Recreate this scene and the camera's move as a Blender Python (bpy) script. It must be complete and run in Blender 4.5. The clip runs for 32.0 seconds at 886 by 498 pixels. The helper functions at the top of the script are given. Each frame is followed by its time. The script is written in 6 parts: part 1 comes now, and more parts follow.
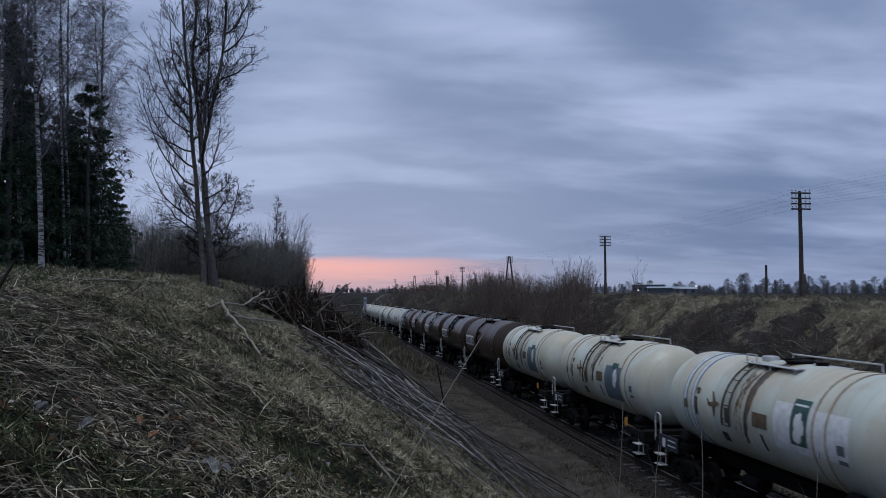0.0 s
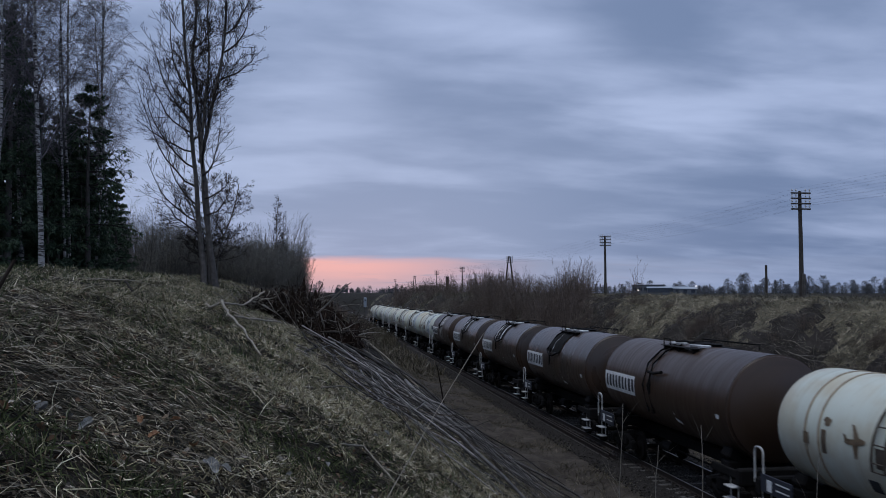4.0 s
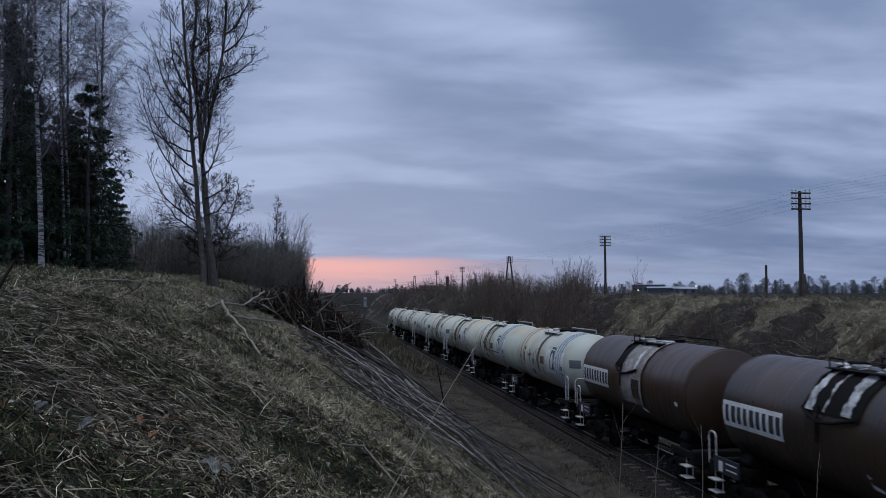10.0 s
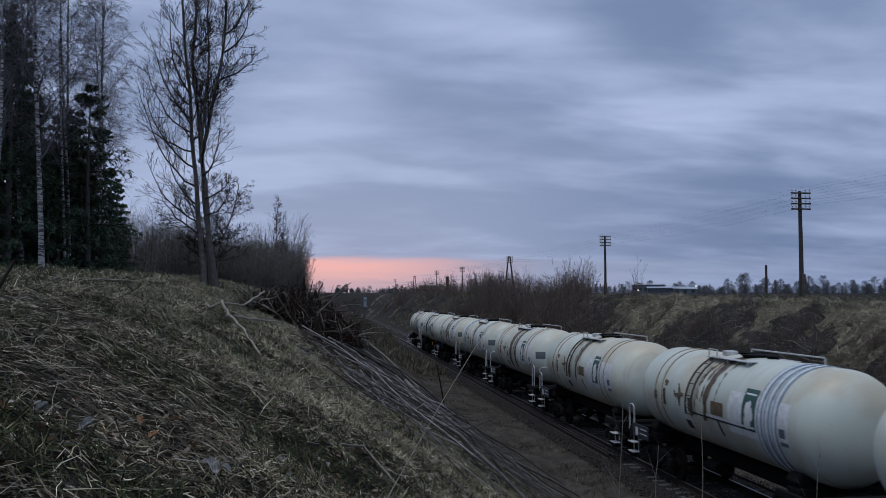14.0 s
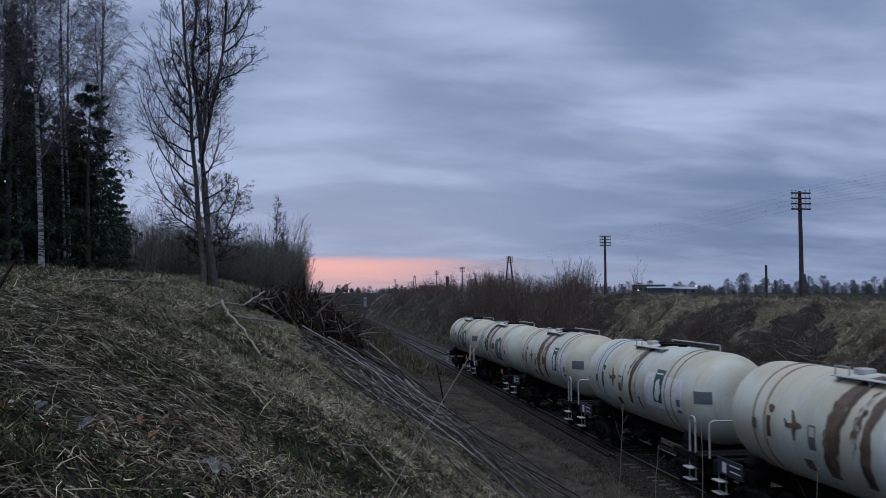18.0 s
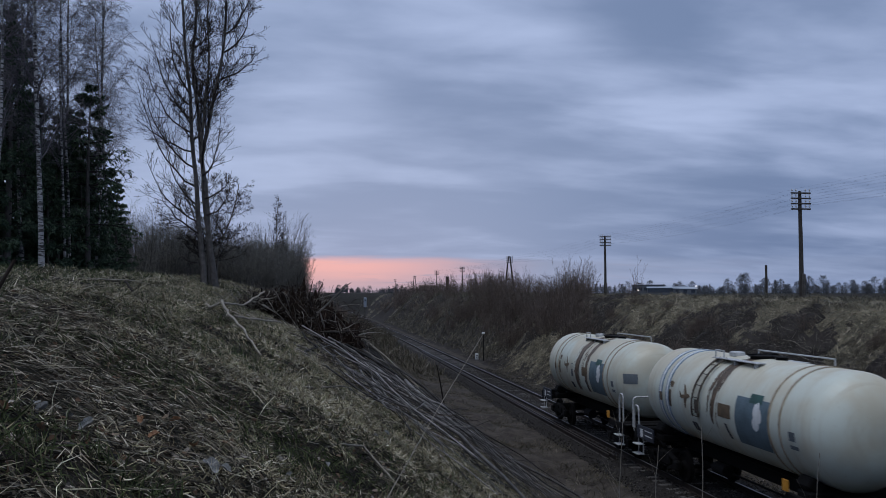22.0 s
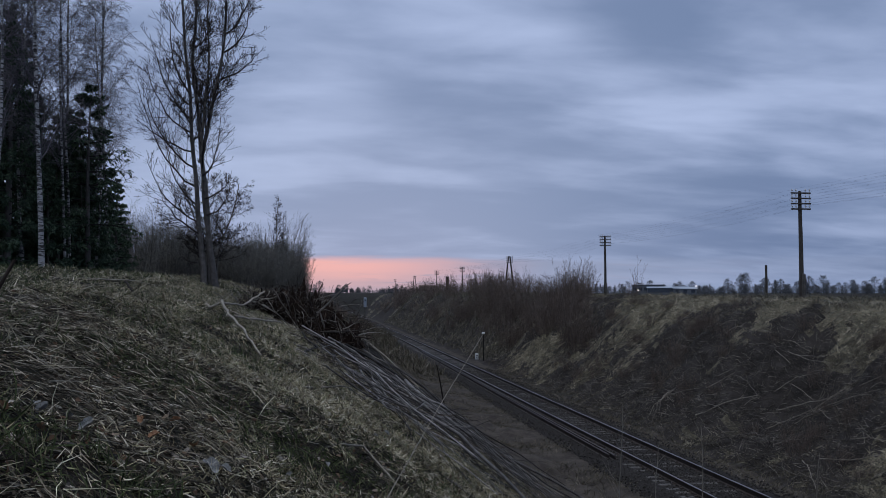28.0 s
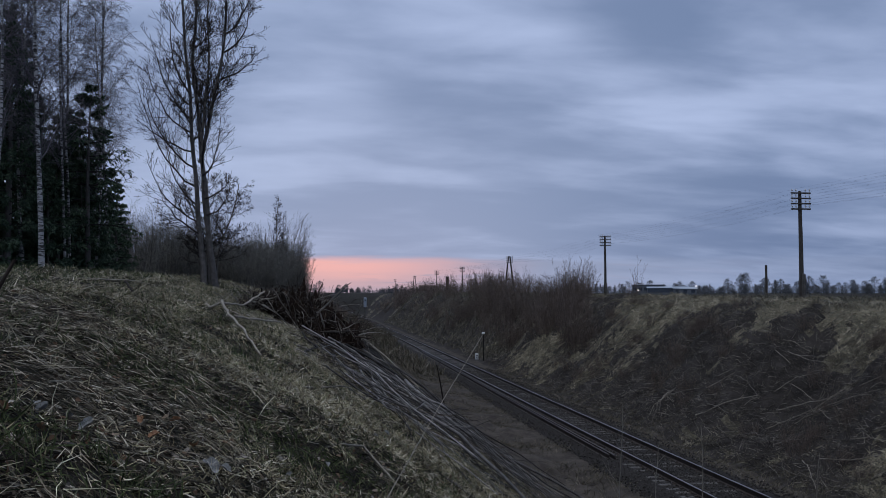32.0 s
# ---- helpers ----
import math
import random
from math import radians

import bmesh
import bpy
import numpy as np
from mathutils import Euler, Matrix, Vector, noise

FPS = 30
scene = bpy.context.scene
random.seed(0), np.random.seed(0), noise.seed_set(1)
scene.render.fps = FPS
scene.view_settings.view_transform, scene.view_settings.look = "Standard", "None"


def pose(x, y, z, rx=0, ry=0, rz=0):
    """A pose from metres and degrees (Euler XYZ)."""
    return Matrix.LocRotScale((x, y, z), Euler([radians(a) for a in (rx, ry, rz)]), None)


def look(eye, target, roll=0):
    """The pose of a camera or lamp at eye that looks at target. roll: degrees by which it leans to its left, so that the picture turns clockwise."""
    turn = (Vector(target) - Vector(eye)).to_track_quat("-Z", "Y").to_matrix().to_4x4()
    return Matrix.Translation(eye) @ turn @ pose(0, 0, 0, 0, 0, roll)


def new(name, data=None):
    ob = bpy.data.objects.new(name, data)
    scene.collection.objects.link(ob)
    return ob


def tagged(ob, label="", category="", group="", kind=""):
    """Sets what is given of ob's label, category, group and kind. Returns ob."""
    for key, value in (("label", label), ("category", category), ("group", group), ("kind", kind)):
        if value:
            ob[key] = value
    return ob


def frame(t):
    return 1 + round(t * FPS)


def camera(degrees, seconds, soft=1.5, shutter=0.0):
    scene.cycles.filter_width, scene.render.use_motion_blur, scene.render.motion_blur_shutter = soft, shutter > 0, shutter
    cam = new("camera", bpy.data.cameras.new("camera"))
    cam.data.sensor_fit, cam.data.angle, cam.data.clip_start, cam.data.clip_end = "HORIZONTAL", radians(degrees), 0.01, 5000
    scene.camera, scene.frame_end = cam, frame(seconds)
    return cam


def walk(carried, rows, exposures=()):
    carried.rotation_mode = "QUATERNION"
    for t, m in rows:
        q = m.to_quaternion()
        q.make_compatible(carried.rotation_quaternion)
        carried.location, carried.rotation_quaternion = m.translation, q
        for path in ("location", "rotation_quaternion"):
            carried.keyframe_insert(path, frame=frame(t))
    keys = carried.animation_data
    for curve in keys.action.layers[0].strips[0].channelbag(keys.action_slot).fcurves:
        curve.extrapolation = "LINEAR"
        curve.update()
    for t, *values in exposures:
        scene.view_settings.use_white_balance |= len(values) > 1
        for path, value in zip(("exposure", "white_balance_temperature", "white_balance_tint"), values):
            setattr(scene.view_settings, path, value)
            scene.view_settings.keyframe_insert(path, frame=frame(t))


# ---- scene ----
# ---- camera ----
EYE = (0.0, 0.0, 5.643)
VIEW = pose(*EYE, 92.904, 0.0, -8.368)
cam = camera(54.8, 32.0, soft=0.6, shutter=0.4)
walk(cam, [(0, VIEW), (32, VIEW)], exposures=[(0, -0.15), (32, -0.15)])

TRACK_X, GRADE, SPEED = 11.89, -0.0052, 7.427
TANK_R, TANK_Z = 1.41, 2.71

# ---- world: dusk overcast with a pink gap at the horizon, and a weak wide sun ----
world = bpy.data.worlds.new("dusk_sky")
scene.world = world
world.use_nodes = True
wt = world.node_tree
wt.nodes.clear()


class Nodes:
    """Short ways to add nodes to a tree."""

    def __init__(self, tree):
        self.t = tree

    def add(self, kind, **kw):
        n = self.t.nodes.new(kind)
        for k, v in kw.items():
            if k == "op":
                n.operation = v
            elif k == "blend":
                n.data_type, n.blend_type = "RGBA", v
        return n

    def link(self, a, b):
        self.t.links.new(a, b)

    def put(self, sock, v):
        if isinstance(v, bpy.types.NodeSocket):
            self.t.links.new(v, sock)
        else:
            sock.default_value = v

    def math(self, op, a, b=0.0, clamp=False):
        n = self.add("ShaderNodeMath", op=op)
        n.use_clamp = clamp
        self.put(n.inputs[0], a)
        self.put(n.inputs[1], b)
        return n.outputs[0]

    def mix(self, f, a, b, blend="MIX"):
        n = self.add("ShaderNodeMix", blend=blend)
        self.put(n.inputs[0], f)
        self.put(n.inputs[6], (*a, 1) if isinstance(a, tuple) and len(a) == 3 else a)
        self.put(n.inputs[7], (*b, 1) if isinstance(b, tuple) and len(b) == 3 else b)
        return n.outputs[2]

    def noise(self, vec, scale, detail=4.0, rough=0.55, dist=0.0):
        n = self.add("ShaderNodeTexNoise")
        if vec is not None:
            self.link(vec, n.inputs["Vector"])
        n.inputs["Scale"].default_value = scale
        n.inputs["Detail"].default_value = detail
        n.inputs["Roughness"].default_value = rough
        n.inputs["Distortion"].default_value = dist
        return n.outputs[0]

    def ramp(self, f, lo, hi, a=0.0, b=1.0):
        n = self.add("ShaderNodeMapRange")
        n.interpolation_type = "SMOOTHSTEP"
        for i, v in zip(range(1, 5), (lo, hi, a, b)):
            n.inputs[i].default_value = v
        self.put(n.inputs[0], f)
        return n.outputs[0]

    def mapping(self, vec, loc=(0, 0, 0), rot=(0, 0, 0), scale=(1, 1, 1)):
        n = self.add("ShaderNodeMapping")
        self.link(vec, n.inputs[0])
        n.inputs[1].default_value, n.inputs[2].default_value, n.inputs[3].default_value = loc, rot, scale
        return n.outputs[0]


w = Nodes(wt)
coord = w.add("ShaderNodeTexCoord").outputs["Generated"]
sep = w.add("ShaderNodeSeparateXYZ")
w.link(coord, sep.inputs[0])
sx, sy, sz = sep.outputs
alt = w.math("ADD", w.math("MAXIMUM", sz, 0.0), 0.16)
comb = w.add("ShaderNodeCombineXYZ")
w.link(w.math("DIVIDE", sx, alt), comb.inputs[0])
w.link(w.math("DIVIDE", sy, alt), comb.inputs[1])
broad = w.noise(w.mapping(comb.outputs[0], loc=(3.1, 0.6, 0), rot=(0, 0, 0.10), scale=(0.8, 1.0, 1.0)), 0.75, 3.0, 0.45, 0.2)
wisps = w.noise(w.mapping(comb.outputs[0], loc=(7.3, 2.2, 0), rot=(0, 0, 0.16), scale=(0.6, 1.4, 1)), 1.7, 4.0, 0.5, 0.3)
puffs = w.noise(w.mapping(comb.outputs[0], loc=(1.7, 4.4, 0), rot=(0, 0, -0.2), scale=(0.7, 1.2, 1)), 3.2, 5.0, 0.5, 0.2)
cover = w.math("ADD", w.math("ADD", w.math("MULTIPLY", broad, 0.46), w.math("MULTIPLY", wisps, 0.22)), w.math("MULTIPLY", puffs, 0.32))
# thin and thick places of the cloud deck: bearing from north, height, half-widths, and how much lighter it is there
DECK = ((0.005, 0.225, 0.105, 0.032, 0.085), (-0.05, 0.19, 0.06, 0.03, 0.05), (0.43, 0.206, 0.115, 0.015, 0.11), (0.375, 0.24, 0.06, 0.014, 0.045), (0.25, 0.292, 0.07, 0.018, 0.05),
        (0.595, 0.24, 0.09, 0.03, 0.05), (0.15, 0.124, 0.10, 0.015, 0.06), (0.0, 0.137, 0.10, 0.018, 0.05), (0.60, 0.062, 0.05, 0.010, 0.08), (0.14, 0.212, 0.08, 0.04, -0.06),
        (0.40, 0.30, 0.085, 0.045, -0.075), (0.05, 0.285, 0.11, 0.028, -0.04), (0.32, 0.172, 0.11, 0.017, -0.045), (0.03, 0.106, 0.15, 0.012, -0.05), (0.22, 0.093, 0.13, 0.013, -0.04),
        (0.52, 0.10, 0.20, 0.035, -0.055), (0.47, 0.15, 0.13, 0.014, -0.03), (0.45, 0.044, 0.20, 0.02, -0.05))
bearing = w.math("ARCTAN2", sx, sy)
spot = w.add("ShaderNodeCombineXYZ")
w.link(w.math("ADD", bearing, w.math("MULTIPLY", w.math("SUBTRACT", puffs, 0.5), 0.09)), spot.inputs[0])
w.link(w.math("ADD", sz, w.math("MULTIPLY", w.math("SUBTRACT", wisps, 0.5), 0.07)), spot.inputs[1])
for b0, h0, bw, hw, amount in DECK:
    near = w.add("ShaderNodeVectorMath", op="MULTIPLY_ADD")
    w.link(spot.outputs[0], near.inputs[0])
    near.inputs[1].default_value, near.inputs[2].default_value = (1 / bw, 1 / hw, 0), (-b0 / bw, -h0 / hw, 0)
    far2 = w.add("ShaderNodeVectorMath", op="DOT_PRODUCT")
    w.link(near.outputs[0], far2.inputs[0])
    w.link(near.outputs[0], far2.inputs[1])
    cover = w.math("ADD", cover, w.math("MULTIPLY", w.math("POWER", 0.3679, far2.outputs["Value"]), amount))
light = w.ramp(cover, 0.37, 0.67)
cloud = w.mix(light, (0.170, 0.236, 0.394), (0.400, 0.488, 0.715))
# the cover is thinner and paler low down towards the sunset, heavier and bluer away from it
west = w.math("ADD", w.math("MULTIPLY", sy, 0.996), w.math("MULTIPLY", sx, -0.09))
low = w.ramp(sz, 0.02, 0.45, 1.0, 0.0)
near_sun = w.ramp(west, 0.80, 1.0)
cloud = w.mix(w.math("MULTIPLY", w.math("MULTIPLY", low, near_sun), 0.45), cloud, (0.405, 0.478, 0.665))
away = w.ramp(west, 0.98, 0.84)
cloud = w.mix(w.math("MULTIPLY", w.math("MULTIPLY", away, w.ramp(sz, 0.05, 0.20, 1.0, 0.0)), 0.36), cloud, (0.115, 0.170, 0.31))
# clear air under the cloud's edge, lit by the set sun: rose at its top, mauve at the horizon, with a streak of cloud in it
edge = w.math("ADD", sz, w.math("MULTIPLY", w.math("SUBTRACT", puffs, 0.5), 0.012))
gap = w.ramp(edge, 0.033, 0.043, 1.0, 0.0)
glow = w.ramp(w.math("ABSOLUTE", w.math("ADD", bearing, 0.02)), 0.04, 0.30, 1.0, 0.0)
sky = w.add("ShaderNodeTexSky")
sky.sky_type, sky.sun_disc = "NISHITA", False
sky.sun_elevation, sky.sun_rotation = radians(1.0), radians(2.0)
rose = w.mix(w.ramp(edge, 0.0, 0.030), (0.46, 0.36, 0.43), (0.80, 0.44, 0.43))
dusk = w.mix(glow, (0.27, 0.32, 0.46), rose)
streak = w.math("MULTIPLY", w.ramp(w.noise(w.mapping(spot.outputs[0], scale=(5, 60, 1)), 1.0, 3.0), 0.48, 0.66), w.ramp(bearing, 0.02, 0.10))
dusk = w.mix(w.math("MULTIPLY", streak, 0.8), dusk, (0.28, 0.30, 0.42))
cloud = w.mix(w.math("MULTIPLY", gap, w.ramp(w.math("ABSOLUTE", bearing), 0.16, 0.5, 1.0, 0.2)), cloud, dusk)
cloud = w.mix(0.0015, cloud, sky.outputs[0])
back = w.add("ShaderNodeBackground")
w.link(cloud, back.inputs[0])
back.inputs[1].default_value = 1.15
out = w.add("ShaderNodeOutputWorld")
w.link(back.outputs[0], out.inputs[0])

sun = new("sun", bpy.data.lights.new("sun", "SUN"))
sun.data.energy, sun.data.angle, sun.data.color = 1.5, radians(40), (0.95, 0.97, 1.0)
sun.matrix_world = look((0, 0, 60), (11, 12, 0))


# ---- materials ----
def material(name, rough=0.8, metal=0.0, spec=0.5):
    m = bpy.data.materials.new(name)
    m.use_nodes = True
    t = m.node_tree
    b = t.nodes["Principled BSDF"]
    b.inputs["Roughness"].default_value = rough
    b.inputs["Metallic"].default_value = metal
    b.inputs["Specular IOR Level"].default_value = spec
    return m, Nodes(t), b


def obj_coord(n):
    return n.add("ShaderNodeTexCoord").outputs["Object"]


def bump(n, b, height, strength=0.4, dist=0.02):
    k = n.add("ShaderNodeBump")
    k.inputs["Strength"].default_value, k.inputs["Distance"].default_value = strength, dist
    n.link(height, k.inputs["Height"])
    n.link(k.outputs[0], b.inputs["Normal"])


def plain(name, col, rough=0.7, metal=0.0, vary=0.35, scale=6.0, relief=0.25, dark=None, spec=0.5):
    """A surface with grain and blotches at two scales."""
    m, n, b = material(name, rough, metal, spec)
    c = obj_coord(n)
    big, fine = n.noise(c, scale, 5), n.noise(c, scale * 9, 3)
    f = n.math("ADD", n.math("MULTIPLY", big, 0.6), n.math("MULTIPLY", fine, 0.4))
    d = dark or tuple(v * (1 - vary) for v in col)
    l = tuple(min(1, v * (1 + vary * 0.6)) for v in col)
    n.link(n.mix(n.ramp(f, 0.3, 0.7), d, l), b.inputs["Base Color"])
    bump(n, b, f, relief, 0.01)
    return m


def by_island(name, cols, rough=0.85, scale=20.0, low=0.55, high=1.0):
    """Loose pieces of one mesh, each with its own tone, and slow blotches over all of them."""
    m, n, b = material(name, rough, spec=0.2)
    r = n.add("ShaderNodeValToRGB")
    e = r.color_ramp.elements
    e[0].color, e[1].color = (*cols[0], 1), (*cols[-1], 1)
    for i, c in enumerate(cols[1:-1], 1):
        e.new(i / (len(cols) - 1)).color = (*c, 1)
    own = n.math("ADD", n.add("ShaderNodeNewGeometry").outputs["Random Per Island"], n.add("ShaderNodeObjectInfo").outputs["Random"])
    n.link(n.math("FRACT", own), r.inputs[0])
    f = n.noise(obj_coord(n), scale, 4)
    n.link(n.mix(1.0, r.outputs[0], n.mix(n.ramp(f, 0.34, 0.66), (low,) * 3, (high,) * 3), "MULTIPLY"), b.inputs["Base Color"])
    return m


def ground_material():
    m, n, b = material("bank_soil", 0.95, spec=0.15)
    c = obj_coord(n)
    big, mid, fine = n.noise(c, 0.22, 5), n.noise(c, 1.7, 6, 0.6), n.noise(c, 14, 5, 0.7)
    straw = n.noise(n.mapping(c, rot=(0, 0, 0.5), scale=(3, 14, 6)), 3.0, 4, 0.6)
    col = n.mix(n.ramp(mid, 0.35, 0.7), (0.006, 0.0052, 0.0045), (0.026, 0.022, 0.017))
    col = n.mix(n.math("MULTIPLY", n.ramp(straw, 0.48, 0.72), 0.6), col, (0.060, 0.050, 0.037))
    col = n.mix(n.math("MULTIPLY", n.ramp(big, 0.5, 0.72), 0.45), col, (0.042, 0.055, 0.022))
    col = n.mix(n.math("MULTIPLY", n.ramp(fine, 0.52, 0.75), 0.5), col, (0.014, 0.013, 0.011))
    n.link(col, b.inputs["Base Color"])
    bump(n, b, n.math("ADD", fine, n.math("MULTIPLY", mid, 2.0)), 0.9, 0.08)
    return m


def turf_material():
    """Matted dead grass in tongues down the bank, with dark bare brush between them."""
    m, n, b = material("bank_turf", 0.95, spec=0.15)
    c = obj_coord(n)
    tongue = n.noise(n.mapping(c, rot=(0, 0, 0.46), scale=(0.35, 1.0, 0.35)), 0.32, 5, 0.55, 0.4)
    mid, fine = n.noise(c, 1.9, 5, 0.6), n.noise(c, 11, 5, 0.7)
    f = n.math("ADD", n.math("MULTIPLY", tongue, 0.56), n.math("MULTIPLY", mid, 0.44))
    col = n.mix(n.ramp(f, 0.40, 0.60), (0.055, 0.049, 0.038), (0.215, 0.192, 0.135))
    col = n.mix(n.math("MULTIPLY", n.ramp(fine, 0.42, 0.66), 0.75), col, (0.026, 0.022, 0.018))
    n.link(col, b.inputs["Base Color"])
    bump(n, b, n.math("ADD", fine, n.math("MULTIPLY", mid, 2.0)), 1.0, 0.12)
    return m


def tank_paint(name, base, worn, streak, rust, shine, grime, fleck):
    """Old paint on sheet metal: plates of slightly different tone, grime settled on the upper half, run marks, rust flecks."""
    m, n, b = material(name, shine, 0.0, 0.5)
    c = obj_coord(n)
    info = n.add("ShaderNodeObjectInfo").outputs["Random"]
    sh = n.add("ShaderNodeCombineXYZ")
    n.link(n.math("MULTIPLY", info, 37.0), sh.inputs[1])
    add = n.add("ShaderNodeVectorMath", op="ADD")
    n.link(c, add.inputs[0])
    n.link(sh.outputs[0], add.inputs[1])
    own = n.add("ShaderNodeSeparateXYZ")
    n.link(c, own.inputs[0])
    c = add.outputs[0]
    big, fine = n.noise(c, 0.7, 4), n.noise(c, 9, 6, 0.65)
    runs = n.noise(n.mapping(c, scale=(0.3, 5.0, 0.35)), 1.6, 5, 0.6)
    plate = n.add("ShaderNodeTexWhiteNoise")
    plate.noise_dimensions = "1D"
    n.link(n.math("ADD", n.math("FLOOR", n.math("DIVIDE", own.outputs[1], 1.72)), n.math("MULTIPLY", info, 90.0)), plate.inputs["W"])
    settled = n.math("MULTIPLY", n.ramp(own.outputs[2], TANK_Z + 0.1, TANK_Z + 1.25), n.ramp(n.math("ADD", n.math("MULTIPLY", big, 0.75), n.math("MULTIPLY", plate.outputs[0], 0.25)), 0.34, 0.62))
    col = n.mix(n.ramp(big, 0.40, 0.68, 0.0, 0.7), base, worn)
    col = n.mix(n.math("MULTIPLY", settled, grime), col, worn)
    col = n.mix(n.math("MULTIPLY", n.ramp(runs, 0.52, 0.76), 0.42), col, streak)
    col = n.mix(n.math("MULTIPLY", n.ramp(fine, 0.62, 0.74), fleck), col, rust)
    col = n.mix(1.0, col, n.mix(plate.outputs[0], (0.84, 0.84, 0.84), (1.06, 1.06, 1.06)), "MULTIPLY")
    n.link(col, b.inputs["Base Color"])
    n.link(n.ramp(runs, 0.3, 0.7, shine - 0.06, shine + 0.14), b.inputs["Roughness"])
    bump(n, b, n.math("ADD", big, n.math("MULTIPLY", fine, 0.06)), 0.10, 0.03)
    return m


def birch_bark():
    m, n, b = material("birch_bark", 0.8)
    c = obj_coord(n)
    bands = n.noise(n.mapping(c, scale=(2, 2, 9)), 1.6, 5, 0.65)
    low_ = n.noise(c, 1.3, 4)
    col = n.mix(n.ramp(bands, 0.46, 0.56), (0.34, 0.335, 0.33), (0.03, 0.027, 0.025))
    col = n.mix(n.math("MULTIPLY", n.ramp(low_, 0.5, 0.7), 0.6), col, (0.16, 0.15, 0.14))
    n.link(col, b.inputs["Base Color"])
    bump(n, b, bands, 0.4, 0.02)
    return m


M = {}
M["soil"] = ground_material()
M["turf"] = turf_material()
M["ballast"] = plain("ballast_bed", (0.030, 0.027, 0.025), 0.95, 0, 0.6, 9.0, 1.0, spec=0.08)
M["straw"] = by_island("dead_grass", [(0.024, 0.021, 0.0145), (0.135, 0.122, 0.081), (0.228, 0.208, 0.142), (0.48, 0.45, 0.343), (0.061, 0.051, 0.0355), (0.198, 0.175, 0.116)], scale=2.6, low=0.20, high=1.9)
M["litter_brown"] = by_island("rotten_stems", [(0.010, 0.008, 0.006), (0.045, 0.036, 0.026), (0.085, 0.070, 0.050), (0.22, 0.20, 0.155), (0.024, 0.018, 0.013), (0.065, 0.050, 0.034)], scale=2.6, low=0.18, high=1.5)
M["turf_blade"] = by_island("short_dead_turf", [(0.026, 0.021, 0.014), (0.25, 0.215, 0.138), (0.44, 0.385, 0.255), (0.18, 0.188, 0.090), (0.74, 0.675, 0.54), (0.085, 0.061, 0.042), (0.32, 0.282, 0.176)], scale=1.6, low=0.5, high=1.3)
M["stem"] = by_island("dead_stem", [(0.016, 0.012, 0.009), (0.085, 0.069, 0.049), (0.25, 0.215, 0.160), (0.56, 0.51, 0.40), (0.035, 0.026, 0.019), (0.15, 0.124, 0.086)], scale=3.0, low=0.35, high=1.25)
M["bank_brush"] = by_island("dry_brush", [(0.022, 0.018, 0.016), (0.055, 0.047, 0.040), (0.115, 0.10, 0.086), (0.34, 0.31, 0.27)], scale=0.8, low=0.45, high=1.25)
M["pale_grass"] = by_island("pale_bank_grass", [(0.09, 0.078, 0.055), (0.32, 0.280, 0.200), (0.56, 0.495, 0.37), (0.20, 0.192, 0.12)], scale=0.9, low=0.35, high=1.3)
M["brush_floor"] = plain("brush_floor", (0.036, 0.032, 0.029), 0.95, 0, 0.65, 1.3, 1.0, spec=0.1)
M["floor"] = plain("cutting_floor", (0.060, 0.051, 0.043), 0.95, 0, 0.6, 1.5, 1.0, spec=0.1)
M["earth"] = plain("root_earth", (0.022, 0.014, 0.010), 0.95, 0, 0.7, 5.0, 1.0, spec=0.1)
M["straw_dark"] = by_island("dead_grass_far", [(0.048, 0.043, 0.034), (0.16, 0.146, 0.108), (0.27, 0.25, 0.19), (0.085, 0.074, 0.056)], scale=1.5, low=0.4, high=1.1)
M["weed"] = by_island("ditch_weed", [(0.035, 0.030, 0.023), (0.13, 0.11, 0.08), (0.07, 0.068, 0.042), (0.24, 0.21, 0.165)], scale=1.2, low=0.45, high=1.25)
M["green"] = by_island("green_grass", [(0.030, 0.044, 0.017), (0.065, 0.088, 0.034), (0.14, 0.150, 0.070)])
M["leaf"] = by_island("dead_leaf", [(0.05, 0.028, 0.017), (0.10, 0.055, 0.030), (0.16, 0.105, 0.065), (0.30, 0.275, 0.24)])
M["stick"] = by_island("cut_stick", [(0.07, 0.063, 0.057), (0.19, 0.172, 0.152), (0.36, 0.33, 0.29), (0.12, 0.105, 0.09)])
M["stick_pale"] = plain("peeled_branch", (0.24, 0.212, 0.172), 0.8, 0, 0.45, 8, 0.5)
M["pole_grey"] = by_island("cut_pole", [(0.016, 0.015, 0.0145), (0.078, 0.074, 0.073), (0.25, 0.24, 0.234), (0.024, 0.022, 0.021), (0.125, 0.118, 0.115), (0.035, 0.032, 0.031)], scale=3.0, low=0.5, high=1.15)
M["stick_long"] = plain("grey_stalk", (0.19, 0.17, 0.14), 0.9, 0, 0.4, 20, 0.3)
M["stick_dull"] = plain("dry_stalk", (0.12, 0.105, 0.085), 0.9, 0, 0.4, 20, 0.3)
M["brush"] = by_island("brush_twig", [(0.014, 0.010, 0.008), (0.040, 0.029, 0.022), (0.105, 0.080, 0.062)])
M["bark"] = plain("grey_bark", (0.088, 0.080, 0.073), 0.9, 0, 0.55, 5, 0.8)
M["twig"] = by_island("bare_twig", [(0.022, 0.018, 0.017), (0.045, 0.037, 0.035)])
M["birch"] = birch_bark()
M["birch_twig"] = by_island("birch_twig", [(0.085, 0.080, 0.092), (0.20, 0.187, 0.208)])
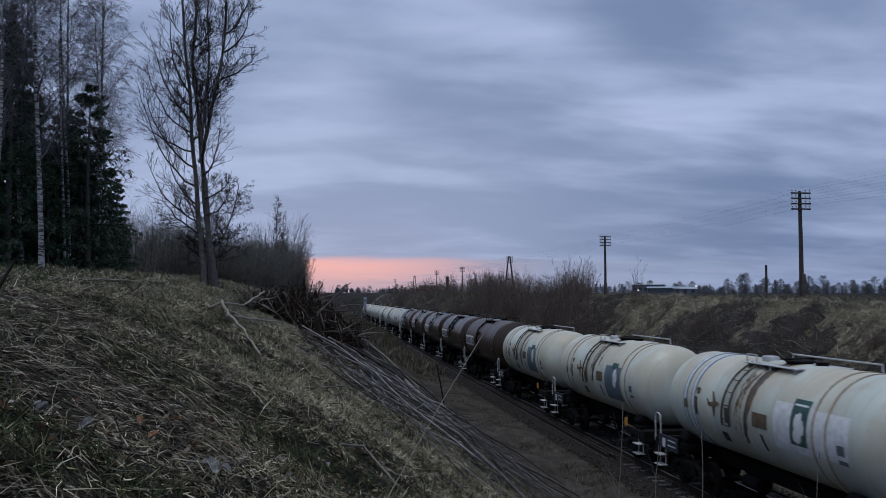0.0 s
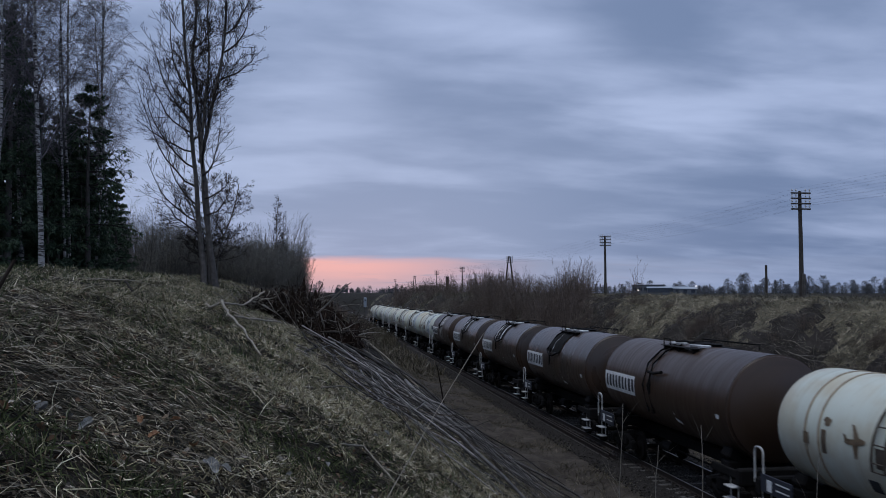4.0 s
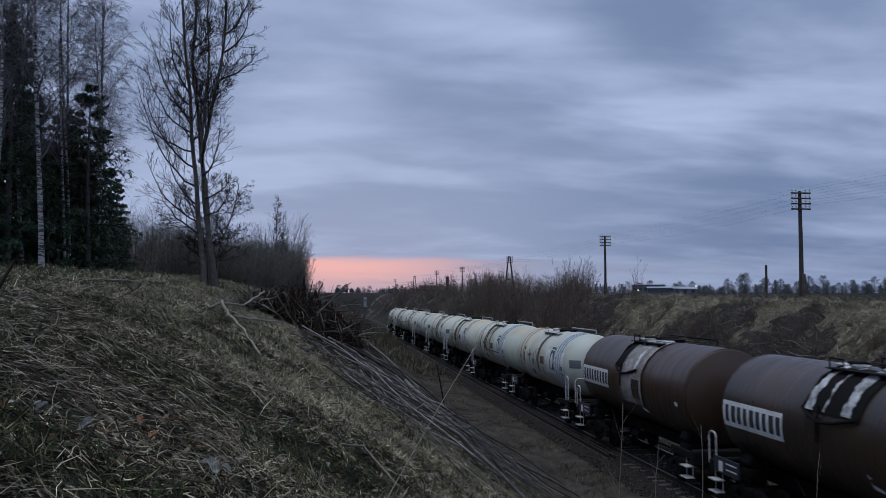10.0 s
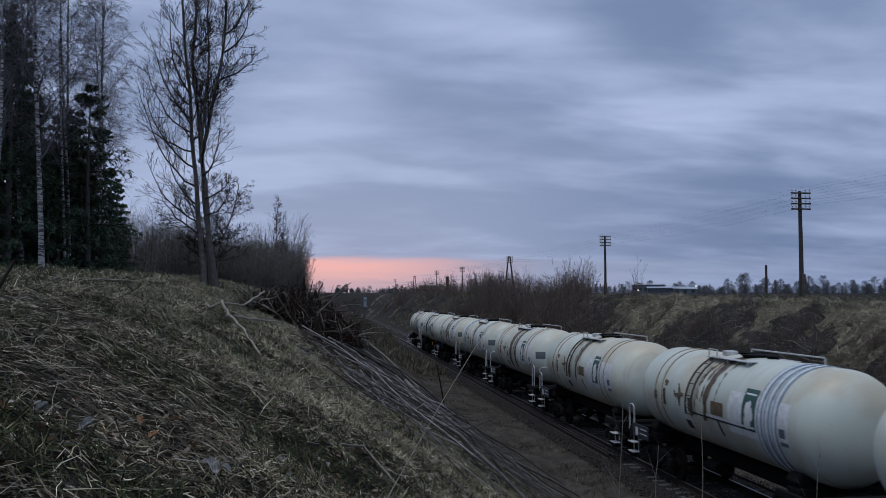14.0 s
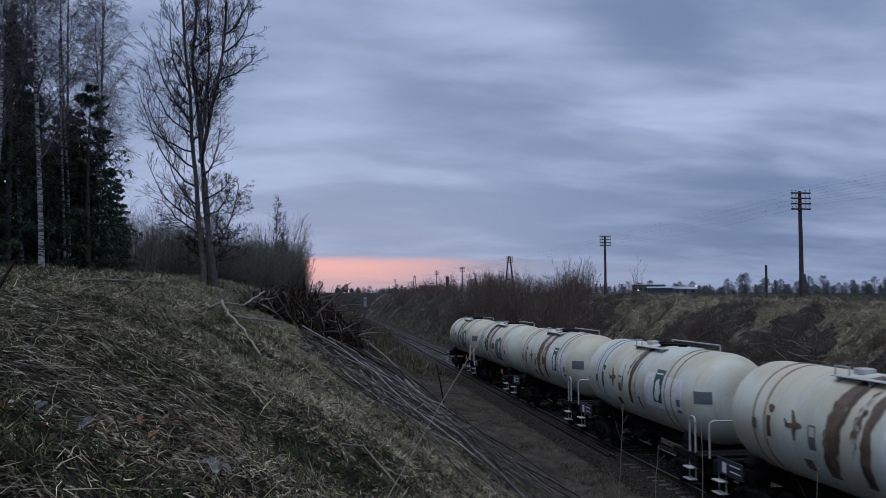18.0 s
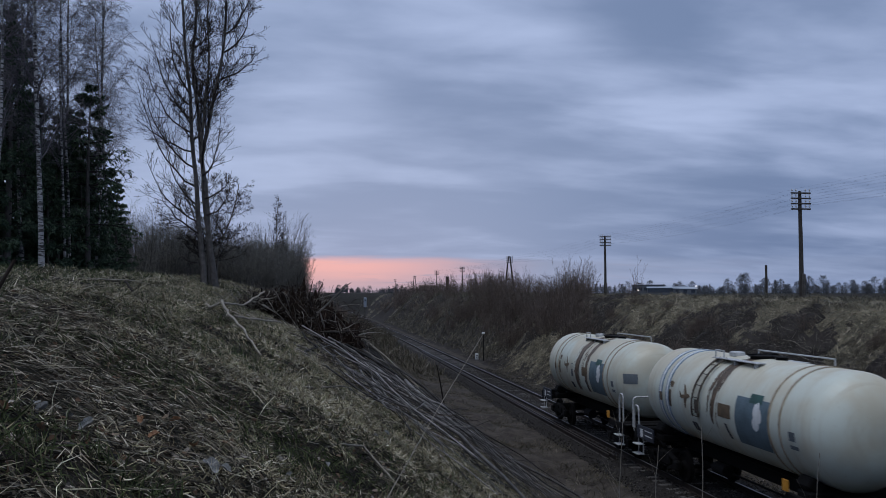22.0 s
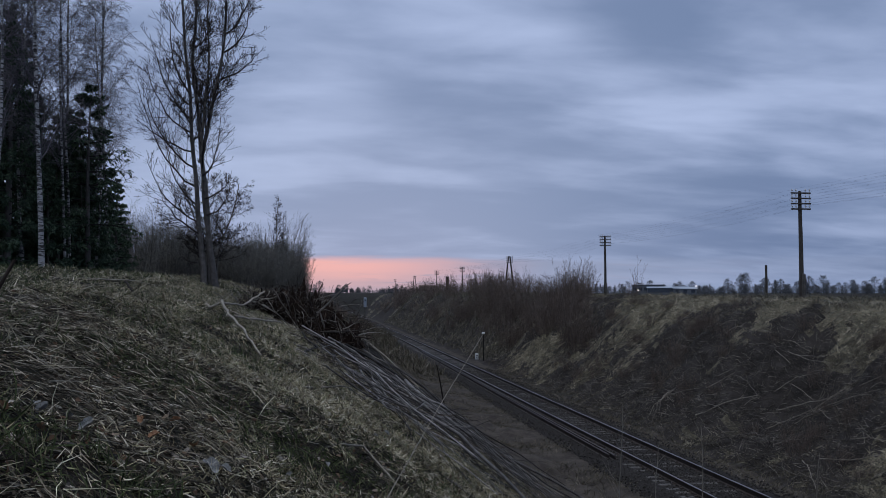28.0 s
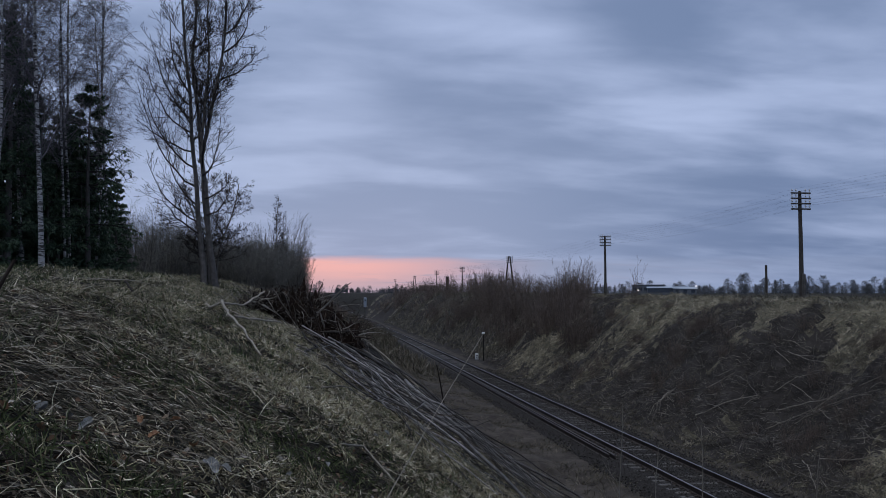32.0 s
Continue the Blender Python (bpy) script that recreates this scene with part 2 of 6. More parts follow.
M["shrub"] = by_island("shrub_twig", [(0.07, 0.054, 0.046), (0.16, 0.125, 0.105), (0.25, 0.20, 0.165)])
M["thicket"] = by_island("thicket_twig", [(0.07, 0.072, 0.065), (0.16, 0.154, 0.138), (0.26, 0.247, 0.22)])
M["needle"] = by_island("spruce_needles", [(0.036, 0.062, 0.044), (0.072, 0.110, 0.068), (0.105, 0.15, 0.088)])
M["white"] = tank_paint("white_tank_paint", (0.575, 0.625, 0.555), (0.485, 0.435, 0.315), (0.39, 0.345, 0.26), (0.25, 0.165, 0.10), 0.42, 0.75, 0.35)
M["brown"] = tank_paint("brown_tank_paint", (0.036, 0.026, 0.020), (0.060, 0.034, 0.020), (0.024, 0.019, 0.017), (0.07, 0.04, 0.025), 0.30, 0.1, 0.25)
M["rust_brown"] = tank_paint("rusty_tank_paint", (0.046, 0.026, 0.015), (0.036, 0.021, 0.014), (0.025, 0.017, 0.013), (0.075, 0.040, 0.022), 0.38, 0.1, 0.3)
# both steels are blacker than bare metal: the deep shade under the cars is in their colour
M["black"] = plain("shade_black_steel", (0.0055, 0.005, 0.005), 0.9, 0.0, 0.5, 6, spec=0.2)
M["wheel"] = plain("shade_black_wheel", (0.007, 0.006, 0.0055), 0.85, 0.0, 0.4, 6, spec=0.15)
M["strap"] = plain("dark_strap", (0.075, 0.060, 0.046), 0.7, 0, 0.5, 5)
M["blue_hoop"] = plain("blue_grey_hoop", (0.19, 0.27, 0.355), 0.6, 0, 0.35, 5)
# hoops in the tank's own paint: the tan stands for the shadow lines at their edges
M["shade_tan_hoop"] = plain("shade_tan_hoop", (0.33, 0.27, 0.19), 0.6, 0, 0.45, 5)
M["blue_panel"] = plain("blue_grey_paint", (0.105, 0.155, 0.185), 0.6, 0, 0.3, 2.5)
M["green_panel"] = plain("dark_green_paint", (0.03, 0.085, 0.075), 0.6, 0, 0.4, 3)
M["grey_panel"] = plain("slate_grey_paint", (0.11, 0.13, 0.145), 0.65, 0, 0.25, 4)
M["white_mark"] = plain("white_marking", (0.66, 0.68, 0.68), 0.6, 0, 0.25, 6)
M["tan_mark"] = plain("rusty_marking", (0.135, 0.096, 0.058), 0.7, 0, 0.45, 5)
M["board_blue"] = plain("dark_blue_board", (0.022, 0.027, 0.042), 0.6, 0, 0.3, 6)
M["dark_mark"] = plain("dark_marking", (0.028, 0.032, 0.040), 0.7, 0, 0.35, 6)
M["stain"] = plain("oil_and_rust_run", (0.130, 0.090, 0.058), 0.55, 0, 0.7, 3.5)
M["spill"] = plain("dried_spill", (0.52, 0.54, 0.56), 0.6, 0, 0.65, 3.0, 0.3, (0.10, 0.095, 0.09))
M["spill_grey"] = plain("weathered_spill", (0.30, 0.29, 0.275), 0.6, 0, 0.6, 1.4, 0.3, (0.075, 0.06, 0.052))
M["orange"] = plain("orange_plate", (0.62, 0.28, 0.03), 0.6, 0, 0.3, 5)
M["galv"] = plain("galvanised_steel", (0.46, 0.47, 0.47), 0.55, 0.15, 0.35, 6)
M["rail"] = plain("rusty_rail_steel", (0.045, 0.034, 0.028), 0.6, 0.4, 0.4, 5)
M["rail_top"] = plain("worn_rail_head", (0.25, 0.25, 0.26), 0.45, 0.8, 0.2, 5)
M["concrete"] = plain("sleeper_concrete", (0.078, 0.071, 0.065), 0.9, 0, 0.6, 3, 0.5)
M["pole"] = plain("tarred_pole_wood", (0.05, 0.043, 0.037), 0.9, 0, 0.4, 4, 0.5)
M["litter"] = plain("bleached_leaf", (0.16, 0.162, 0.158), 0.7, 0, 0.5, 30)
M["russet"] = plain("russet_leaf", (0.24, 0.12, 0.055), 0.7, 0, 0.45, 30)
M["glass"] = plain("porcelain", (0.55, 0.56, 0.57), 0.3, 0, 0.2, 5)
M["wall"] = plain("grey_render", (0.11, 0.12, 0.135), 0.85, 0, 0.2, 0.3)
M["roof"] = plain("pale_roof_sheet", (0.31, 0.35, 0.41), 0.6, 0, 0.15, 0.3)
M["window"] = plain("dark_window", (0.05, 0.06, 0.075), 0.2, 0, 0.3, 0.5)
M["brick"] = plain("dark_brick", (0.10, 0.06, 0.05), 0.9, 0, 0.3, 0.5)
lamp, ln, lb = material("lit_lamp", 0.5)
lb.inputs["Emission Color"].default_value, lb.inputs["Emission Strength"].default_value = (1.0, 0.86, 0.7, 1), 1.6
M["lamp"] = lamp


# ---- mesh helpers ----
def mesh_np(name, V, F, mat=None, smooth=False):
    """A mesh from arrays: V (n, 3), F (m, k)."""
    me = bpy.data.meshes.new(name)
    V, F = np.asarray(V, np.float32).reshape(-1, 3), np.asarray(F, np.int32)
    m, k = F.shape
    me.vertices.add(len(V))
    me.vertices.foreach_set("co", V.ravel())
    me.loops.add(m * k)
    me.loops.foreach_set("vertex_index", F.ravel())
    me.polygons.add(m)
    me.polygons.foreach_set("loop_start", np.arange(m, dtype=np.int32) * k)
    me.polygons.foreach_set("loop_total", np.full(m, k, np.int32))
    if smooth:
        me.polygons.foreach_set("use_smooth", np.ones(m, bool))
    me.update(calc_edges=True)
    if mat:
        me.materials.append(mat)
    return me


def tubes(P, R, k=3):
    """Tubes of k sides along many lines: P (m, n, 3), R (m, n). Returns arrays of vertices and quads."""
    P, R = np.asarray(P, float), np.asarray(R, float)
    m, n, _ = P.shape
    T = np.gradient(P, axis=1)
    T /= np.linalg.norm(T, axis=2, keepdims=True) + 1e-9
    ref = np.where(np.abs(T[:, :1, 2:3]) > 0.8, np.array([1.0, 0, 0]), np.array([0, 0, 1.0]))
    A = np.cross(T, np.broadcast_to(ref, T.shape))
    A /= np.linalg.norm(A, axis=2, keepdims=True) + 1e-9
    B = np.cross(T, A)
    ang = np.arange(k) * 2 * math.pi / k
    V = P[:, :, None] + R[:, :, None, None] * (A[:, :, None] * np.cos(ang)[:, None] + B[:, :, None] * np.sin(ang)[:, None])
    i = np.arange(m * n * k).reshape(m, n, k)
    a, b = i[:, :-1], i[:, 1:]
    F = np.stack([a, np.roll(a, -1, 2), np.roll(b, -1, 2), b], -1).reshape(-1, 4)
    return V.reshape(-1, 3), F


def joined(pieces):
    Vs, Fs, o = [], [], 0
    for V, F in pieces:
        Vs.append(V)
        Fs.append(F + o)
        o += len(V)
    return np.concatenate(Vs), np.concatenate(Fs)


class Build:
    """Gathers boxes, rods, tubes and turned shapes into one mesh."""

    def __init__(self):
        self.v, self.f = [], []

    def faces(self, V, F):
        o = len(self.v)
        self.v += [tuple(p) for p in V]
        self.f += [tuple(i + o for i in q) for q in F]
        return self

    def box(self, c, s, bev=0.0, m=None):
        """A box with its long edges chamfered by bev."""
        x, y, z = (v / 2 for v in s)
        b = min(bev, 0.45 * min(x, y, z)) if bev else 0.0
        if not b:
            V = [(sx * x, sy * y, sz * z) for sx in (-1, 1) for sy in (-1, 1) for sz in (-1, 1)]
            F = [(0, 1, 3, 2), (4, 6, 7, 5), (0, 4, 5, 1), (2, 3, 7, 6), (0, 2, 6, 4), (1, 5, 7, 3)]
        else:
            ring = [(x - b, -y), (x, -y + b), (x, y - b), (x - b, y), (-x + b, y), (-x, y - b), (-x, -y + b), (-x + b, -y)]
            V = [(px * (1 - b / x), py * (1 - b / y), -z) for px, py in ring] + [(px, py, -z + b) for px, py in ring]
            V += [(px, py, z - b) for px, py in ring] + [(px * (1 - b / x), py * (1 - b / y), z) for px, py in ring]
            F = [tuple(range(7, -1, -1)), tuple(range(24, 32))]
            F += [(r * 8 + i, r * 8 + (i + 1) % 8, r * 8 + 8 + (i + 1) % 8, r * 8 + 8 + i) for r in range(3) for i in range(8)]
        m = m or Matrix.Identity(4)
        return self.faces([Vector(c) + (m @ Vector(p)) for p in V], F)

    def rod(self, pts, r, k=8, caps=True):
        """A round bar through the points; r is one radius or one for each point."""
        pts = np.array(pts, float)
        rr = np.full(len(pts), r) if np.isscalar(r) else np.array(r, float)
        V, F = tubes(pts[None], rr[None], k)
        F = [tuple(q) for q in F]
        if caps:
            F += [tuple(range(k)), tuple(range(len(V) - 1, len(V) - 1 - k, -1))]
        return self.faces(V, F)

    def turn(self, prof, k=32, axis="y", c=(0, 0, 0)):
        """A shape turned round an axis: prof is (along, radius) pairs."""
        V, n = [], len(prof)
        for a, r in prof:
            for i in range(k):
                t = 2 * math.pi * i / k
                u, v = r * math.cos(t), r * math.sin(t)
                p = {"y": (u, a, v), "x": (a, u, v), "z": (u, v, a)}[axis]
                V.append((c[0] + p[0], c[1] + p[1], c[2] + p[2]))
        F = [(j * k + i, j * k + (i + 1) % k, j * k + k + (i + 1) % k, j * k + k + i) for j in range(n - 1) for i in range(k)]
        F += [tuple(range(k)), tuple(range(n * k - 1, n * k - k - 1, -1))]
        return self.faces(V, F)

    def mesh(self, name, mat, smooth=False):
        me = bpy.data.meshes.new(name)
        me.from_pydata(self.v, [], self.f)
        bm = bmesh.new()
        bm.from_mesh(me)
        bmesh.ops.recalc_face_normals(bm, faces=bm.faces)
        bm.to_mesh(me)
        bm.free()
        if smooth:
            for p in me.polygons:
                p.use_smooth = len(p.vertices) == 4
            me.set_sharp_from_angle(angle=radians(38))
        me.materials.append(mat)
        return me


def part(name, me, parent, label=""):
    """Links a mesh as one part under a thing or a part."""
    ob = new(name, me)
    ob.parent = parent
    if label:
        ob["label"] = label
    return ob


def thing(name, label, category, m=None, me=None, group="", kind=""):
    ob = new(name, me)
    if m is not None:
        ob.matrix_basis = m
    return tagged(ob, label, category, group, kind)


# ---- ground ----
def hash2(i, j, seed):
    h = (i * 374761393 + j * 668265263 + seed * 2147483647) & 0xFFFFFFFF
    h = ((h ^ (h >> 13)) * 1274126177) & 0xFFFFFFFF
    return ((h ^ (h >> 16)) & 0xFFFF) / 65535.0


def lumps(x, y, size, seed):
    """Smooth value noise, -1 to 1."""
    x, y = np.asarray(x, float) / size, np.asarray(y, float) / size
    i, j = np.floor(x).astype(np.int64), np.floor(y).astype(np.int64)
    u, v = x - i, y - j
    u, v = u * u * (3 - 2 * u), v * v * (3 - 2 * v)
    a, b, c, d = hash2(i, j, seed), hash2(i + 1, j, seed), hash2(i, j + 1, seed), hash2(i + 1, j + 1, seed)
    return 2 * ((a * (1 - u) + b * u) * (1 - v) + (c * (1 - u) + d * u) * v) - 1


LEFT_X = [-3000, -60, -25, -9, -6.5, -5, -3.5, -2, 0, 2, 4, 5.5, 6.5, 7.5, 9.0, 9.9, 10.35, 12]
LEFT_Z = [4.6, 6.4, 6.4, 6.15, 6.05, 5.85, 5.5, 4.95, 4.05, 2.9, 1.6, 0.6, 0.0, -0.3, -0.42, -0.42, -0.2, -0.2]
RIGHT_X = [12, 13.45, 13.95, 15.2, 16.2, 18, 20.5, 22.5, 23.8, 25.5, 32, 80, 3000]
RIGHT_Z = [-0.2, -0.2, -0.45, -0.5, -0.1, 1.1, 3.1, 4.6, 5.05, 5.15, 5.0, 4.6, 4.2]


def smooth(a, b, x):
    t = np.clip((np.asarray(x, float) - a) / (b - a), 0, 1)
    return t * t * (3 - 2 * t)


def ground_z(x, y):
    """The height of the ground: a railway cutting between two banks, with fields above them."""
    x, y = np.asarray(x, float), np.asarray(y, float)
    # spurs and gullies wander down the far bank
    spur = lumps(x * 0.15, y - 0.5 * x, 8.0, 5) * 1.9 + lumps(x * 0.2, y - 0.5 * x, 3.0, 6) * 0.7
    bank = smooth(15.5, 19, x) * (1 - smooth(24, 30, x))
    xs = x - spur * bank * 1.1
    z = np.where(x < 12, np.interp(x, LEFT_X, LEFT_Z), np.interp(xs, RIGHT_X, RIGHT_Z))
    floor = smooth(3, 8, x) * (1 - smooth(15, 20, x))
    z = z + GRADE * np.clip(y, -50, 300) * floor
    # the far side of the plateau under the trees rises a little
    z = z + 0.22 * smooth(12, 38, y) * (1 - smooth(60, 160, y)) * (1 - smooth(-6, -2, x))
    # the near part of the plateau lies lower than the wood's foot
    z = z - 0.36 * (1 - smooth(16, 34, y)) * (1 - smooth(-5.5, -3.0, x)) * smooth(-60, -30, x)
    off_track = 1 - smooth(8.8, 9.6, x) * (1 - smooth(14.2, 15.2, x))
    near = 1 - smooth(100, 300, np.abs(y)) * 1.0
    z = z + off_track * near * (0.16 * lumps(x, y, 2.3, 1) + 0.11 * lumps(x, y, 0.8, 2) + 0.065 * lumps(x, y, 0.3, 3))
    # clods and tussocks on the far bank
    z = z + bank * near * (0.20 * lumps(x, y, 1.7, 7) + 0.13 * lumps(x, y, 0.7, 8))
    z = z + 0.6 * lumps(x, y, 40.0, 4) * smooth(30, 60, np.abs(x - 8)) * (1 - smooth(200, 600, np.hypot(x, y)))
    return z


def pale_bank(x, y):
    """How grassy the far bank is: pale grass on its shoulder and tongues, dark brush between them."""
    x, y = np.asarray(x, float), np.asarray(y, float)
    f = -0.42 + 0.55 * lumps(x * 0.5, y - 0.5 * x, 3.2, 71) + 0.45 * lumps(x, y, 1.1, 72) + 0.3 * lumps(x, y, 0.5, 73)
    for cx, cy, wx, wy in ((22.6, 57, 2.3, 9), (17.6, 65, 1.6, 9), (23.2, 32.5, 1.7, 4.5), (16.2, 22.5, 0.9, 1.8), (24.6, 45, 1.0, 30)):
        f = f + 0.95 * np.exp(-((x - cx) / wx) ** 2 - ((y - cy) / wy) ** 2)
    return f


def steps(*spans):
    """A row of stations with a spacing of its own in each span: (from, to, spacing)."""
    return np.unique(np.concatenate([np.arange(a, b, s) for a, b, s in spans] + [[spans[-1][1]]]))


def make_ground():
    far = np.array([90, 120, 170, 250, 400, 700, 1300, 3000.0])
    xs = np.concatenate([-far[::-1], steps((-60, -10, 2.0), (-10, 9.6, 0.22), (9.6, 14.4, 0.25), (14.4, 27, 0.28), (27, 60, 1.5)), far])
    ys = np.concatenate([-far[::-1] - 30, steps((-80, 2, 4.0), (2, 30, 0.22), (30, 75, 0.45), (75, 160, 1.2), (160, 320, 6.0)), far[3:] + 120])
    X, Y = np.meshgrid(xs, ys)
    V = np.stack([X, Y, ground_z(X, Y)], -1).reshape(-1, 3)
    i = np.arange(len(V)).reshape(len(ys), len(xs))
    F = np.stack([i[:-1, :-1], i[:-1, 1:], i[1:, 1:], i[1:, :-1]], -1).reshape(-1, 4)
    me = mesh_np("ground", V, F, M["soil"], True)
    me.materials.append(M["ballast"])
    cx, cy = V[F][:, :, 0].mean(1), V[F][:, :, 1].mean(1)
    me.materials.append(M["turf"])
    me.materials.append(M["brush_floor"])
    me.materials.append(M["floor"])
    me.polygons.foreach_set("material_index", np.where((cx > 9.75) & (cx < 14.0), 1, np.where((cx > 15.0) & (cx < 40) & (cy < 300), np.where((pale_bank(cx, cy) + np.random.default_rng(5).normal(0, 0.16, len(cx)) > 0) | (cx > 26), 2, 3), np.where((cx > 5.2) & (cx < 15.5) & (cy < 300), 4, 0))).astype(np.int32))
    return thing("ground", "banks of matted dead grass and bare soil beside a railway cutting", "ground", me=me, kind="structure")


make_ground()


# ---- railway track ----
def rail_z(y):
    return GRADE * y


def rail_mesh(y0, y1, name, worn=True):
    prof = [(-0.075, -0.18), (0.075, -0.18), (0.075, -0.165), (0.012, -0.15), (0.012, -0.04), (0.036, -0.03), (0.036, -0.004), (0.028, 0.0),
            (-0.028, 0.0), (-0.036, -0.004), (-0.036, -0.03), (-0.012, -0.04), (-0.012, -0.15), (-0.075, -0.165)]
    ys = np.linspace(y0, y1, 30)
    V = [(px, y, pz + rail_z(y)) for y in ys for px, pz in prof]
    k = len(prof)
    F = [(j * k + i, j * k + (i + 1) % k, j * k + k + (i + 1) % k, j * k + k + i) for j in range(len(ys) - 1) for i in range(k)]
    F += [tuple(range(k)), tuple(range(len(V) - 1, len(V) - 1 - k, -1))]
    me = Build().faces(V, F).mesh(name, M["rail"])
    me.materials.append(M["rail_top"])
    for p in me.polygons:
        if worn and p.normal.z > 0.5 and all(abs(me.vertices[i].co.x) < 0.03 for i in p.vertices) and p.center.z - rail_z(p.center.y) > -0.01:
            p.material_index = 1
    return me


track = thing("railway_track", "single railway track with rusty rails on worn concrete sleepers", "railway track", kind="structure")
for side in (-0.76, 0.76):
    part("rail", rail_mesh(-40, 320, "rail"), track, "rusty rail with a bright running head").location.x = TRACK_X + side
sleeper = Build().box((0, 0, 0), (2.7, 0.25, 0.2), 0.03).mesh("sleeper", M["concrete"])
clip = Build().box((0, 0, 0), (0.11, 0.16, 0.07), 0.015).box((0, 0, 0.045), (0.06, 0.06, 0.04), 0.01).mesh("rail_clip", M["rail"])
rs = random.Random(4)
for i in range(190):
    y = 12.0 + i * 0.545
    s = part("sleeper", sleeper, track)
    s.matrix_basis = pose(TRACK_X + rs.uniform(-0.03, 0.03), y + rs.uniform(-0.02, 0.02), rail_z(y) - 0.295 + rs.uniform(-0.012, 0.008), rs.uniform(-0.8, 0.8), rs.uniform(-0.4, 0.4), rs.uniform(-0.8, 0.8))
    if i < 70:
        for side in (-0.87, -0.65, 0.65, 0.87):
            part("rail_clip", clip, s).location = (side, 0, 0.11)

spare = thing("spare_rails", "pair of loose rusty rails lying beside the track", "rail", pose(0, 0, 0))
for dx, y1 in ((10.44, 29.9), (10.60, 29.7)):
    part("rail", rail_mesh(y1, 92, "loose_rail", False), spare).matrix_basis = pose(dx - 0.007 * 30, 0, -0.03, 0, 0, -0.4)

# stones of the ballast bed
def ballast_stones():
    r = np.random.default_rng(3)
    n = 16000
    y = 12 + 58 * r.random(n) ** 1.6
    x = TRACK_X + np.where(r.random(n) < 0.55, r.uniform(-0.7, 0.7, n), r.choice([-1, 1], n) * r.uniform(0.85, 2.3, n))
    z = np.maximum(ground_z(x, y), -0.24 + GRADE * y - 0.05)
    c = np.stack([x, y, z + 0.01], -1)
    base = np.array([(1, 0, 0), (-1, 0, 0), (0, 1, 0), (0, -1, 0), (0, 0, 1), (0, 0, -1)], float)
    s = r.uniform(0.018, 0.045, (n, 1, 3))
    a = r.uniform(0, 6.28, n)
    ca, sa = np.cos(a)[:, None], np.sin(a)[:, None]
    v = base[None] * s + r.uniform(-0.008, 0.008, (n, 6, 3))
    v = np.stack([v[..., 0] * ca - v[..., 1] * sa, v[..., 0] * sa + v[..., 1] * ca, v[..., 2]], -1) + c[:, None]
    f = np.array([(0, 2, 4), (2, 1, 4), (1, 3, 4), (3, 0, 4), (2, 0, 5), (1, 2, 5), (3, 1, 5), (0, 3, 5)])
    F = (np.arange(n)[:, None, None] * 6 + f[None]).reshape(-1, 3)
    stone = by_island("ballast_stone", [(0.020, 0.018, 0.0165), (0.042, 0.038, 0.034), (0.085, 0.078, 0.070), (0.03, 0.025, 0.021)])
    thing("ballast_stones", "dirty crushed stone between and beside the rails", "ballast", me=mesh_np("ballast_stones", v.reshape(-1, 3), F, stone), kind="stuff")


ballast_stones()

# ---- tank cars ----
SHELL = {"white": (4.32, 0.85), "brown": (4.68, 0.42)}


def shell_profile(kind):
    """Half-length of the cylinder and the dished ends."""
    half, dish = SHELL[kind]
    prof = [(-half - dish, 0.02)]
    if kind == "white":
        # a deep dish with a rounded knuckle
        for i in range(1, 11):
            t = i / 10 * math.pi / 2
            prof.append((-half - dish * math.cos(t), TANK_R * math.sin(t) ** 0.8))
    else:
        # a shallow cone with a turned rim
        prof += [(-half - 0.38, 0.5), (-half - 0.26, 1.0), (-half - 0.10, 1.36), (-half - 0.03, TANK_R - 0.04)]
        prof.append((-half, TANK_R))
    n = 9
    prof += [(-half + 2 * half * i / n, TANK_R) for i in range(1, n)]
    prof += [(-a, r) for a, r in reversed(prof[: len(prof) - n + 1])]
    return prof


def on_shell(y, h, e=0.006):
    """The point of the near side at y along and h (arc metres above the axis), e proud."""
    a = (h + 0.1) / TANK_R
    r = TANK_R + e
    return (-r * math.cos(a), y, TANK_Z + r * math.sin(a))


def patch(y0, y1, h0, h1, e=0.006, lean=0.0):
    """A painted rectangle on the shell, bent with it."""
    V, F, n = [], [], max(4, int(abs(h1 - h0) / 0.07))
    for i in range(n + 1):
        h = h0 + (h1 - h0) * i / n
        V += [on_shell(y0 + lean * i / n, h, e), on_shell(y1 + lean * i / n, h, e)]
        if i:
            F.append((2 * i - 2, 2 * i - 1, 2 * i + 1, 2 * i))
    return V, F


def blot(y, h, w, t, e, seed):
    """An irregular painted outline: a blob with a wavy edge."""
    r = random.Random(seed)
    ph = [r.uniform(0, 6.28) for _ in range(4)]
    k, rings = 40, 6
    V, F = [on_shell(y, h, e)], []
    for j in range(1, rings + 1):
        for i in range(k):
            a = 2 * math.pi * i / k
            q = 1 + 0.07 * math.sin(2 * a + ph[0]) + 0.12 * math.sin(3 * a + ph[1]) + 0.09 * math.sin(5 * a + ph[2]) + 0.06 * math.sin(8 * a + ph[3]) + 0.04 * math.sin(13 * a)
            V.append(on_shell(y + w * q * math.cos(a) * j / rings, h + t * q * math.sin(a) * j / rings, e))
    F += [(0, 1 + i, 1 + (i + 1) % k) for i in range(k)]
    F += [(1 + (j - 1) * k + i, 1 + j * k + i, 1 + j * k + (i + 1) % k, 1 + (j - 1) * k + (i + 1) % k) for j in range(1, rings) for i in range(k)]
    return V, F


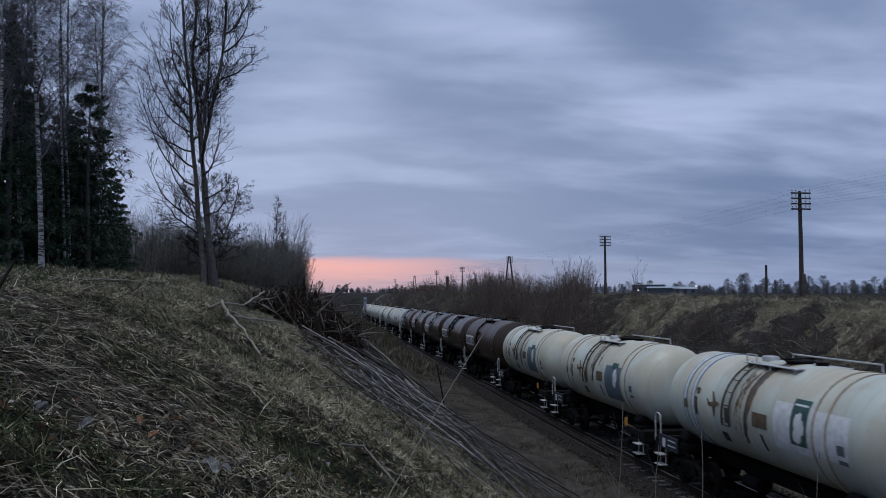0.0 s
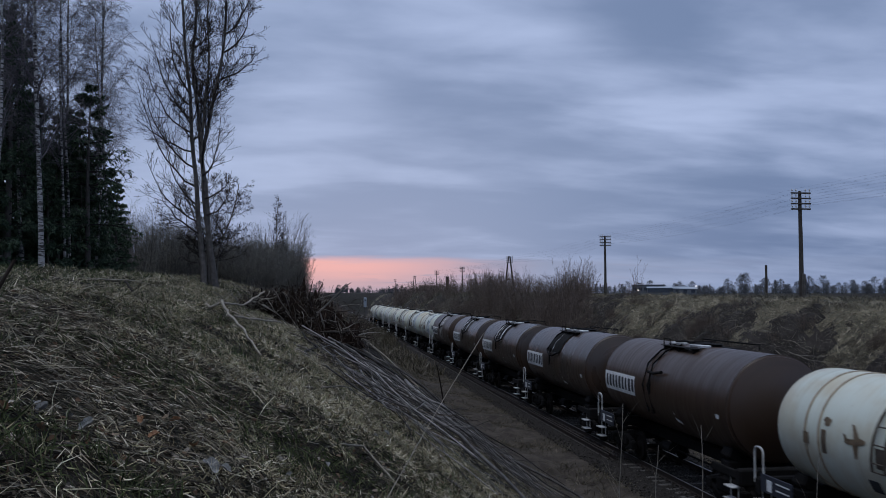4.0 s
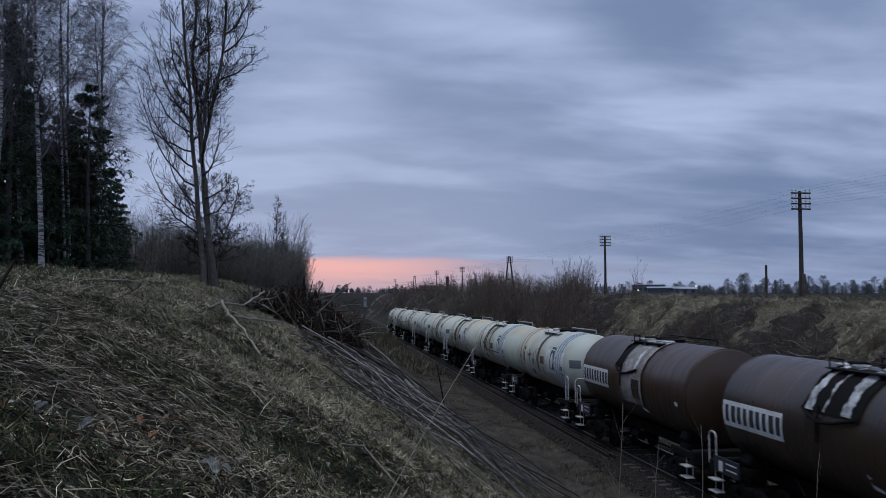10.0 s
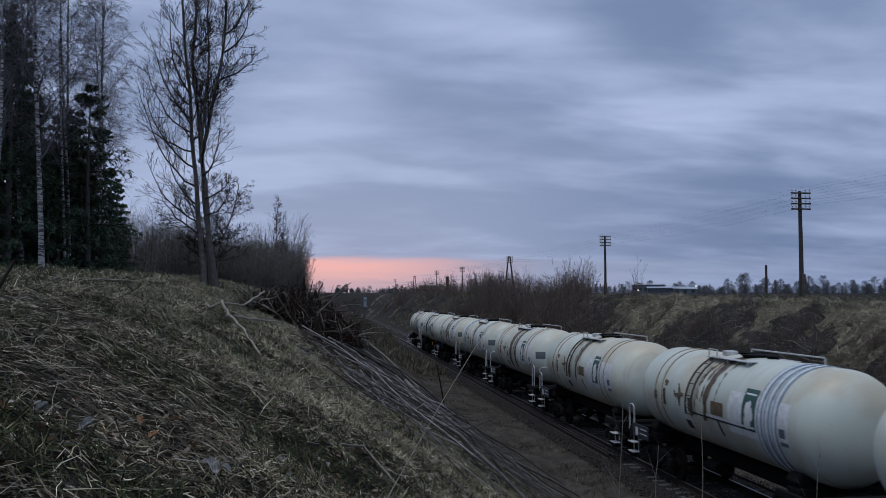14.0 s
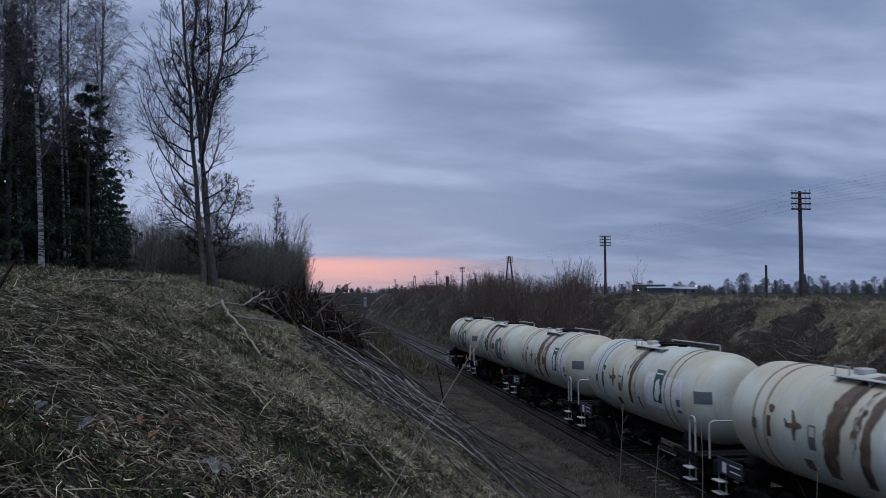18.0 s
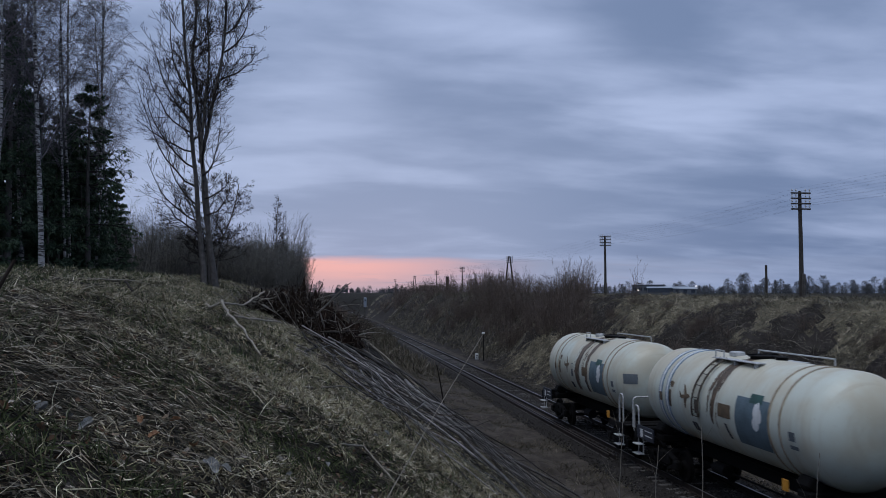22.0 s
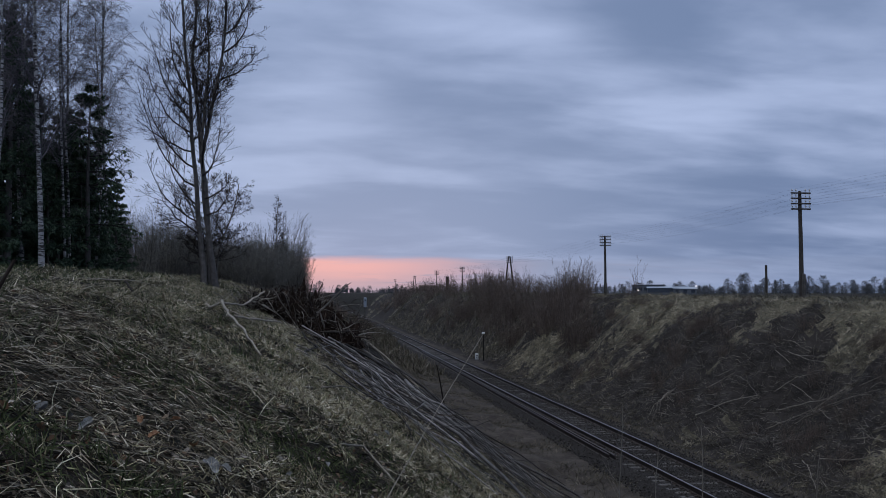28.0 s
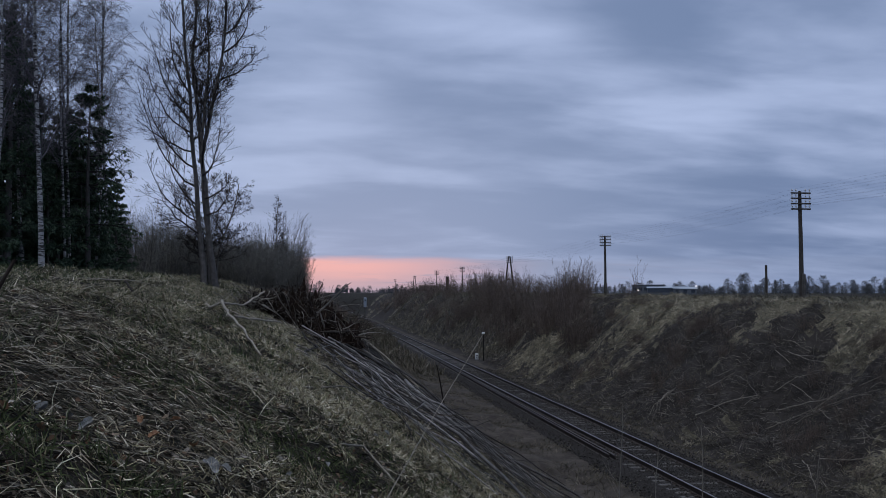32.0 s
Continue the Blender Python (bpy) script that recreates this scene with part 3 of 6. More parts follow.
def shell_mesh(name, mat, *shapes):
    b = Build()
    for V, F in shapes:
        b.faces(V, F)
    return b.mesh(name, mat)


def arc_band(y0, y1, e, a0=-1.15, a1=math.pi + 1.15, k=40):
    """A flat hoop over the shell from one lower side to the other, from y0 to y1."""
    V, F = [], []
    for i in range(k + 1):
        a = a0 + (a1 - a0) * i / k
        c, s = math.cos(a), math.sin(a)
        for y, r in ((y0, TANK_R + 0.001), (y0, TANK_R + e), (y1, TANK_R + e), (y1, TANK_R + 0.001)):
            V.append((-r * c, y, TANK_Z + r * s))
        if i:
            o = 4 * i
            F += [(o - 4 + j, o - 4 + j + 1, o + j + 1, o + j) for j in range(3)]
    return V, F


def emblem(y, h):
    """A small aeroplane stencil with swept wings."""
    def quad(pts):
        return [on_shell(y - a, h + b, 0.014) for a, b in pts], [tuple(range(len(pts)))]
    return (quad([(-0.33, -0.07), (-0.20, 0.0), (0.20, 0.07), (0.33, 0.05), (0.36, -0.01), (0.24, -0.06), (-0.18, -0.11)]),
            quad([(-0.02, 0.03), (-0.14, 0.33), (-0.04, 0.31), (0.16, 0.06)]), quad([(-0.06, -0.08), (0.0, -0.38), (0.08, -0.36), (0.14, -0.07)]),
            quad([(-0.30, -0.05), (-0.38, 0.10), (-0.31, 0.09), (-0.20, -0.01)]))


CACHE = {}


def shared(key, make):
    if key not in CACHE:
        CACHE[key] = make()
    return CACHE[key]


def ladder_mesh(mat, side):
    """A side ladder: two bars bent over the shell, with rungs and a plate at the foot."""
    b = Build()
    bars = []
    for y in (-0.19, 0.19):
        pts = [(side * (TANK_R + 0.09) * math.cos(a), y - 0.18 * (a + 0.24), TANK_Z + (TANK_R + 0.09) * math.sin(a)) for a in np.linspace(-0.24, 1.12, 12)]
        bars.append(pts)
        b.rod(pts, 0.030, 6)
    for p, q in zip(bars[0][1:-1:2], bars[1][1:-1:2]):
        b.rod([p, q], 0.016, 5)
    b.rod([bars[0][0], bars[1][0]], 0.016, 5)
    return b.mesh("ladder", mat)


def side_frame_mesh():
    b = Build()
    b.box((0, 0, 0.62), (0.16, 1.0, 0.36), 0.05)
    for s in (-1, 1):
        b.box((0, s * 0.92, 0.52), (0.2, 0.34, 0.3), 0.05)
        b.box((0, s * 0.6, 0.72), (0.14, 0.6, 0.14), 0.04, Matrix.Rotation(s * -0.25, 4, "X"))
        b.box((0, s * 0.55, 0.40), (0.12, 0.6, 0.12), 0.04, Matrix.Rotation(s * 0.35, 4, "X"))
    for y in (-0.16, 0, 0.16):
        b.turn([(0.36, 0.07), (0.39, 0.085), (0.43, 0.07), (0.47, 0.085), (0.5, 0.07), (0.54, 0.085), (0.57, 0.07)], 8, "z", (0.0, y, -0.02))
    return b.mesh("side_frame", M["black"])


def wheelset_mesh():
    b = Build()
    b.turn([(-1.05, 0.07), (1.05, 0.07)], 10, "x")
    for s in (-1, 1):
        prof = [(0.69, 0.16), (0.69, 0.42), (0.70, 0.505), (0.725, 0.505), (0.735, 0.475), (0.82, 0.465), (0.82, 0.40), (0.78, 0.36), (0.78, 0.2), (0.86, 0.14), (0.86, 0.02)]
        b.turn([(s * a, r) for a, r in prof], 28, "x")
        for i in range(4):
            a = i * math.pi / 2
            b.box((s * 0.84, 0.09 * math.cos(a), 0.09 * math.sin(a)), (0.06, 0.03, 0.03))
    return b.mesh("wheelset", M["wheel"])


def rail_hoop_mesh(w, h):
    """A bent handrail: two uprights and a top bar."""
    c = 0.12
    pts = [(0, -w / 2, 0), (0, -w / 2, h - c), (0, -w / 2 + 0.04, h - 0.04), (0, -w / 2 + c, h), (0, w / 2 - c, h), (0, w / 2 - 0.04, h - 0.04), (0, w / 2, h - c), (0, w / 2, 0)]
    return Build().rod(pts, 0.028, 7).mesh("handrail", M["galv"])


def hoop_shapes(name, y):
    """One hoop: a plain strap, tan for the shadow lines along it, or a white band between two blue lines."""
    if name == "shade_tan_hoop":
        return [(M["shade_tan_hoop"], arc_band(y - 0.03, y + 0.03, 0.022))]
    return [(M["blue_hoop"], arc_band(y - 0.12, y - 0.05, 0.018)), (M["white_mark"], arc_band(y - 0.05, y + 0.05, 0.024)), (M["blue_hoop"], arc_band(y + 0.05, y + 0.12, 0.018))]


def hoop_mesh(name, y):
    b = Build()
    shapes = hoop_shapes(name, y)
    for _, (V, F) in shapes:
        b.faces(V, F)
    me = b.mesh("hoop", shapes[0][0])
    if len(shapes) > 1:
        me.materials.append(M["white_mark"])
        n = len(shapes[0][1][1])
        me.polygons.foreach_set("material_index", [1 if n <= i < 2 * n else 0 for i in range(3 * n)])
    return me


def run_shape(y_top, y_low, w_top, w_low, h_top, h_low, e, seed):
    """A run of rust down the shell with ragged sides."""
    r = random.Random(seed)
    V, F, n = [], [], 26
    a = b = 0.0
    for i in range(n + 1):
        u = i / n
        a, b = 0.7 * a + r.uniform(-0.04, 0.04), 0.7 * b + r.uniform(-0.04, 0.04)
        y, w, h = y_top + (y_low - y_top) * u ** 0.8, (w_top + (w_low - w_top) * u) / 2, h_top + (h_low - h_top) * u
        V += [on_shell(y - w + a, h, e), on_shell(y + w + b, h, e)]
        if i:
            F.append((2 * i - 2, 2 * i - 1, 2 * i + 1, 2 * i))
    return V, F


def white_marks(tank, v):
    """The painted marks of a pale car: v names the hoops, the panel and what else it wears."""
    for y in (3.38, 2.88):
        part("hoop", shared(("hoop", y, v["far_hoop"]), lambda: hoop_mesh(v["far_hoop"], y)), tank, "blue and white hoop" if v["far_hoop"] == "blue_hoop" else "")
    for y in (-3.0, -3.33, -3.66) if v["near_hoop"] == "blue_hoop" else (-3.0, -3.48):
        part("hoop", shared(("hoop", y, v["near_hoop"]), lambda: hoop_mesh(v["near_hoop"], y)), tank, "blue and white hoop" if v["near_hoop"] == "blue_hoop" else "")
    seed = v["seed"]
    r = random.Random(seed)
    # runs of oil and rust from the hatch
    shapes = [run_shape(-0.45, 0.0, 0.42, 0.16, 1.95, r.uniform(-0.9, -0.3), 0.008, seed)]
    shapes.append(run_shape(-0.15, 0.22, 0.12, 0.05, 1.7, r.uniform(-0.6, 0.2), 0.0084, seed + 50))
    if v["stain"] > 1:
        shapes = [run_shape(-0.10, 0.38, 0.50, 0.44, 1.9, -1.0, 0.008, seed), run_shape(-1.10, -0.85, 0.38, 0.26, 1.95, -0.95, 0.0085, seed + 60)]
    for i in range(v["stain"] * 3):
        y = r.uniform(-0.8, 0.5)
        shapes.append(run_shape(y, y + 0.2, r.uniform(0.03, 0.08), 0.02, r.uniform(0.7, 1.6), r.uniform(-0.7, 0.1), 0.0088 + 0.0004 * i, seed * 9 + i))
    for shape in shapes:
        part("oil_run", shell_mesh("oil_run", M["stain"], shape), tank, "brown run of oil and rust below the hatch")
    part("soot_run", shell_mesh("soot_run", M["strap"], run_shape(-0.30, 0.05, 0.10, 0.06, 1.8, -0.85 + r.uniform(0, 0.5), 0.0125, seed + 70)), tank, "dark oily streak over the rust")
    part("emblem", shared("emblem", lambda: shell_mesh("emblem", M["tan_mark"], *emblem(1.65, 0.05))), tank, "rusty brown aeroplane stencil")
    part("inscription", shared("inscription", lambda: shell_mesh("inscription", M["tan_mark"], patch(2.60, 2.78, -0.40, 0.12, 0.013, 0.0))), tank, "faded column of stencilled marks")
    part("side_mark", shared("sidemark", lambda: shell_mesh("side_mark", M["tan_mark"], patch(3.22, 3.42, -0.28, -0.02, 0.03))), tank)
    part("flower_mark", shared("flowerm", lambda: shell_mesh("flower_mark", M["tan_mark"], blot(2.60, 0.31, 0.13, 0.10, 0.012, 2))), tank)
    part("inscription_bar", shared("inscbar", lambda: shell_mesh("inscription_bar", M["strap"], patch(2.62, 2.66, -0.36, 0.08, 0.017), patch(2.72, 2.76, -0.36, 0.08, 0.017))), tank)
    if v.get("ladder"):
        part("foot_plate", shared("footplate", lambda: shell_mesh("foot_plate", M["strap"], patch(0.72, 0.98, -0.38, 0.02, 0.03))), tank, "dark plate behind the ladder's foot")
    else:
        part("plate_mark", shared("plate", lambda: shell_mesh("plate_mark", M["grey_panel"], patch(0.78, 0.82, -0.42, 0.14), patch(1.02, 1.06, -0.42, 0.14), patch(0.82, 1.02, 0.10, 0.14), patch(0.82, 1.02, -0.42, -0.12))), tank, "grey framed stencil")
    if v.get("primer", True):
        part("rust_patch", shared("rustp", lambda: shell_mesh("rust_patch", M["tan_mark"], patch(-1.12, -0.42, -0.27, 0.10, 0.014))), tank, "square brown patch of primer")
    part("tick_mark", shared("tick", lambda: shell_mesh("tick_mark", M["dark_mark"], patch(-0.95, -0.83, -0.85, -0.42, 0.015, 0.1))), tank, "dark slanted stroke")
    low = "tan_mark" if v.get("orange") else "dark_mark"
    part("low_patch", shared(("lowp", low), lambda: shell_mesh("low_patch", M[low], patch(1.08, 1.42, -1.0, -0.70))), tank, "small orange-brown patch" if v.get("orange") else "small dark patch")
    if v.get("line"):
        part("seam_line", shared("seaml", lambda: shell_mesh("seam_line", M["dark_mark"], patch(-2.75, 0.95, -0.42, -0.37, 0.015))), tank, "thin dark line along the shell")
        part("repaint", shared("repaint2", lambda: shell_mesh("repaint", M["white_mark"], patch(-2.75, -0.10, -0.36, -0.30, 0.013))), tank, "white strip above the line")
    if v["panel"] == "blue":
        part("panel", shared("bluep", lambda: shell_mesh("panel", M["blue_panel"], patch(-2.92, -1.32, -0.88, 0.42, 0.010, -0.06))), tank, "faded blue-grey painted panel")
        part("panel_header", shared("bluehead", lambda: shell_mesh("panel_header", M["green_panel"], patch(-2.62, -2.02, 0.30, 0.55, 0.014))), tank, "green header of the panel")
    else:
        part("repaint", shared("repaint", lambda: shell_mesh("repaint", M["white_mark"], patch(-2.88, -1.38, -0.62, 0.52, 0.006))), tank, "cleaner white repainted field")
        part("panel", shared("greenp", lambda: shell_mesh("panel", M["green_panel"], patch(-2.78, -2.12, -0.42, 0.67, 0.011))), tank, "dark green painted panel")
        part("panel_header", shared("greenhead", lambda: shell_mesh("panel_header", M["white_mark"], patch(-2.70, -2.2, 0.50, 0.55, 0.014))), tank)
        part("repaint", shared("repaint3", lambda: shell_mesh("repaint", M["white_mark"], patch(-4.25, -2.90, -0.55, 0.48, 0.006))), tank, "cleaner white repainted field")
    part("outline", shared("outline", lambda: shell_mesh("outline", M["white_mark"], blot(-2.45, -0.02, 0.21, 0.34, 0.017, 5))), tank, "white irregular outline on the panel")
    part("label_mark", shared("labm", lambda: shell_mesh("label_mark", M["grey_panel"], patch(-4.12, -3.86, -0.36, -0.14, 0.01), patch(-4.2, -3.86, -0.56, -0.46, 0.01))), tank, "small grey marking")


def end_panel_mesh(mat, y0, y1, x0, x1, z0, z1):
    """A painted rectangle on the dished end that faces the camera."""
    half, dish = SHELL["white"]

    def at(x, z):
        rr = min(0.999, math.hypot(x, z) / TANK_R)
        t = math.asin(min(1.0, rr ** 1.25))
        return (x, -half - dish * math.cos(t) - 0.012, TANK_Z + z)
    V, F, n = [], [], 5
    for i in range(n + 1):
        for j in range(n + 1):
            V.append(at(x0 + (x1 - x0) * i / n, z0 + (z1 - z0) * j / n))
    F = [(i * (n + 1) + j, (i + 1) * (n + 1) + j, (i + 1) * (n + 1) + j + 1, i * (n + 1) + j + 1) for i in range(n) for j in range(n)]
    return Build().faces(V, F).mesh("end_panel", mat)


def make_car(kind, v, y0):
    label = v["label"]
    car = thing("tank_car", label, "tank car", pose(TRACK_X, y0, 0, -0.298), group="tank cars of the train")
    half, dish = SHELL[kind]
    tank = part("tank", shared(("tank", kind), lambda: Build().turn(shell_profile(kind), 96, "y", (0, 0, TANK_Z)).mesh("tank", M[kind], True)), car)
    if v.get("paint"):
        tank.data = shared(("tank", v["paint"]), lambda: Build().turn(shell_profile(kind), 96, "y", (0, 0, TANK_Z)).mesh("tank", M[v["paint"]], True))
    pale = kind == "white"
    if pale:
        white_marks(tank, v)
        if v.get("end"):
            part("end_panel", shared("endp", lambda: end_panel_mesh(M["grey_panel"], 0, 0, -1.26, -0.82, -0.06, 0.30)), tank, "slate grey rectangle on the dished end")
            part("end_mark", shared("endm", lambda: end_panel_mesh(M["dark_mark"], 0, 0, -0.12, 0.10, -0.05, 0.25)), tank, "small dark plate on the dished end")
    else:
        part("name_board", shared("board", lambda: shell_mesh("name_board", M["white_mark"], patch(1.78, 4.64, -0.48, 0.17, 0.008))), tank, "white board with dark block lettering")
        shapes = []
        for i in range(9):
            y = 4.50 - i * 0.305
            shapes.append(patch(y - (0.17, 0.21, 0.19)[i % 3], y, -0.36, 0.06, 0.011))
        part("lettering", shared("letters", lambda: shell_mesh("lettering", M["dark_mark"], *shapes)), tank, "dark blocks of lettering")
        part("rim", shared(("rim", -1), lambda: shell_mesh("rim", M["brown"], arc_band(-half - 0.005, -half + 0.03, 0.012, -1.57, 4.71))), tank)
        part("rim", shared(("rim", 1), lambda: shell_mesh("rim", M["brown"], arc_band(half - 0.03, half + 0.005, 0.012, -1.57, 4.71))), tank)
        if v["runs"]:
            tray = part("spill_tray", shared("tray", lambda: shell_mesh("spill_tray", M["black"], patch(-0.95, 0.95, 0.36, 1.75, 0.030))), tank, "dark spill sheet below the hatch")
            lip = [on_shell(0.98, 1.7, 0.05), on_shell(0.97, 1.2, 0.06), on_shell(0.97, 0.40, 0.07), on_shell(0.70, 0.28, 0.08), on_shell(0.25, 0.18, 0.09), on_shell(-0.2, 0.22, 0.08), on_shell(-0.95, 0.38, 0.07)]
            part("tray_lip", shared("lip", lambda: Build().rod(lip, 0.040, 7).mesh("tray_lip", M["black"])), tray)
        else:
            for y in (0.95, 0.55):
                part("hatch_strap", shared(("hstrap", y), lambda: Build().rod([on_shell(y - 0.30, 1.75, 0.05), on_shell(y - 0.12, 1.25, 0.06), on_shell(y, 0.70, 0.06), on_shell(y, 0.0, 0.05), on_shell(y, -0.9, 0.05)], 0.032, 6).mesh("hatch_strap", M["black"])), tank, "dark pipe bent over the shell")
            part("bracket_arm", shared("barm", lambda: Build().rod([on_shell(0.62, 0.42, 0.08), on_shell(0.1, 0.40, 0.10), on_shell(-0.45, 0.48, 0.10)], 0.05, 6).mesh("bracket_arm", M["black"])), tank, "dark bracket standing off the shell")
        for i, (y, w, h0) in enumerate(v["runs"]):
            part("spill_run", shell_mesh("spill_run", M["spill"], run_shape(y + 0.05, y, w, w * 0.85, 1.78, h0, 0.040, 90 + i)), tank, "pale spill run from the hatch")
        if v.get("bleached"):
            part("bleached_field", shell_mesh("bleached_field", M["spill_grey"], run_shape(-0.55, -0.45, 1.85, 2.0, 1.85, -0.75, 0.034, 97)), tank, "large grey-white weathered field below the hatch")
            part("worn_patch", shell_mesh("worn_patch", M["brown"], patch(-1.30, -0.62, -0.55, 0.08, 0.040)), tank, "bare brown patch in the weathered field")
        part("corner_mark", shared("cornerm", lambda: shell_mesh("corner_mark", M["white_mark"], ([on_shell(-1.1, -0.95, 0.01), on_shell(-1.5, -1.0, 0.01), on_shell(-1.1, -0.6, 0.01)], [(0, 1, 2)]))), tank, "small white triangle")
        for y in (1.05, 0.5, -0.55, -1.1):
            part("lid", shared(("lid", y), lambda: Build().turn([(TANK_Z + TANK_R - 0.03, 0.19), (TANK_Z + TANK_R + 0.03, 0.20), (TANK_Z + TANK_R + 0.05, 0.17)], 14, "z", (-0.28, y, 0)).mesh("lid", M["spill"])), tank, "pale round inspection lid")
        part("drip_pipe", shared("drip", lambda: Build().rod([(-1.36, 0.40, TANK_Z + 0.62), (-1.44, 0.38, TANK_Z + 0.35), (-1.46, 0.38, TANK_Z - 0.15)], 0.03, 7).mesh("drip_pipe", M["galv" if v["runs"] else "black"])), tank)
        part("weld_mark", shared("weldm", lambda: shell_mesh("weld_mark", M["white_mark"], patch(-4.25, -4.05, -0.40, -0.28, 0.008))), tank, "small pale data plate")
    part("hatch", shared("hatch", lambda: Build().turn([(TANK_Z + TANK_R - 0.06, 0.33), (TANK_Z + TANK_R + 0.03, 0.33), (TANK_Z + TANK_R + 0.04, 0.38), (TANK_Z + TANK_R + 0.07, 0.38), (TANK_Z + TANK_R + 0.10, 0.2)], 20, "z", (0, -0.35, 0)).box((0, -0.35, TANK_Z + TANK_R + 0.11), (0.9, 0.07, 0.04), 0.01).mesh("hatch", M["black"])), tank, "dark round filling hatch")
    part("valve", shared("valve", lambda: Build().turn([(TANK_Z + TANK_R - 0.05, 0.16), (TANK_Z + TANK_R + 0.06, 0.16), (TANK_Z + TANK_R + 0.08, 0.20), (TANK_Z + TANK_R + 0.10, 0.06)], 12, "z", (0.1, -1.15, 0)).mesh("valve", M["black"])), tank)
    part("valve_box", shared(("vbox", pale), lambda: Build().box((-0.15, 0.78, TANK_Z + TANK_R + 0.03), (0.34, 0.36, 0.16), 0.03).mesh("valve_box", M["galv" if pale else "black"])), tank, "small box beside the hatch")
    # the walkway along the top: two side boards on brackets, with a low rail
    mat = M["galv"] if pale else M["black"]
    top = TANK_Z + TANK_R
    for x in (-0.62, 0.62):
        walkb = part("walkway", shared(("walkb", x, pale), lambda: Build().box((x, -0.15, top - 0.05), (0.26, 2.5, 0.025), 0.01).mesh("walkway", mat)), car, "narrow steel walkway board")
        for y in (0.9, -0.2, -1.25):
            part("bracket", shared(("brk", x, y, pale), lambda: Build().box((x, y, top - 0.15), (0.2, 0.05, 0.17)).mesh("bracket", mat)), walkb)
    part("guard_rail", shared(("grail", pale), lambda: Build().rod([(0.82, 1.35, top - 0.05), (0.82, 1.35, top + 0.12), (0.82, -2.35, top + 0.12), (0.82, -2.35, top - 0.05)], 0.022, 6).rod([(-0.62, 1.12, top - 0.04), (-0.62, 1.12, top + 0.16), (-0.62, 0.62, top + 0.16), (-0.62, 0.62, top - 0.04)], 0.020, 6).mesh("guard_rail", mat)), car)
    for s in (-1, 1) if v.get("ladder") else (1,):
        part("ladder", shared(("ladder", s, pale), lambda: ladder_mesh(M["strap"] if pale else mat, s)), car).location.y = 0.86
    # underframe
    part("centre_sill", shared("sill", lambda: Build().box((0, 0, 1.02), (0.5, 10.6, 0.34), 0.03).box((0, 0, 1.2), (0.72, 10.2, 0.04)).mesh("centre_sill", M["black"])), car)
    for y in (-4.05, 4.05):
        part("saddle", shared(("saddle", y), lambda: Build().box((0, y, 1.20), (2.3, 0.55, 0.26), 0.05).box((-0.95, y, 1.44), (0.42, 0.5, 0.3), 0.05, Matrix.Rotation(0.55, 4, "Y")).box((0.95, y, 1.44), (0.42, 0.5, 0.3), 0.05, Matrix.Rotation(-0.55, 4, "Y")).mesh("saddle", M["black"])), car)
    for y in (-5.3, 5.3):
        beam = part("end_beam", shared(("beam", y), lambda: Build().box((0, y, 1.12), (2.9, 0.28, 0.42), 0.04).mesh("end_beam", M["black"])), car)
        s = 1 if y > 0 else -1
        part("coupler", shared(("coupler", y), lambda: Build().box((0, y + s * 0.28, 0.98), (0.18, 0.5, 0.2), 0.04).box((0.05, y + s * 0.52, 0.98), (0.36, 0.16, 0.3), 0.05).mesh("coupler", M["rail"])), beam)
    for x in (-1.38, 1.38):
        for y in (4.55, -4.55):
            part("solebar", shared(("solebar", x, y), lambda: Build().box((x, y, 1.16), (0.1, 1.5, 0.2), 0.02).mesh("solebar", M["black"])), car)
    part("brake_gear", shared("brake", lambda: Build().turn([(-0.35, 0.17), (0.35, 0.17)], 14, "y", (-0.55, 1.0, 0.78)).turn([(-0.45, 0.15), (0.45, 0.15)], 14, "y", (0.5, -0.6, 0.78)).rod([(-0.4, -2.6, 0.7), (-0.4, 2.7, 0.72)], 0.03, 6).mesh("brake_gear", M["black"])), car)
    board = part("notice_board", shared("nboard", lambda: Build().box((-1.44, 4.45, 1.26), (0.04, 1.35, 0.42), 0.01).mesh("notice_board", M["board_blue"])), car, "dark data board on the frame")
    part("sticker", shared("sticker", lambda: Build().box((-1.468, 4.72, 1.24), (0.012, 0.2, 0.26)).mesh("sticker", M["white_mark"])), board, "white sticker")
    for i, z in enumerate((1.20, 1.35)):
        part("text_bar", shared(("tbar", i), lambda: Build().box((-1.466, 4.15, z), (0.008, 0.55, 0.03)).mesh("text_bar", M["white_mark"])), board)
    for i, (y, z) in enumerate(((4.95, 0.86), (4.95, 0.55), (-5.05, 0.86), (-5.05, 0.55))):
        part("foot_step", shared(("step", i), lambda: Build().box((-1.48, y, z), (0.26, 0.44, 0.035), 0.01).rod([(-1.40, y - 0.2, z), (-1.40, y - 0.2, 1.1)], 0.015, 5).rod([(-1.40, y + 0.2, z), (-1.40, y + 0.2, 1.1)], 0.015, 5).mesh("foot_step", M["galv"])), car, "bare steel foot step")
    if v.get("orange_plate"):
        part("reflector", shared("orpl", lambda: Build().box((-1.47, -3.9, 1.42), (0.03, 0.24, 0.26), 0.008).mesh("reflector", M["orange"])), car, "orange plate on the frame")
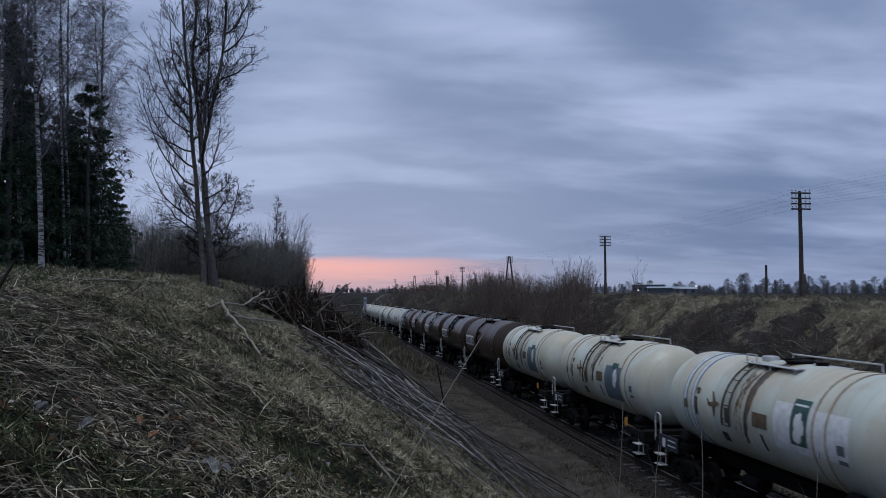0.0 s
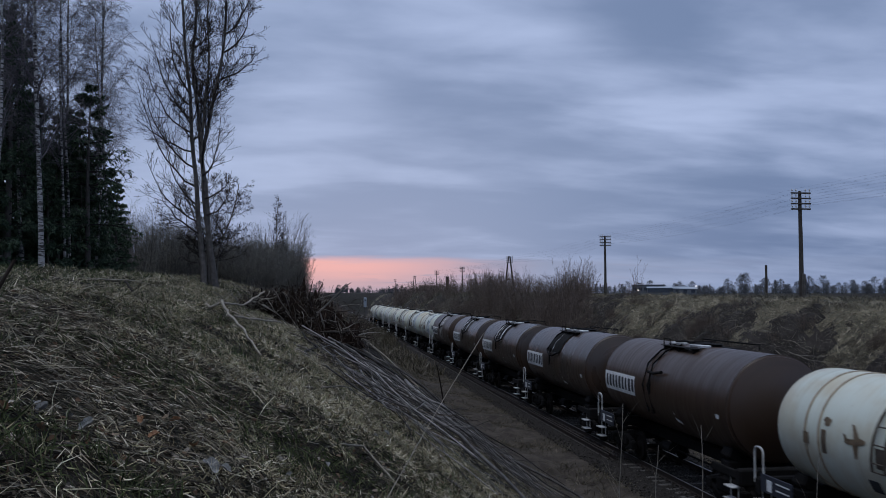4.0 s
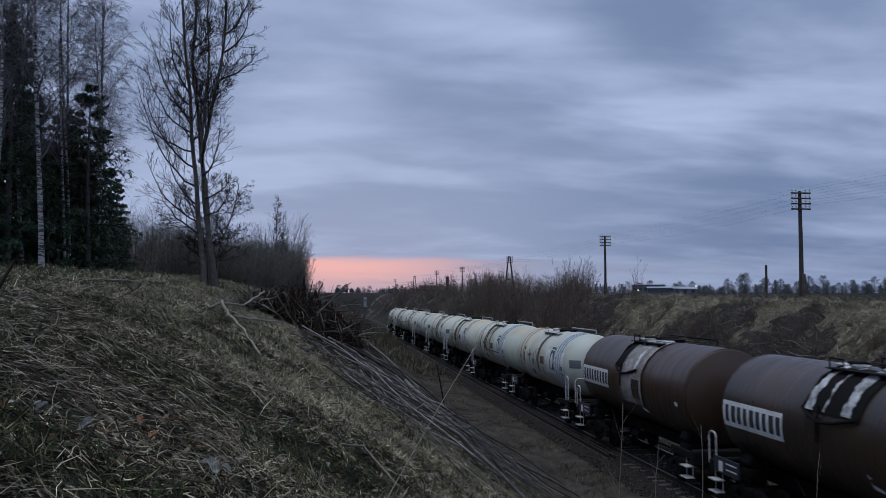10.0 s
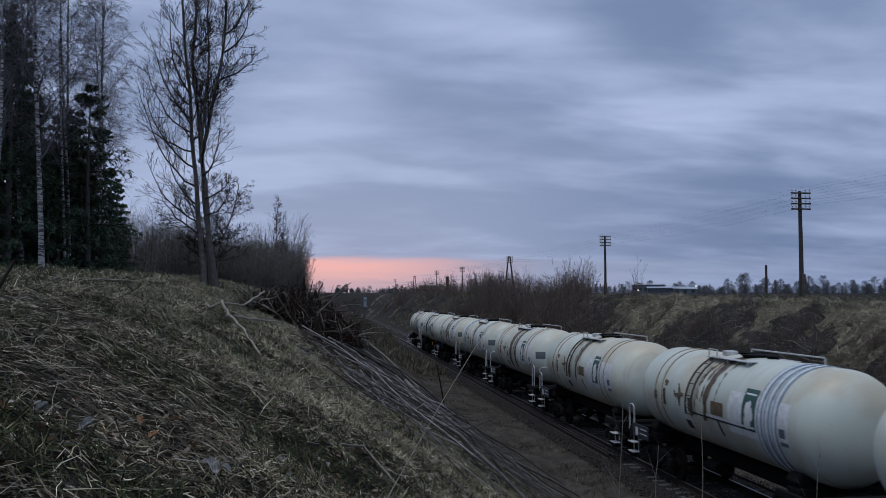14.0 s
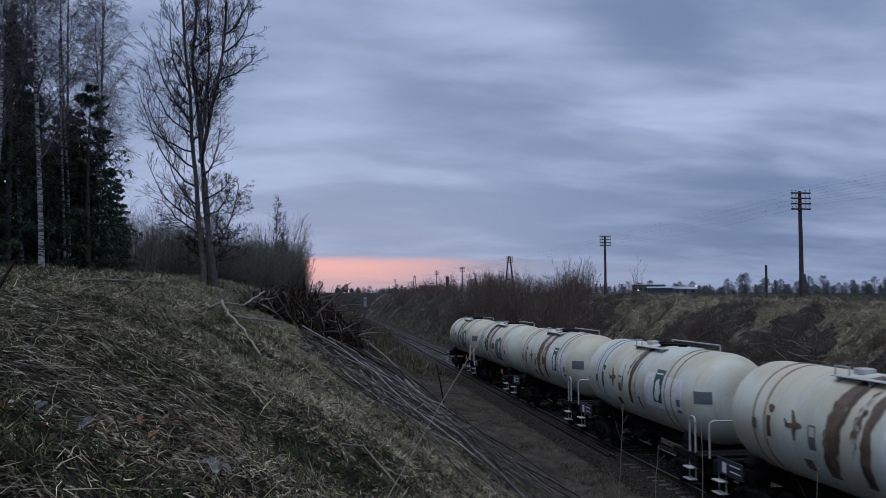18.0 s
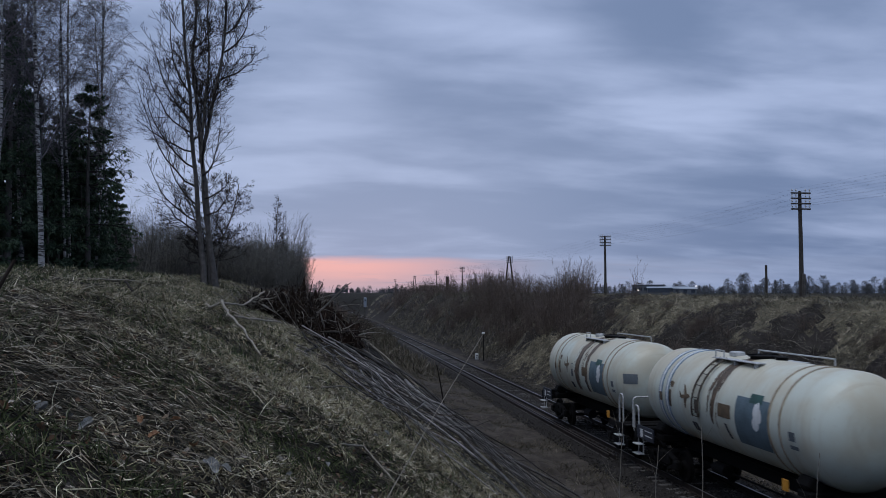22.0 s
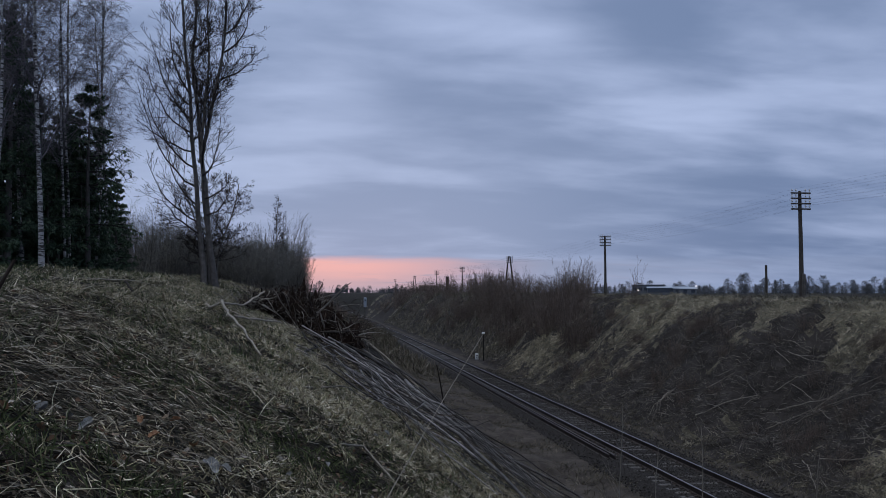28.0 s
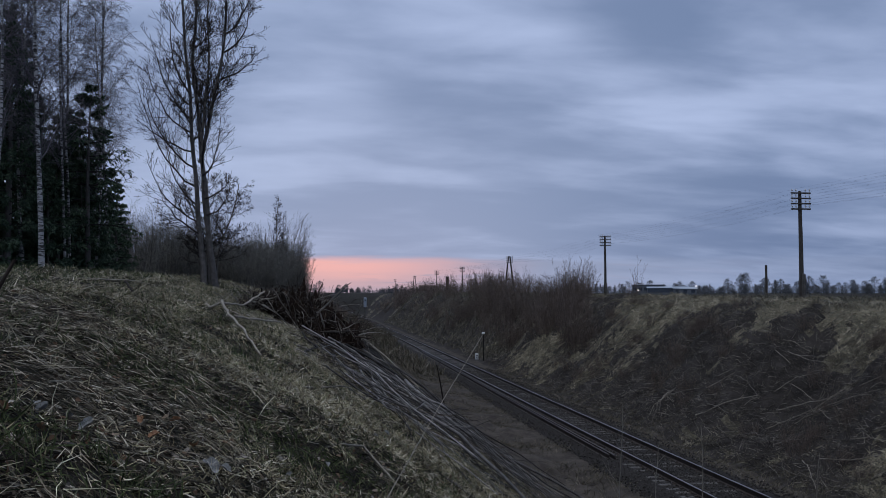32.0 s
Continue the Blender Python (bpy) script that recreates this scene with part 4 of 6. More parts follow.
    if v.get("platform"):
        part("platform", shared("platform", lambda: Build().box((0, -5.35, 1.26), (2.9, 0.75, 0.05), 0.01).mesh("platform", M["black"])), car, "end platform")
        for x, y, ww in ((-1.42, -5.12, 0.36), (1.42, -5.4, 0.6)):
            h = part("handrail", shared(("hr", ww), lambda: rail_hoop_mesh(ww, 1.0)), car, "pale bent tube handrail")
            h.location = (x, y, 1.28)
        h = part("handrail", shared(("hr", 2.6), lambda: rail_hoop_mesh(2.6, 1.0)), car, "pale bent tube handrail")
        h.matrix_basis = pose(0, -5.92, 1.25, 0, 0, 90)
    else:
        h = part("handrail", shared(("hr", 0.4), lambda: rail_hoop_mesh(0.4, 0.85)), car, "bent tube handrail")
        h.location = (-1.42, 5.25, 1.2)
    wheels = []
    for y in (-3.9, 3.9):
        bogie = part("bogie", shared("bogie", lambda: Build().box((0, 0, 0.72), (2.3, 0.44, 0.26), 0.06).mesh("bogie", M["black"])), car)
        bogie.location.y = y
        for x in (-1.03, 1.03):
            part("side_frame", shared("sframe", side_frame_mesh), bogie).location.x = x
        for dy in (-0.925, 0.925):
            ws = part("wheelset", shared("wheelset", wheelset_mesh), bogie, "steel wheelset with worn bright treads")
            ws.location = (0, dy, 0.475)
            wheels.append(ws)
    if pale:
        # the pale tanks are a little slimmer than the brown ones
        slim = 0.955
        tank.scale, tank.location.z = (slim, 1, slim), 0.055
        for ob in car.children:
            if ob.name.startswith(("walkway", "guard_rail")):
                ob.location.z = -0.15
            elif ob.name.startswith("ladder"):
                ob.scale, ob.location.z = (slim, 1, slim), 0.055
    return car, wheels


BLUE = dict(far_hoop="shade_tan_hoop", near_hoop="shade_tan_hoop", panel="blue", stain=1, orange_plate=True, ladder=True, label="cream tank car with a blue-grey panel and shadow-toned hoops")
GREEN = dict(far_hoop="shade_tan_hoop", near_hoop="shade_tan_hoop", panel="green", stain=1, label="cream tank car with a dark green panel and rust runs")
DARK = dict(label="rusty brown tank car with a white lettered board", runs=())
RUNS = ((0.78, 0.32, 0.40), (0.22, 0.08, 0.40), (-0.52, 0.34, 0.40))
FLEET = {
    -7: ("white", dict(GREEN, far_hoop="blue_hoop", seed=1, ladder=True, label="white tank car with blue hoops and a rust-streaked ladder")),
    -6: ("white", dict(BLUE, seed=2)), -5: ("white", dict(BLUE, seed=3)),
    -4: ("brown", dict(DARK, paint="rust_brown")), -3: ("brown", dict(DARK, runs=RUNS[1:2])), -2: ("brown", dict(DARK, runs=RUNS, label="dark brown tank car with pale spill runs and a lettered board")),
    -1: ("brown", dict(DARK, runs=RUNS, label="dark brown tank car with pale spill runs and a lettered board")),
    0: ("brown", dict(DARK, bleached=True, paint="rust_brown", runs=((0.15, 0.10, 0.4), (-0.75, 0.28, 0.38)), label="rusty brown tank car with a large bleached grey field")),
    1: ("white", dict(GREEN, near_hoop="blue_hoop", seed=4, end=True, platform=True)),
    2: ("white", dict(GREEN, near_hoop="blue_hoop", seed=5, ladder=True, line=True, label="white tank car with blue hoops and a green panel")),
    3: ("white", dict(GREEN, seed=6, ladder=True)),
    4: ("white", dict(GREEN, seed=7, stain=2, orange=True, primer=False, end=True, platform=True, label="white tank car with heavy rust runs and a grey end panel")),
    5: ("white", dict(GREEN, far_hoop="blue_hoop", seed=8, primer=False, end=True, platform=True, label="white tank car with a grey end panel and end platform")),
    6: ("white", dict(GREEN, seed=9, stain=2, end=True, platform=True, orange=True, label="cream tank car with brown primer and a grey end panel")),
    7: ("white", dict(BLUE, far_hoop="blue_hoop", seed=10, label="white tank car with blue hoops and a blue-grey panel")),
    8: ("white", dict(BLUE, seed=11, stain=2, ladder=False, end=True, platform=True, label="last cream tank car, with an end platform and blue-grey panel")),
}
TRAIN = []
for k, (kind, v) in FLEET.items():
    at0 = (6.22 if kind == "white" else 6.0) + 11.8 * k + SPEED * 13.0
    car, wheels = make_car(kind, v, at0)
    TRAIN.append((car, at0, wheels))


# ---- trees ----
def unit(v):
    return v / (np.linalg.norm(v, axis=-1, keepdims=True) + 1e-9)


def line(start, way, length, n, r, up=0.0, wob=0.06, droop=0.0):
    """Many wandering lines: start (m, 3), way (m, 3), length (m,). They bend up by up, down by droop, along their length."""
    m = len(start)
    P = np.empty((m, n, 3))
    P[:, 0] = start
    d = unit(way)
    step = (length / (n - 1))[:, None]
    for i in range(1, n):
        d = unit(d + r.normal(0, wob, (m, 3)) + np.array([0, 0, up - droop * i / n]))
        P[:, i] = P[:, i - 1] + d * step
    return P


def sprout(P, R, L, r, per, u0, u1, angle, lenf, radf, n, up=0.05, wob=0.08, droop=0.0, taper=0.6):
    """Side shoots: per on each line of P, between u0 and u1 along it."""
    m, k, _ = P.shape
    idx = np.repeat(np.arange(m), per)
    u = r.uniform(u0, u1, len(idx))
    f = u * (k - 1)
    i = np.minimum(f.astype(int), k - 2)
    t = (f - i)[:, None]
    s = P[idx, i] * (1 - t) + P[idx, i + 1] * t
    tan = unit(P[idx, i + 1] - P[idx, i])
    side = unit(np.cross(tan, r.normal(0, 1, (len(idx), 3))))
    a = np.radians(r.normal(angle, angle * 0.22, len(idx)))[:, None]
    way = tan * np.cos(a) + side * np.sin(a)
    length = L[idx] * lenf * (1 - taper * u) * r.uniform(0.6, 1.25, len(idx))
    rad = (R[idx, i] * (1 - t[:, 0]) + R[idx, i + 1] * t[:, 0]) * radf
    Q = line(s, way, length, n, r, up, wob, droop)
    return Q, rad[:, None] * np.linspace(1, 0.25, n)[None], length


def tree_meshes(key, trunk, crown, bark, twig):
    """Two shared meshes, trunk and crown, from lists of (P, R, sides)."""
    V, F = joined([tubes(P, R, k) for P, R, k in trunk])
    a = mesh_np("trunk", V, F, bark, True)
    V, F = joined([tubes(P, R, k) for P, R, k in crown])
    return a, mesh_np("crown", V, F, twig)


def place_tree(name, meshes, m, label, category="tree", group=""):
    t = thing(name, label, category, m, group=group)
    part("trunk", meshes[0], t)
    part("crown", meshes[1], t)
    return t


def tall_tree(seed, stems, fine=1.0, angle=50, reach=0.25):
    """A tall bare broadleaf tree on several stems. stems: (foot x, foot y, top x, top y, height, radius)."""
    r = np.random.default_rng(seed)
    trunk, crown = [], []
    for fx, fy, tx, ty, h, rad in stems:
        n = 16
        u = np.linspace(0, 1, n)
        P = np.stack([fx + (tx - fx) * u ** 1.2 + 0.10 * np.sin(u * 7 + fx * 9), fy + (ty - fy) * u + 0.08 * np.cos(u * 6), h * u], -1)[None]
        R = (rad * (1 - 0.72 * u ** 0.8) + 0.30 * rad * np.exp(-u * 26))[None]
        trunk.append((P, R, 10))
        L = np.array([h])
        P1, R1, L1 = sprout(P, R, L, r, int(48 * fine), 0.17, 0.98, angle, reach, 0.36, 9, 0.07, 0.10, 0.0, 0.55)
        crown.append((P1, R1, 5))
        P2, R2, L2 = sprout(P1, R1, L1, r, 10, 0.15, 0.98, 44, 0.45, 0.55, 6, 0.05, 0.12)
        crown.append((P2, R2, 4))
        P3, R3, L3 = sprout(P2, np.maximum(R2, 0.009), L2, r, 4, 0.15, 1.0, 44, 0.70, 0.6, 4, 0.06, 0.12)
        crown.append((P3, np.maximum(R3, 0.0055), 3))
        P4, R4, L4 = sprout(P3, R3, L3, r, 2, 0.2, 1.0, 42, 0.75, 0.7, 3, 0.04, 0.12)
        crown.append((P4, np.maximum(R4, 0.0042), 3))
    return tree_meshes("tall", trunk, crown, M["bark"], M["twig"])


def birch_tree(seed, h, rad=0.15):
    """A birch: a slim white stem, rising limbs and long hanging twigs."""
    r = np.random.default_rng(seed)
    n = 14
    u = np.linspace(0, 1, n)
    P = np.stack([0.25 * np.sin(u * 4 + seed), 0.2 * np.sin(u * 5 + 2 * seed), h * u], -1)[None]
    R = (rad * (1 - 0.85 * u) + 0.25 * rad * np.exp(-u * 30))[None]
    P1, R1, L1 = sprout(P, R, np.array([h]), r, 50, 0.22, 0.98, 42, 0.20, 0.30, 8, 0.05, 0.09, 0.05, 0.6)
    P2, R2, L2 = sprout(P1, R1, L1, r, 8, 0.2, 1.0, 48, 0.5, 0.45, 6, 0.0, 0.10, 0.22)
    P3, R3, L3 = sprout(P2, R2, np.maximum(L2, 0.7), r, 5, 0.25, 1.0, 40, 0.75, 0.6, 5, 0.0, 0.08, 0.55)
    return tree_meshes("birch", [(P, R, 9)], [(P1, R1, 4), (P2, np.maximum(R2, 0.009), 3), (P3, np.maximum(R3, 0.0042), 3)], M["birch"], M["birch_twig"])


def spruce_tree(seed, h, base=0.08, spread=0.26, lush=13):
    """A spruce: whorls of drooping boughs hung with tufts of needles."""
    r = np.random.default_rng(seed)
    n = 10
    u = np.linspace(0, 1, n)
    P = np.stack([0.05 * np.sin(u * 4 + seed), 0.05 * np.cos(u * 5), h * u], -1)[None]
    R = (0.016 * h * (1 - 0.92 * u))[None]
    m = int(lush * h)
    t = base + (0.985 - base) * r.random(m) ** 0.85
    t = np.clip(np.round(t * h / 0.62) * 0.62 / h + r.normal(0, 0.05 / h, m), base, 0.985)
    az = r.uniform(0, 2 * math.pi, m)
    length = spread * h * (1 - t) ** 0.8 * r.uniform(0.55, 1.15, m) + 0.12
    start = np.stack([np.interp(t, u, P[0, :, 0]), np.interp(t, u, P[0, :, 1]), t * h], -1)
    way = np.stack([np.cos(az), np.sin(az), np.where(t > 0.8, 0.5, 0.0) - 0.05], -1)
    B = line(start, way, length, 7, r, 0.10, 0.05, 0.22)
    BR = np.linspace(1, 0.2, 7)[None] * (0.012 + 0.008 * length)[:, None]
    S, SR, SL = sprout(B, BR, length, r, 12, 0.2, 1.0, 46, 0.36, 0.5, 4, 0.0, 0.10, 0.65)
    # tufts of needles along the side shoots
    k = 9
    idx = np.repeat(np.arange(len(S)), k)
    f = r.uniform(0, 2.999, len(idx))
    i = f.astype(int)
    c = S[idx, i] + (S[idx, i + 1] - S[idx, i]) * (f - i)[:, None]
    d = unit(unit(S[idx, i + 1] - S[idx, i]) + r.normal(0, 0.65, (len(idx), 3)) + np.array([0, 0, -0.25]))
    w = unit(np.cross(d, r.normal(0, 1, (len(idx), 3))))
    ln = r.uniform(0.10, 0.22, len(idx))[:, None]
    wd = r.uniform(0.016, 0.034, len(idx))[:, None]
    V = np.stack([c - w * wd * 0.6, c + w * wd * 0.6, c + d * ln * 0.6 + w * wd, c + d * ln, c + d * ln * 0.6 - w * wd], 1).reshape(-1, 3)
    F = np.arange(len(V)).reshape(-1, 5)
    trunk = mesh_np("trunk", *tubes(P, R, 8), M["bark"], True)
    bough = mesh_np("bough", *joined([tubes(B, BR, 4), tubes(S, np.maximum(SR, 0.004), 3)]), M["twig"])
    return trunk, mesh_np("crown", V, F, M["needle"]), bough


def place_spruce(meshes, m, label):
    t = thing("spruce_tree", label, "tree", m, group="trees of the wood edge")
    part("trunk", meshes[0], t)
    part("crown", meshes[1], t)
    part("bough_frame", meshes[2], t)


def shrub(seed, h, stems, spread, fine=7, mat="shrub", angle=30):
    """A thicket of many bare upright shoots."""
    r = np.random.default_rng(seed)
    a = r.uniform(0, 2 * math.pi, stems)
    d = spread * np.sqrt(r.random(stems))
    start = np.stack([d * np.cos(a), d * np.sin(a), np.full(stems, -0.2)], -1)
    way = np.stack([0.22 * np.cos(a), 0.22 * np.sin(a), np.ones(stems)], -1) + r.normal(0, 0.10, (stems, 3))
    L = h * r.uniform(0.45, 1.08, stems)
    P = line(start, way, L, 8, r, 0.05, 0.05)
    R = np.linspace(1, 0.2, 8)[None] * (0.0048 * L)[:, None]
    P2, R2, L2 = sprout(P, R, L, r, fine, 0.15, 0.98, angle, 0.32, 0.5, 5, 0.04, 0.08)
    P3, R3, L3 = sprout(P2, R2, L2, r, 3, 0.2, 1.0, 34, 0.5, 0.6, 3, 0.05, 0.1)
    V, F = joined([tubes(P, R, 4), tubes(P2, np.maximum(R2, 0.006), 3), tubes(P3, np.maximum(R3, 0.005), 3)])
    return mesh_np("shrub", V, F, M[mat])


def gz(x, y):
    return float(ground_z(x, y))


def crest_tree(seed):
    """A tall bare alder on two main stems, one of them forked, with long limbs that rise to both sides and round about."""
    r = np.random.default_rng(seed)
    # stems: heights, sideways offsets and the thickness at foot and top
    stems = (((0, 6.3, 11.5, 16), (-0.12, -0.68, -1.15, -1.55), 0.125, 0.032), ((0, 3.6, 6.2, 9.7, 15), (0.26, -0.10, -0.40, -0.80, -0.55), 0.135, 0.03),
             ((5.4, 7.4, 9.4, 11.7, 15), (-0.30, 0.06, 0.50, 0.68, 0.80), 0.085, 0.025), ((6.0, 9.0, 11.7, 14.5), (-0.38, -0.08, -0.12, 0.05), 0.065, 0.02), ((0, 4.6, 7), (0.10, -0.28, -0.42), 0.07, 0.04))
    trunk, crown, limbs = [], [], []
    for j, (hs, xs, r0, r1) in enumerate(stems):
        n = 18
        h = np.linspace(hs[0], hs[-1], n)
        x = np.interp(h, hs, xs)
        x[1:-1] = 0.25 * x[:-2] + 0.5 * x[1:-1] + 0.25 * x[2:]
        P = np.stack([x + 0.03 * np.sin(h * 1.7 + j), 0.25 * np.sin(j * 2.1) + 0.06 * np.sin(h * 0.9 + 2 * j), h], -1)[None]
        R = (r0 + (r1 - r0) * np.linspace(0, 1, n) ** 0.8 + (0.35 * r0 * np.exp(-h * 1.6) if hs[0] == 0 else 0))[None]
        trunk.append((P, R, 10))
        if j < 4:
            P1, R1, L1 = sprout(P, R, np.array([9.0]), r, 21 if j < 2 else 15, 0.36 if j < 2 else 0.12, 0.98, 44, 0.30, 0.36, 9, 0.10, 0.07, 0.0, 0.45)
            limbs.append((P1, R1, L1))
    # the long limbs: height on the stem, reach to the side, rise, way round
    P = []
    for h, reach, rise, turn in ((2.9, -2.6, 2.3, 10), (4.4, -2.9, 4.4, -8), (5.9, -2.3, 1.1, 20), (7.3, -2.3, 3.8, -15), (8.4, -1.3, 3.6, 12), (3.4, -2.2, 0.9, -60), (4.9, 1.6, 3.0, 75), (6.4, -1.9, 2.6, -100), (5.2, 1.4, 2.5, -70), (9.0, 1.7, 1.3, 8), (10.2, 1.5, 2.0, -20), (3.9, 1.5, 0.5, -25), (7.6, 1.5, 2.3, 130), (2.4, -1.9, 1.5, 25), (3.6, -2.5, 3.0, -30), (5.2, -2.5, 3.2, 30), (6.7, -2.2, 3.0, 5), (7.9, -2.0, 2.2, -30), (3.2, 1.3, 1.2, 20), (11.0, 1.2, 2.2, 15)):
        u = np.linspace(0, 1, 9)
        a = radians(turn)
        x0 = np.interp(h, stems[0][0], stems[0][1]) if reach < 0 else np.interp(h, stems[2][0] if h > 5.4 else stems[1][0], stems[2][1] if h > 5.4 else stems[1][1])
        d = reach * (0.85 * u + 0.15 * np.sin(u * 3.0))
        q = np.stack([x0 + d * math.cos(a), d * math.sin(a), h + rise * u ** 1.25], -1)
        q[1:] += np.cumsum(r.normal(0, 0.035, (8, 3)), 0)
        P.append(q)
    P = np.stack(P)
    limbs.append((P, np.linspace(0.042, 0.010, 9)[None] * np.ones((len(P), 1)), np.linalg.norm(P[:, -1] - P[:, 0], axis=1)))
    for P1, R1, L1 in limbs:
        crown.append((P1, np.maximum(R1, 0.010), 6))
        P2, R2, L2 = sprout(P1, R1, np.maximum(L1, 1.2), r, 14, 0.12, 0.98, 46, 0.50, 0.50, 6, 0.07, 0.08, 0.0, 0.5)
        crown.append((P2, np.maximum(R2, 0.0075), 4))
        P3, R3, L3 = sprout(P2, R2, L2, r, 5, 0.2, 1.0, 42, 0.60, 0.6, 4, 0.08, 0.08)
        crown.append((P3, np.maximum(R3, 0.0058), 3))
        P4, R4, L4 = sprout(P3, R3, L3, r, 2, 0.3, 1.0, 40, 0.6, 0.7, 3, 0.08, 0.08)
        crown.append((P4, np.maximum(R4, 0.0048), 3))
    return tree_meshes("alder", trunk, crown, M["bark"], M["twig"])


# the tall bare trees on the crest, and a smaller one behind them
place_tree("tall_tree", crest_tree(11), pose(-4.60, 37.2, gz(-4.60, 37.2) - 0.1, 0, 0, -6), "tall bare grey-barked tree with forked stems on the bank's crest")
place_tree("young_tree", tall_tree(15, [(0, 0, -0.2, 0.1, 6.0, 0.08), (0.3, 0, 1.5, 0.1, 5.4, 0.07), (-0.2, 0, -1.3, 0.3, 5.2, 0.07)], 0.8, 66, 0.36), pose(-5.7, 47.0, gz(-6.0, 47) - 0.1),
           "smaller bare tree with a rounded crown behind the tall stems")
BIRCH = [birch_tree(21, 19, 0.105), birch_tree(22, 17, 0.085), birch_tree(24, 18, 0.07)]
for i, (x, y, s, rz) in enumerate(((-10.45, 33.9, 1.0, 20), (-11.6, 32.6, 0.95, 200), (-12.6, 38.4, 1.0, 80), (-12.4, 44.4, 0.95, 140), (-10.4, 42.2, 0.85, 260), (-13.6, 33.8, 1.0, 30), (-11.4, 46.2, 0.95, 190), (-14.5, 42.5, 1.1, 100), (-11.2, 40.0, 1.0, 160), (-13.0, 36.0, 1.05, 15), (-12.0, 37.4, 1.0, 75), (-10.9, 38.6, 0.95, 205), (-11.7, 49.5, 0.95, 45))):
    t = place_tree("birch_tree", BIRCH[i % 3], pose(x, y, gz(x, y) - 0.1, 0, 0, rz), "slender bare birch with white bark at the wood's edge", group="trees of the wood edge")
    t.scale = (s, s, s)
SPRUCE = [spruce_tree(31, 10.0, 0.10, 0.25), spruce_tree(32, 13.0, 0.12, 0.22), spruce_tree(33, 4.5, 0.04, 0.34), spruce_tree(34, 8.9, 0.24, 0.42, 5)]
for k, x, y, s, rz in ((3, -10.30, 40.6, 1.0, 0), (1, -12.3, 36.3, 0.8, 50), (1, -12.9, 44.6, 0.62, 130), (1, -14.4, 39.0, 0.9, 200), (0, -11.9, 42.0, 0.8, 300),
                       (2, -11.2, 37.8, 1.0, 40), (2, -12.6, 34.6, 1.0, 100), (2, -11.0, 43.5, 1.0, 180), (2, -13.6, 36.8, 1.1, 10),
                       (2, -12.2, 40.4, 1.1, 300), (2, -14.6, 35.2, 1.2, 330), (1, -16.5, 37.5, 1.0, 20), (1, -13.6, 52, 0.65, 80), (1, -15.6, 50, 0.7, 190), (0, -11.8, 53, 0.62, 250), (1, -17.2, 47, 0.75, 300), (1, -13.7, 40.4, 0.95, 15), (1, -13.9, 42.6, 0.9, 130), (0, -13.0, 42.0, 0.85, 220), (0, -12.6, 45.5, 0.85, 310), (2, -13.1, 37.6, 1.2, 60), (0, -11.4, 43.1, 0.8, 75), (0, -12.3, 38.2, 0.75, 110), (1, -16.4, 53, 0.75, 210), (0, -12.1, 49.3, 0.8, 290), (0, -13.6, 48.5, 0.85, 330), (2, -11.6, 40.5, 1.3, 20), (2, -10.9, 41.5, 1.2, 95), (0, -12.5, 54.4, 0.7, 35)):
    place_spruce(SPRUCE[k], pose(x, y, gz(x, y) - 0.1, 0, 0, rz) @ Matrix.Scale(s, 4), "dark green spruce with drooping boughs in the wood" if k != 2 else "young spruce in the shade of the wood")

# bare thickets: behind the crest, and along the far bank
THICKET = [shrub(41, 7.0, 40, 2.0, 22, "thicket", 40), shrub(42, 6.0, 44, 2.2, 22, "thicket", 40), shrub(43, 8.5, 30, 1.8, 24, "thicket", 36)]
BUSH = [shrub(51, 3.6, 46, 1.3, 7), shrub(52, 3.0, 50, 1.5, 7), shrub(53, 4.2, 40, 1.2, 8)]
rt = random.Random(7)


def thicket(meshes, n, where, label, group, low=0.75, high=1.2, name="thicket"):
    for i in range(n):
        x, y = where(i)
        s = rt.uniform(low, high)
        ob = thing(name, label, "shrub", pose(x, y, gz(x, y) - 0.05, rt.uniform(-4, 4), rt.uniform(-4, 4), rt.uniform(0, 360)) @ Matrix.Scale(s, 4), meshes[i % len(meshes)], group)


thicket(THICKET[:2], 30, lambda i: (-19.5 + 9.5 * ((i * 0.618) % 1), 62 + 26 * rt.random()), "dense bare thicket of grey-brown shoots behind the crest", "thickets behind the crest", 0.72, 0.95)
thicket(THICKET[:2], 34, lambda i: (-10.5 + 7.0 * ((i * 0.618) % 1), 66 + 22 * rt.random()), "low bare thicket of grey-brown shoots behind the crest", "thickets behind the crest", 0.52, 0.72)
for i in range(34):
    x, y = -9.0 + 7.0 * ((i * 0.618) % 1), 94 + 14 * rt.random()
    s = (0.58 + 0.42 * math.exp(-((x + 4.4) / 1.6) ** 2)) * rt.uniform(0.8, 1.08)
    thing("thicket", "tall bare thicket at the end of the wood", "shrub", pose(x, y, gz(x, y) - 0.05, rt.uniform(-4, 4), rt.uniform(-4, 4), rt.uniform(0, 360)) @ Matrix.Scale(s, 4), THICKET[i % 3], "thickets behind the crest")
place_tree("young_aspen", tall_tree(23, [(0, 0, 0.2, 0.1, 10.5, 0.08), (0.4, 0.2, 0.9, 0.1, 8.5, 0.06)], 0.8, 38, 0.2), pose(-4.6, 97, gz(-4.6, 97) - 0.1), "slim young bare tree standing above a thicket")
def bank_spot(i):
    """A place on the far bank, clear of the bare spur near the camera."""
    y = 60 + 50 * rt.random() ** 1.2
    return 18.4 + (min(24.2, 0.318 * y) - 18.4) * ((i * 0.618) % 1), y


